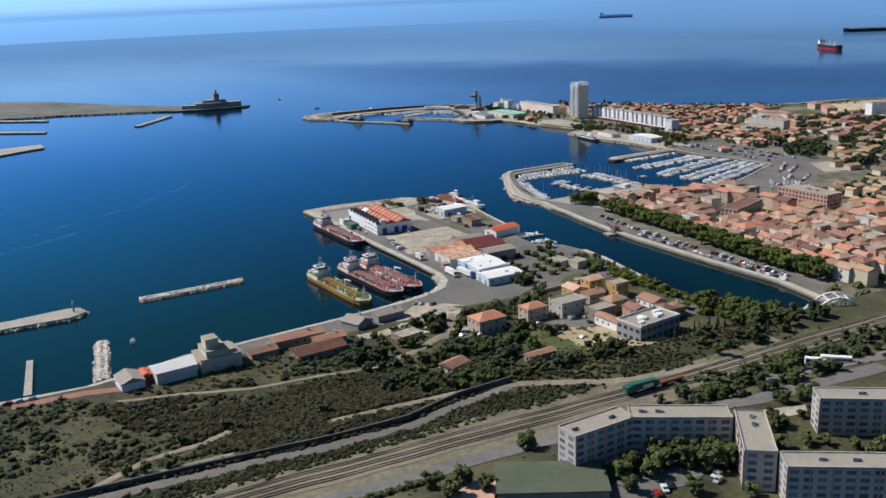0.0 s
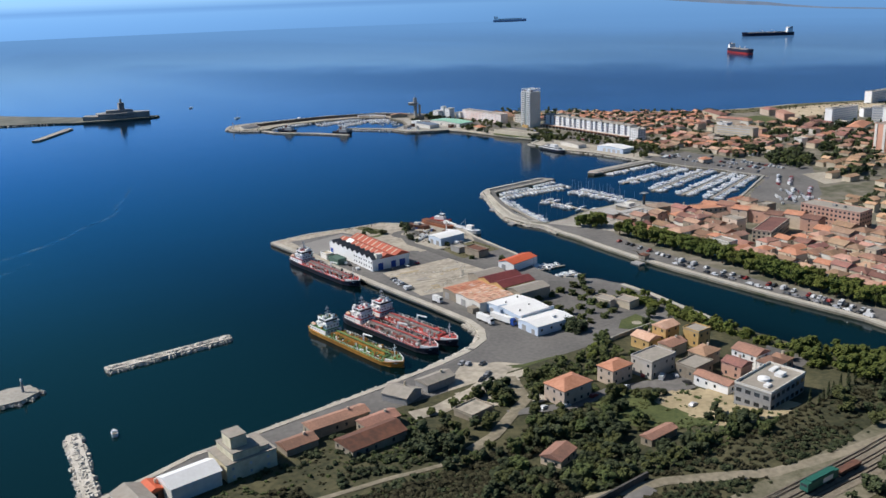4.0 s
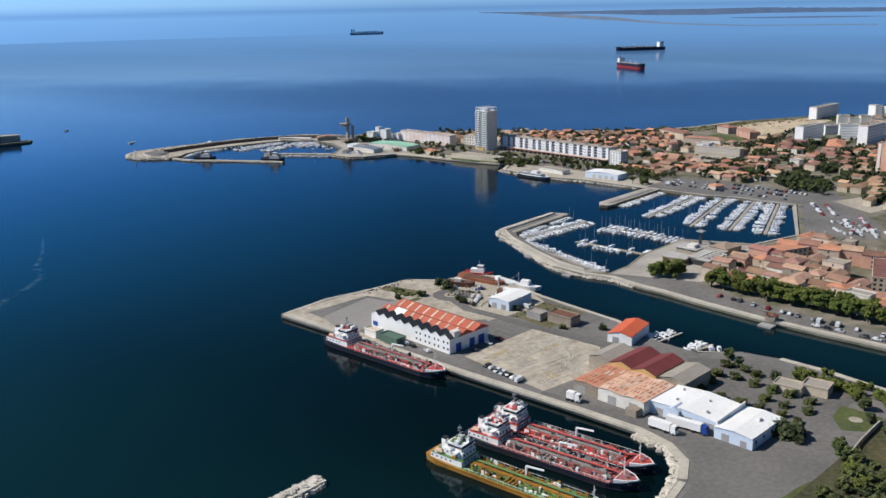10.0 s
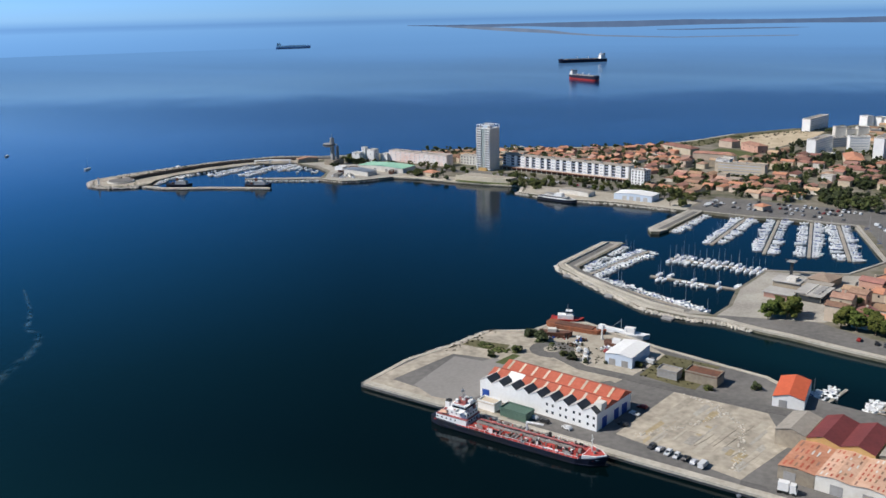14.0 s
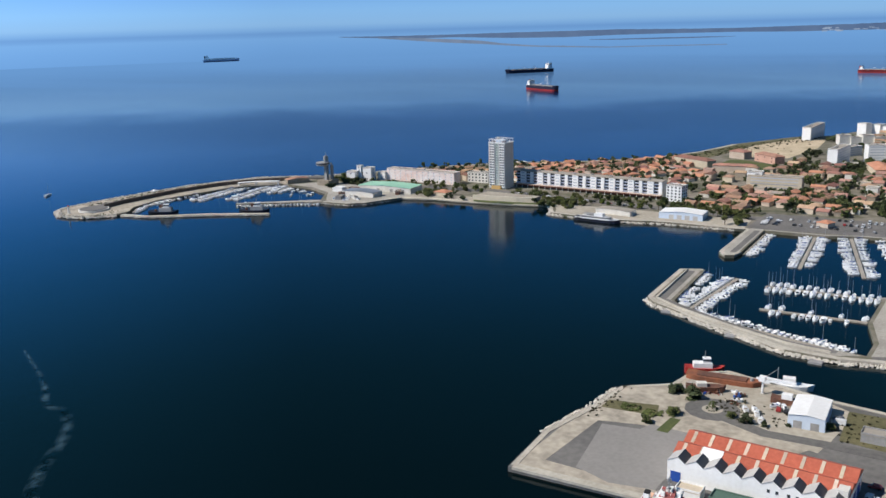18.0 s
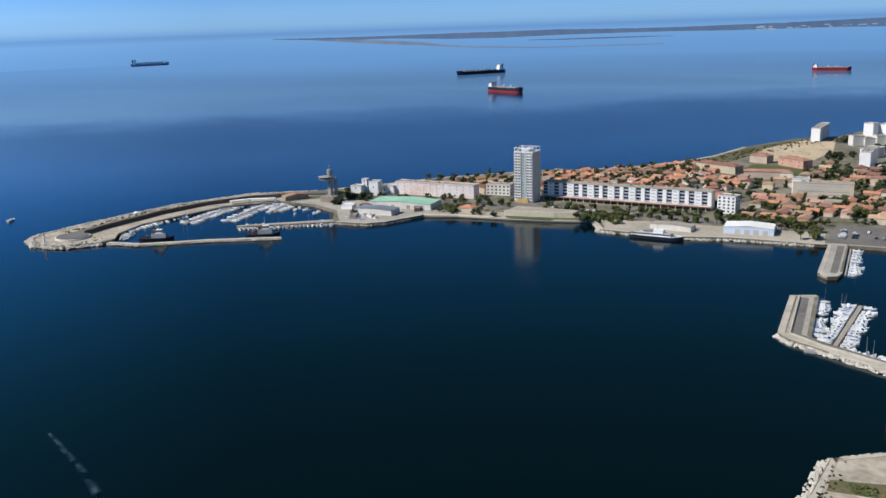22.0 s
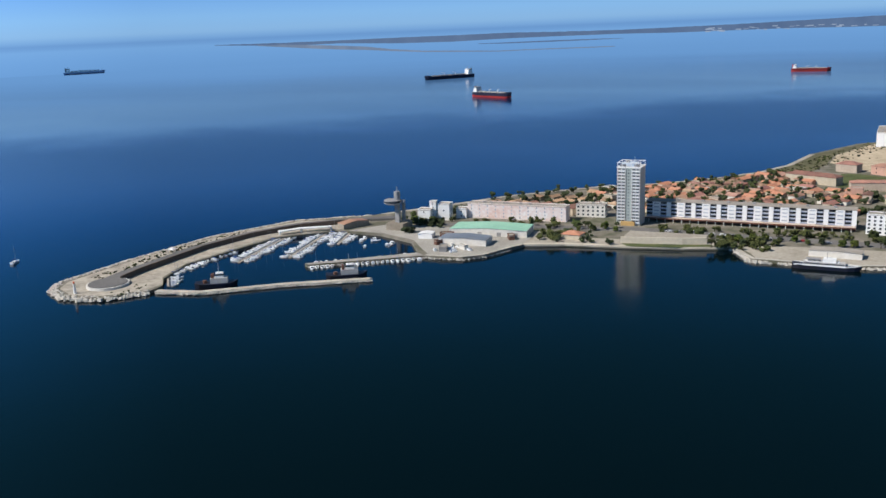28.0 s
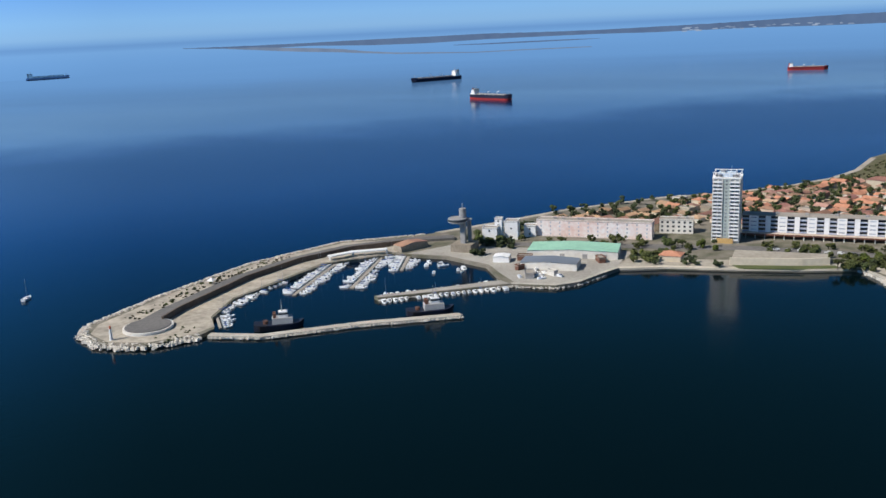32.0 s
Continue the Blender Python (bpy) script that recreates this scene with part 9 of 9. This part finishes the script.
for x, y, lx, ly, h, c, rf, lab in ((300, 561, 8, 14, 4, "stone", "rust", "small brick store with rusty roof"), (296, 575, 6, 9, 3, "grey", "roofgrey", "small grey quay store"), (223.5, 617, 5, 8, 3, "white", "cream", "white tent-roofed quay office"), (224, 604, 6, 12, 2.8, "lgreen", "lgreen", "low green quay container office")):
    house(x, y, lx, ly, h, 2, c, rf, "flat", label=lab, name="quay_office", win=False, chim=False)
# pontoon platforms and landing stages
for x, y, lx, ly in ((369, 612, 4, 6), (385, 655, 4, 5), (405, 695, 4, 5), (366.5, 487, 5, 7)):
    structure("landing_stage", Geo().box(x - lx / 2, y - ly / 2, -1, x + lx / 2, y + ly / 2, .9), M["grey"], "small dark mooring platform")
b = thing("fish_net_lift", "dark wooden lift-net hut at the canal edge", "hut", 371.5, 487, 2.2, 0)
part("wall", Geo().box(-2, -2.5, 0, 2, 2.5, 2.6), M["stone"], b)
part("roof", Geo().roof(4, 5, 2.6, 1, "hip"), M["rust"], b)
part("net_frame", Geo().bar((-2, 0, 2), (-7, 0, 6), .15).bar((-7, -3, 6), (-7, 3, 6), .12), M["bark"], b)
# pier tents, cars and beacon
for i in range(1):
    x, y = 500 + i * 40 + rng.uniform(-3, 3), 1235 + rng.uniform(-2, 1)
    c = thing("stall_tent", "white market tent on the pier", "tent", x, y, 2.1, rng.uniform(0, 40))
    part("canopy", Geo().roof(4, 4, 2.3, 1.4, "hip", .2, .2), M["white"], c)
    for sx in (-1.8, 1.8):
        for sy in (-1.8, 1.8):
            part("pole", Geo().box(sx - .06, sy - .06, 0, sx + .06, sy + .06, 2.3), M["metal"], c)
b = thing("beacon", "small white light beacon on the pier head", "lighthouse", 402, 1222, 2.0)
part("tower", Geo().cyl(0, 0, 0, 6, .9, 10, .6), M["white"], b)
part("lantern", Geo().cyl(0, 0, 6, 7.4, .5, 8), M["tile_red"], b)
b = thing("beacon", "small grey light beacon on the mole end", "lighthouse", 26, 520, 1.8)
part("tower", Geo().cyl(0, 0, 0, 5, .6, 8, .4), M["grey"], b)
part("lantern", Geo().cyl(0, 0, 5, 6.2, .4, 8), M["white"], b)
patch("grass_lawn", "green lawn strip between the wall and the beach", [(604, 944), (611, 949), (618, 911), (623, 893), (617, 890), (610, 912)], "grass", 2.09)
structure("pavement_terrace", Geo().prism([(613, 949), (619, 911), (624, 897), (635, 897), (634, 949)], 1.5, 5.6), M["sand"], "pale raised terrace behind the beach wall")
structure("wall_beach", Geo().strip([(612, 950), (618.5, 911), (624, 896)], 1.2, 1.5, 6.2), M["sandlight"], "pale retaining wall above the beach")
structure("canopy_port", Geo().strip([(592, 1163), (580, 1182), (566, 1192)], 5, 4.6, 5.2), M["white"], "white curved canopy on the pier")
structure("canopy_post", Geo().box(590, 1162, 1.5, 591, 1163, 4.6).box(579, 1181, 1.5, 580, 1182, 4.6).box(566, 1191, 1.5, 567, 1192, 4.6), M["white"], "white posts of the canopy")
FG = random.Random(77)
for n, (x0, x1, y0, y1) in enumerate(((885, 915, 695, 712), (965, 1000, 738, 764), (1010, 1075, 700, 726), (985, 1060, 668, 700), (1105, 1150, 742, 770), (868, 884, 640, 660))):
    woods("flats_grove", "dark trees between the white flats", [(FG.uniform(x0, x1), FG.uniform(y0, y1), FG.uniform(.8, 1.25)) for k in range(12)], "leafd_i", 700 + n)
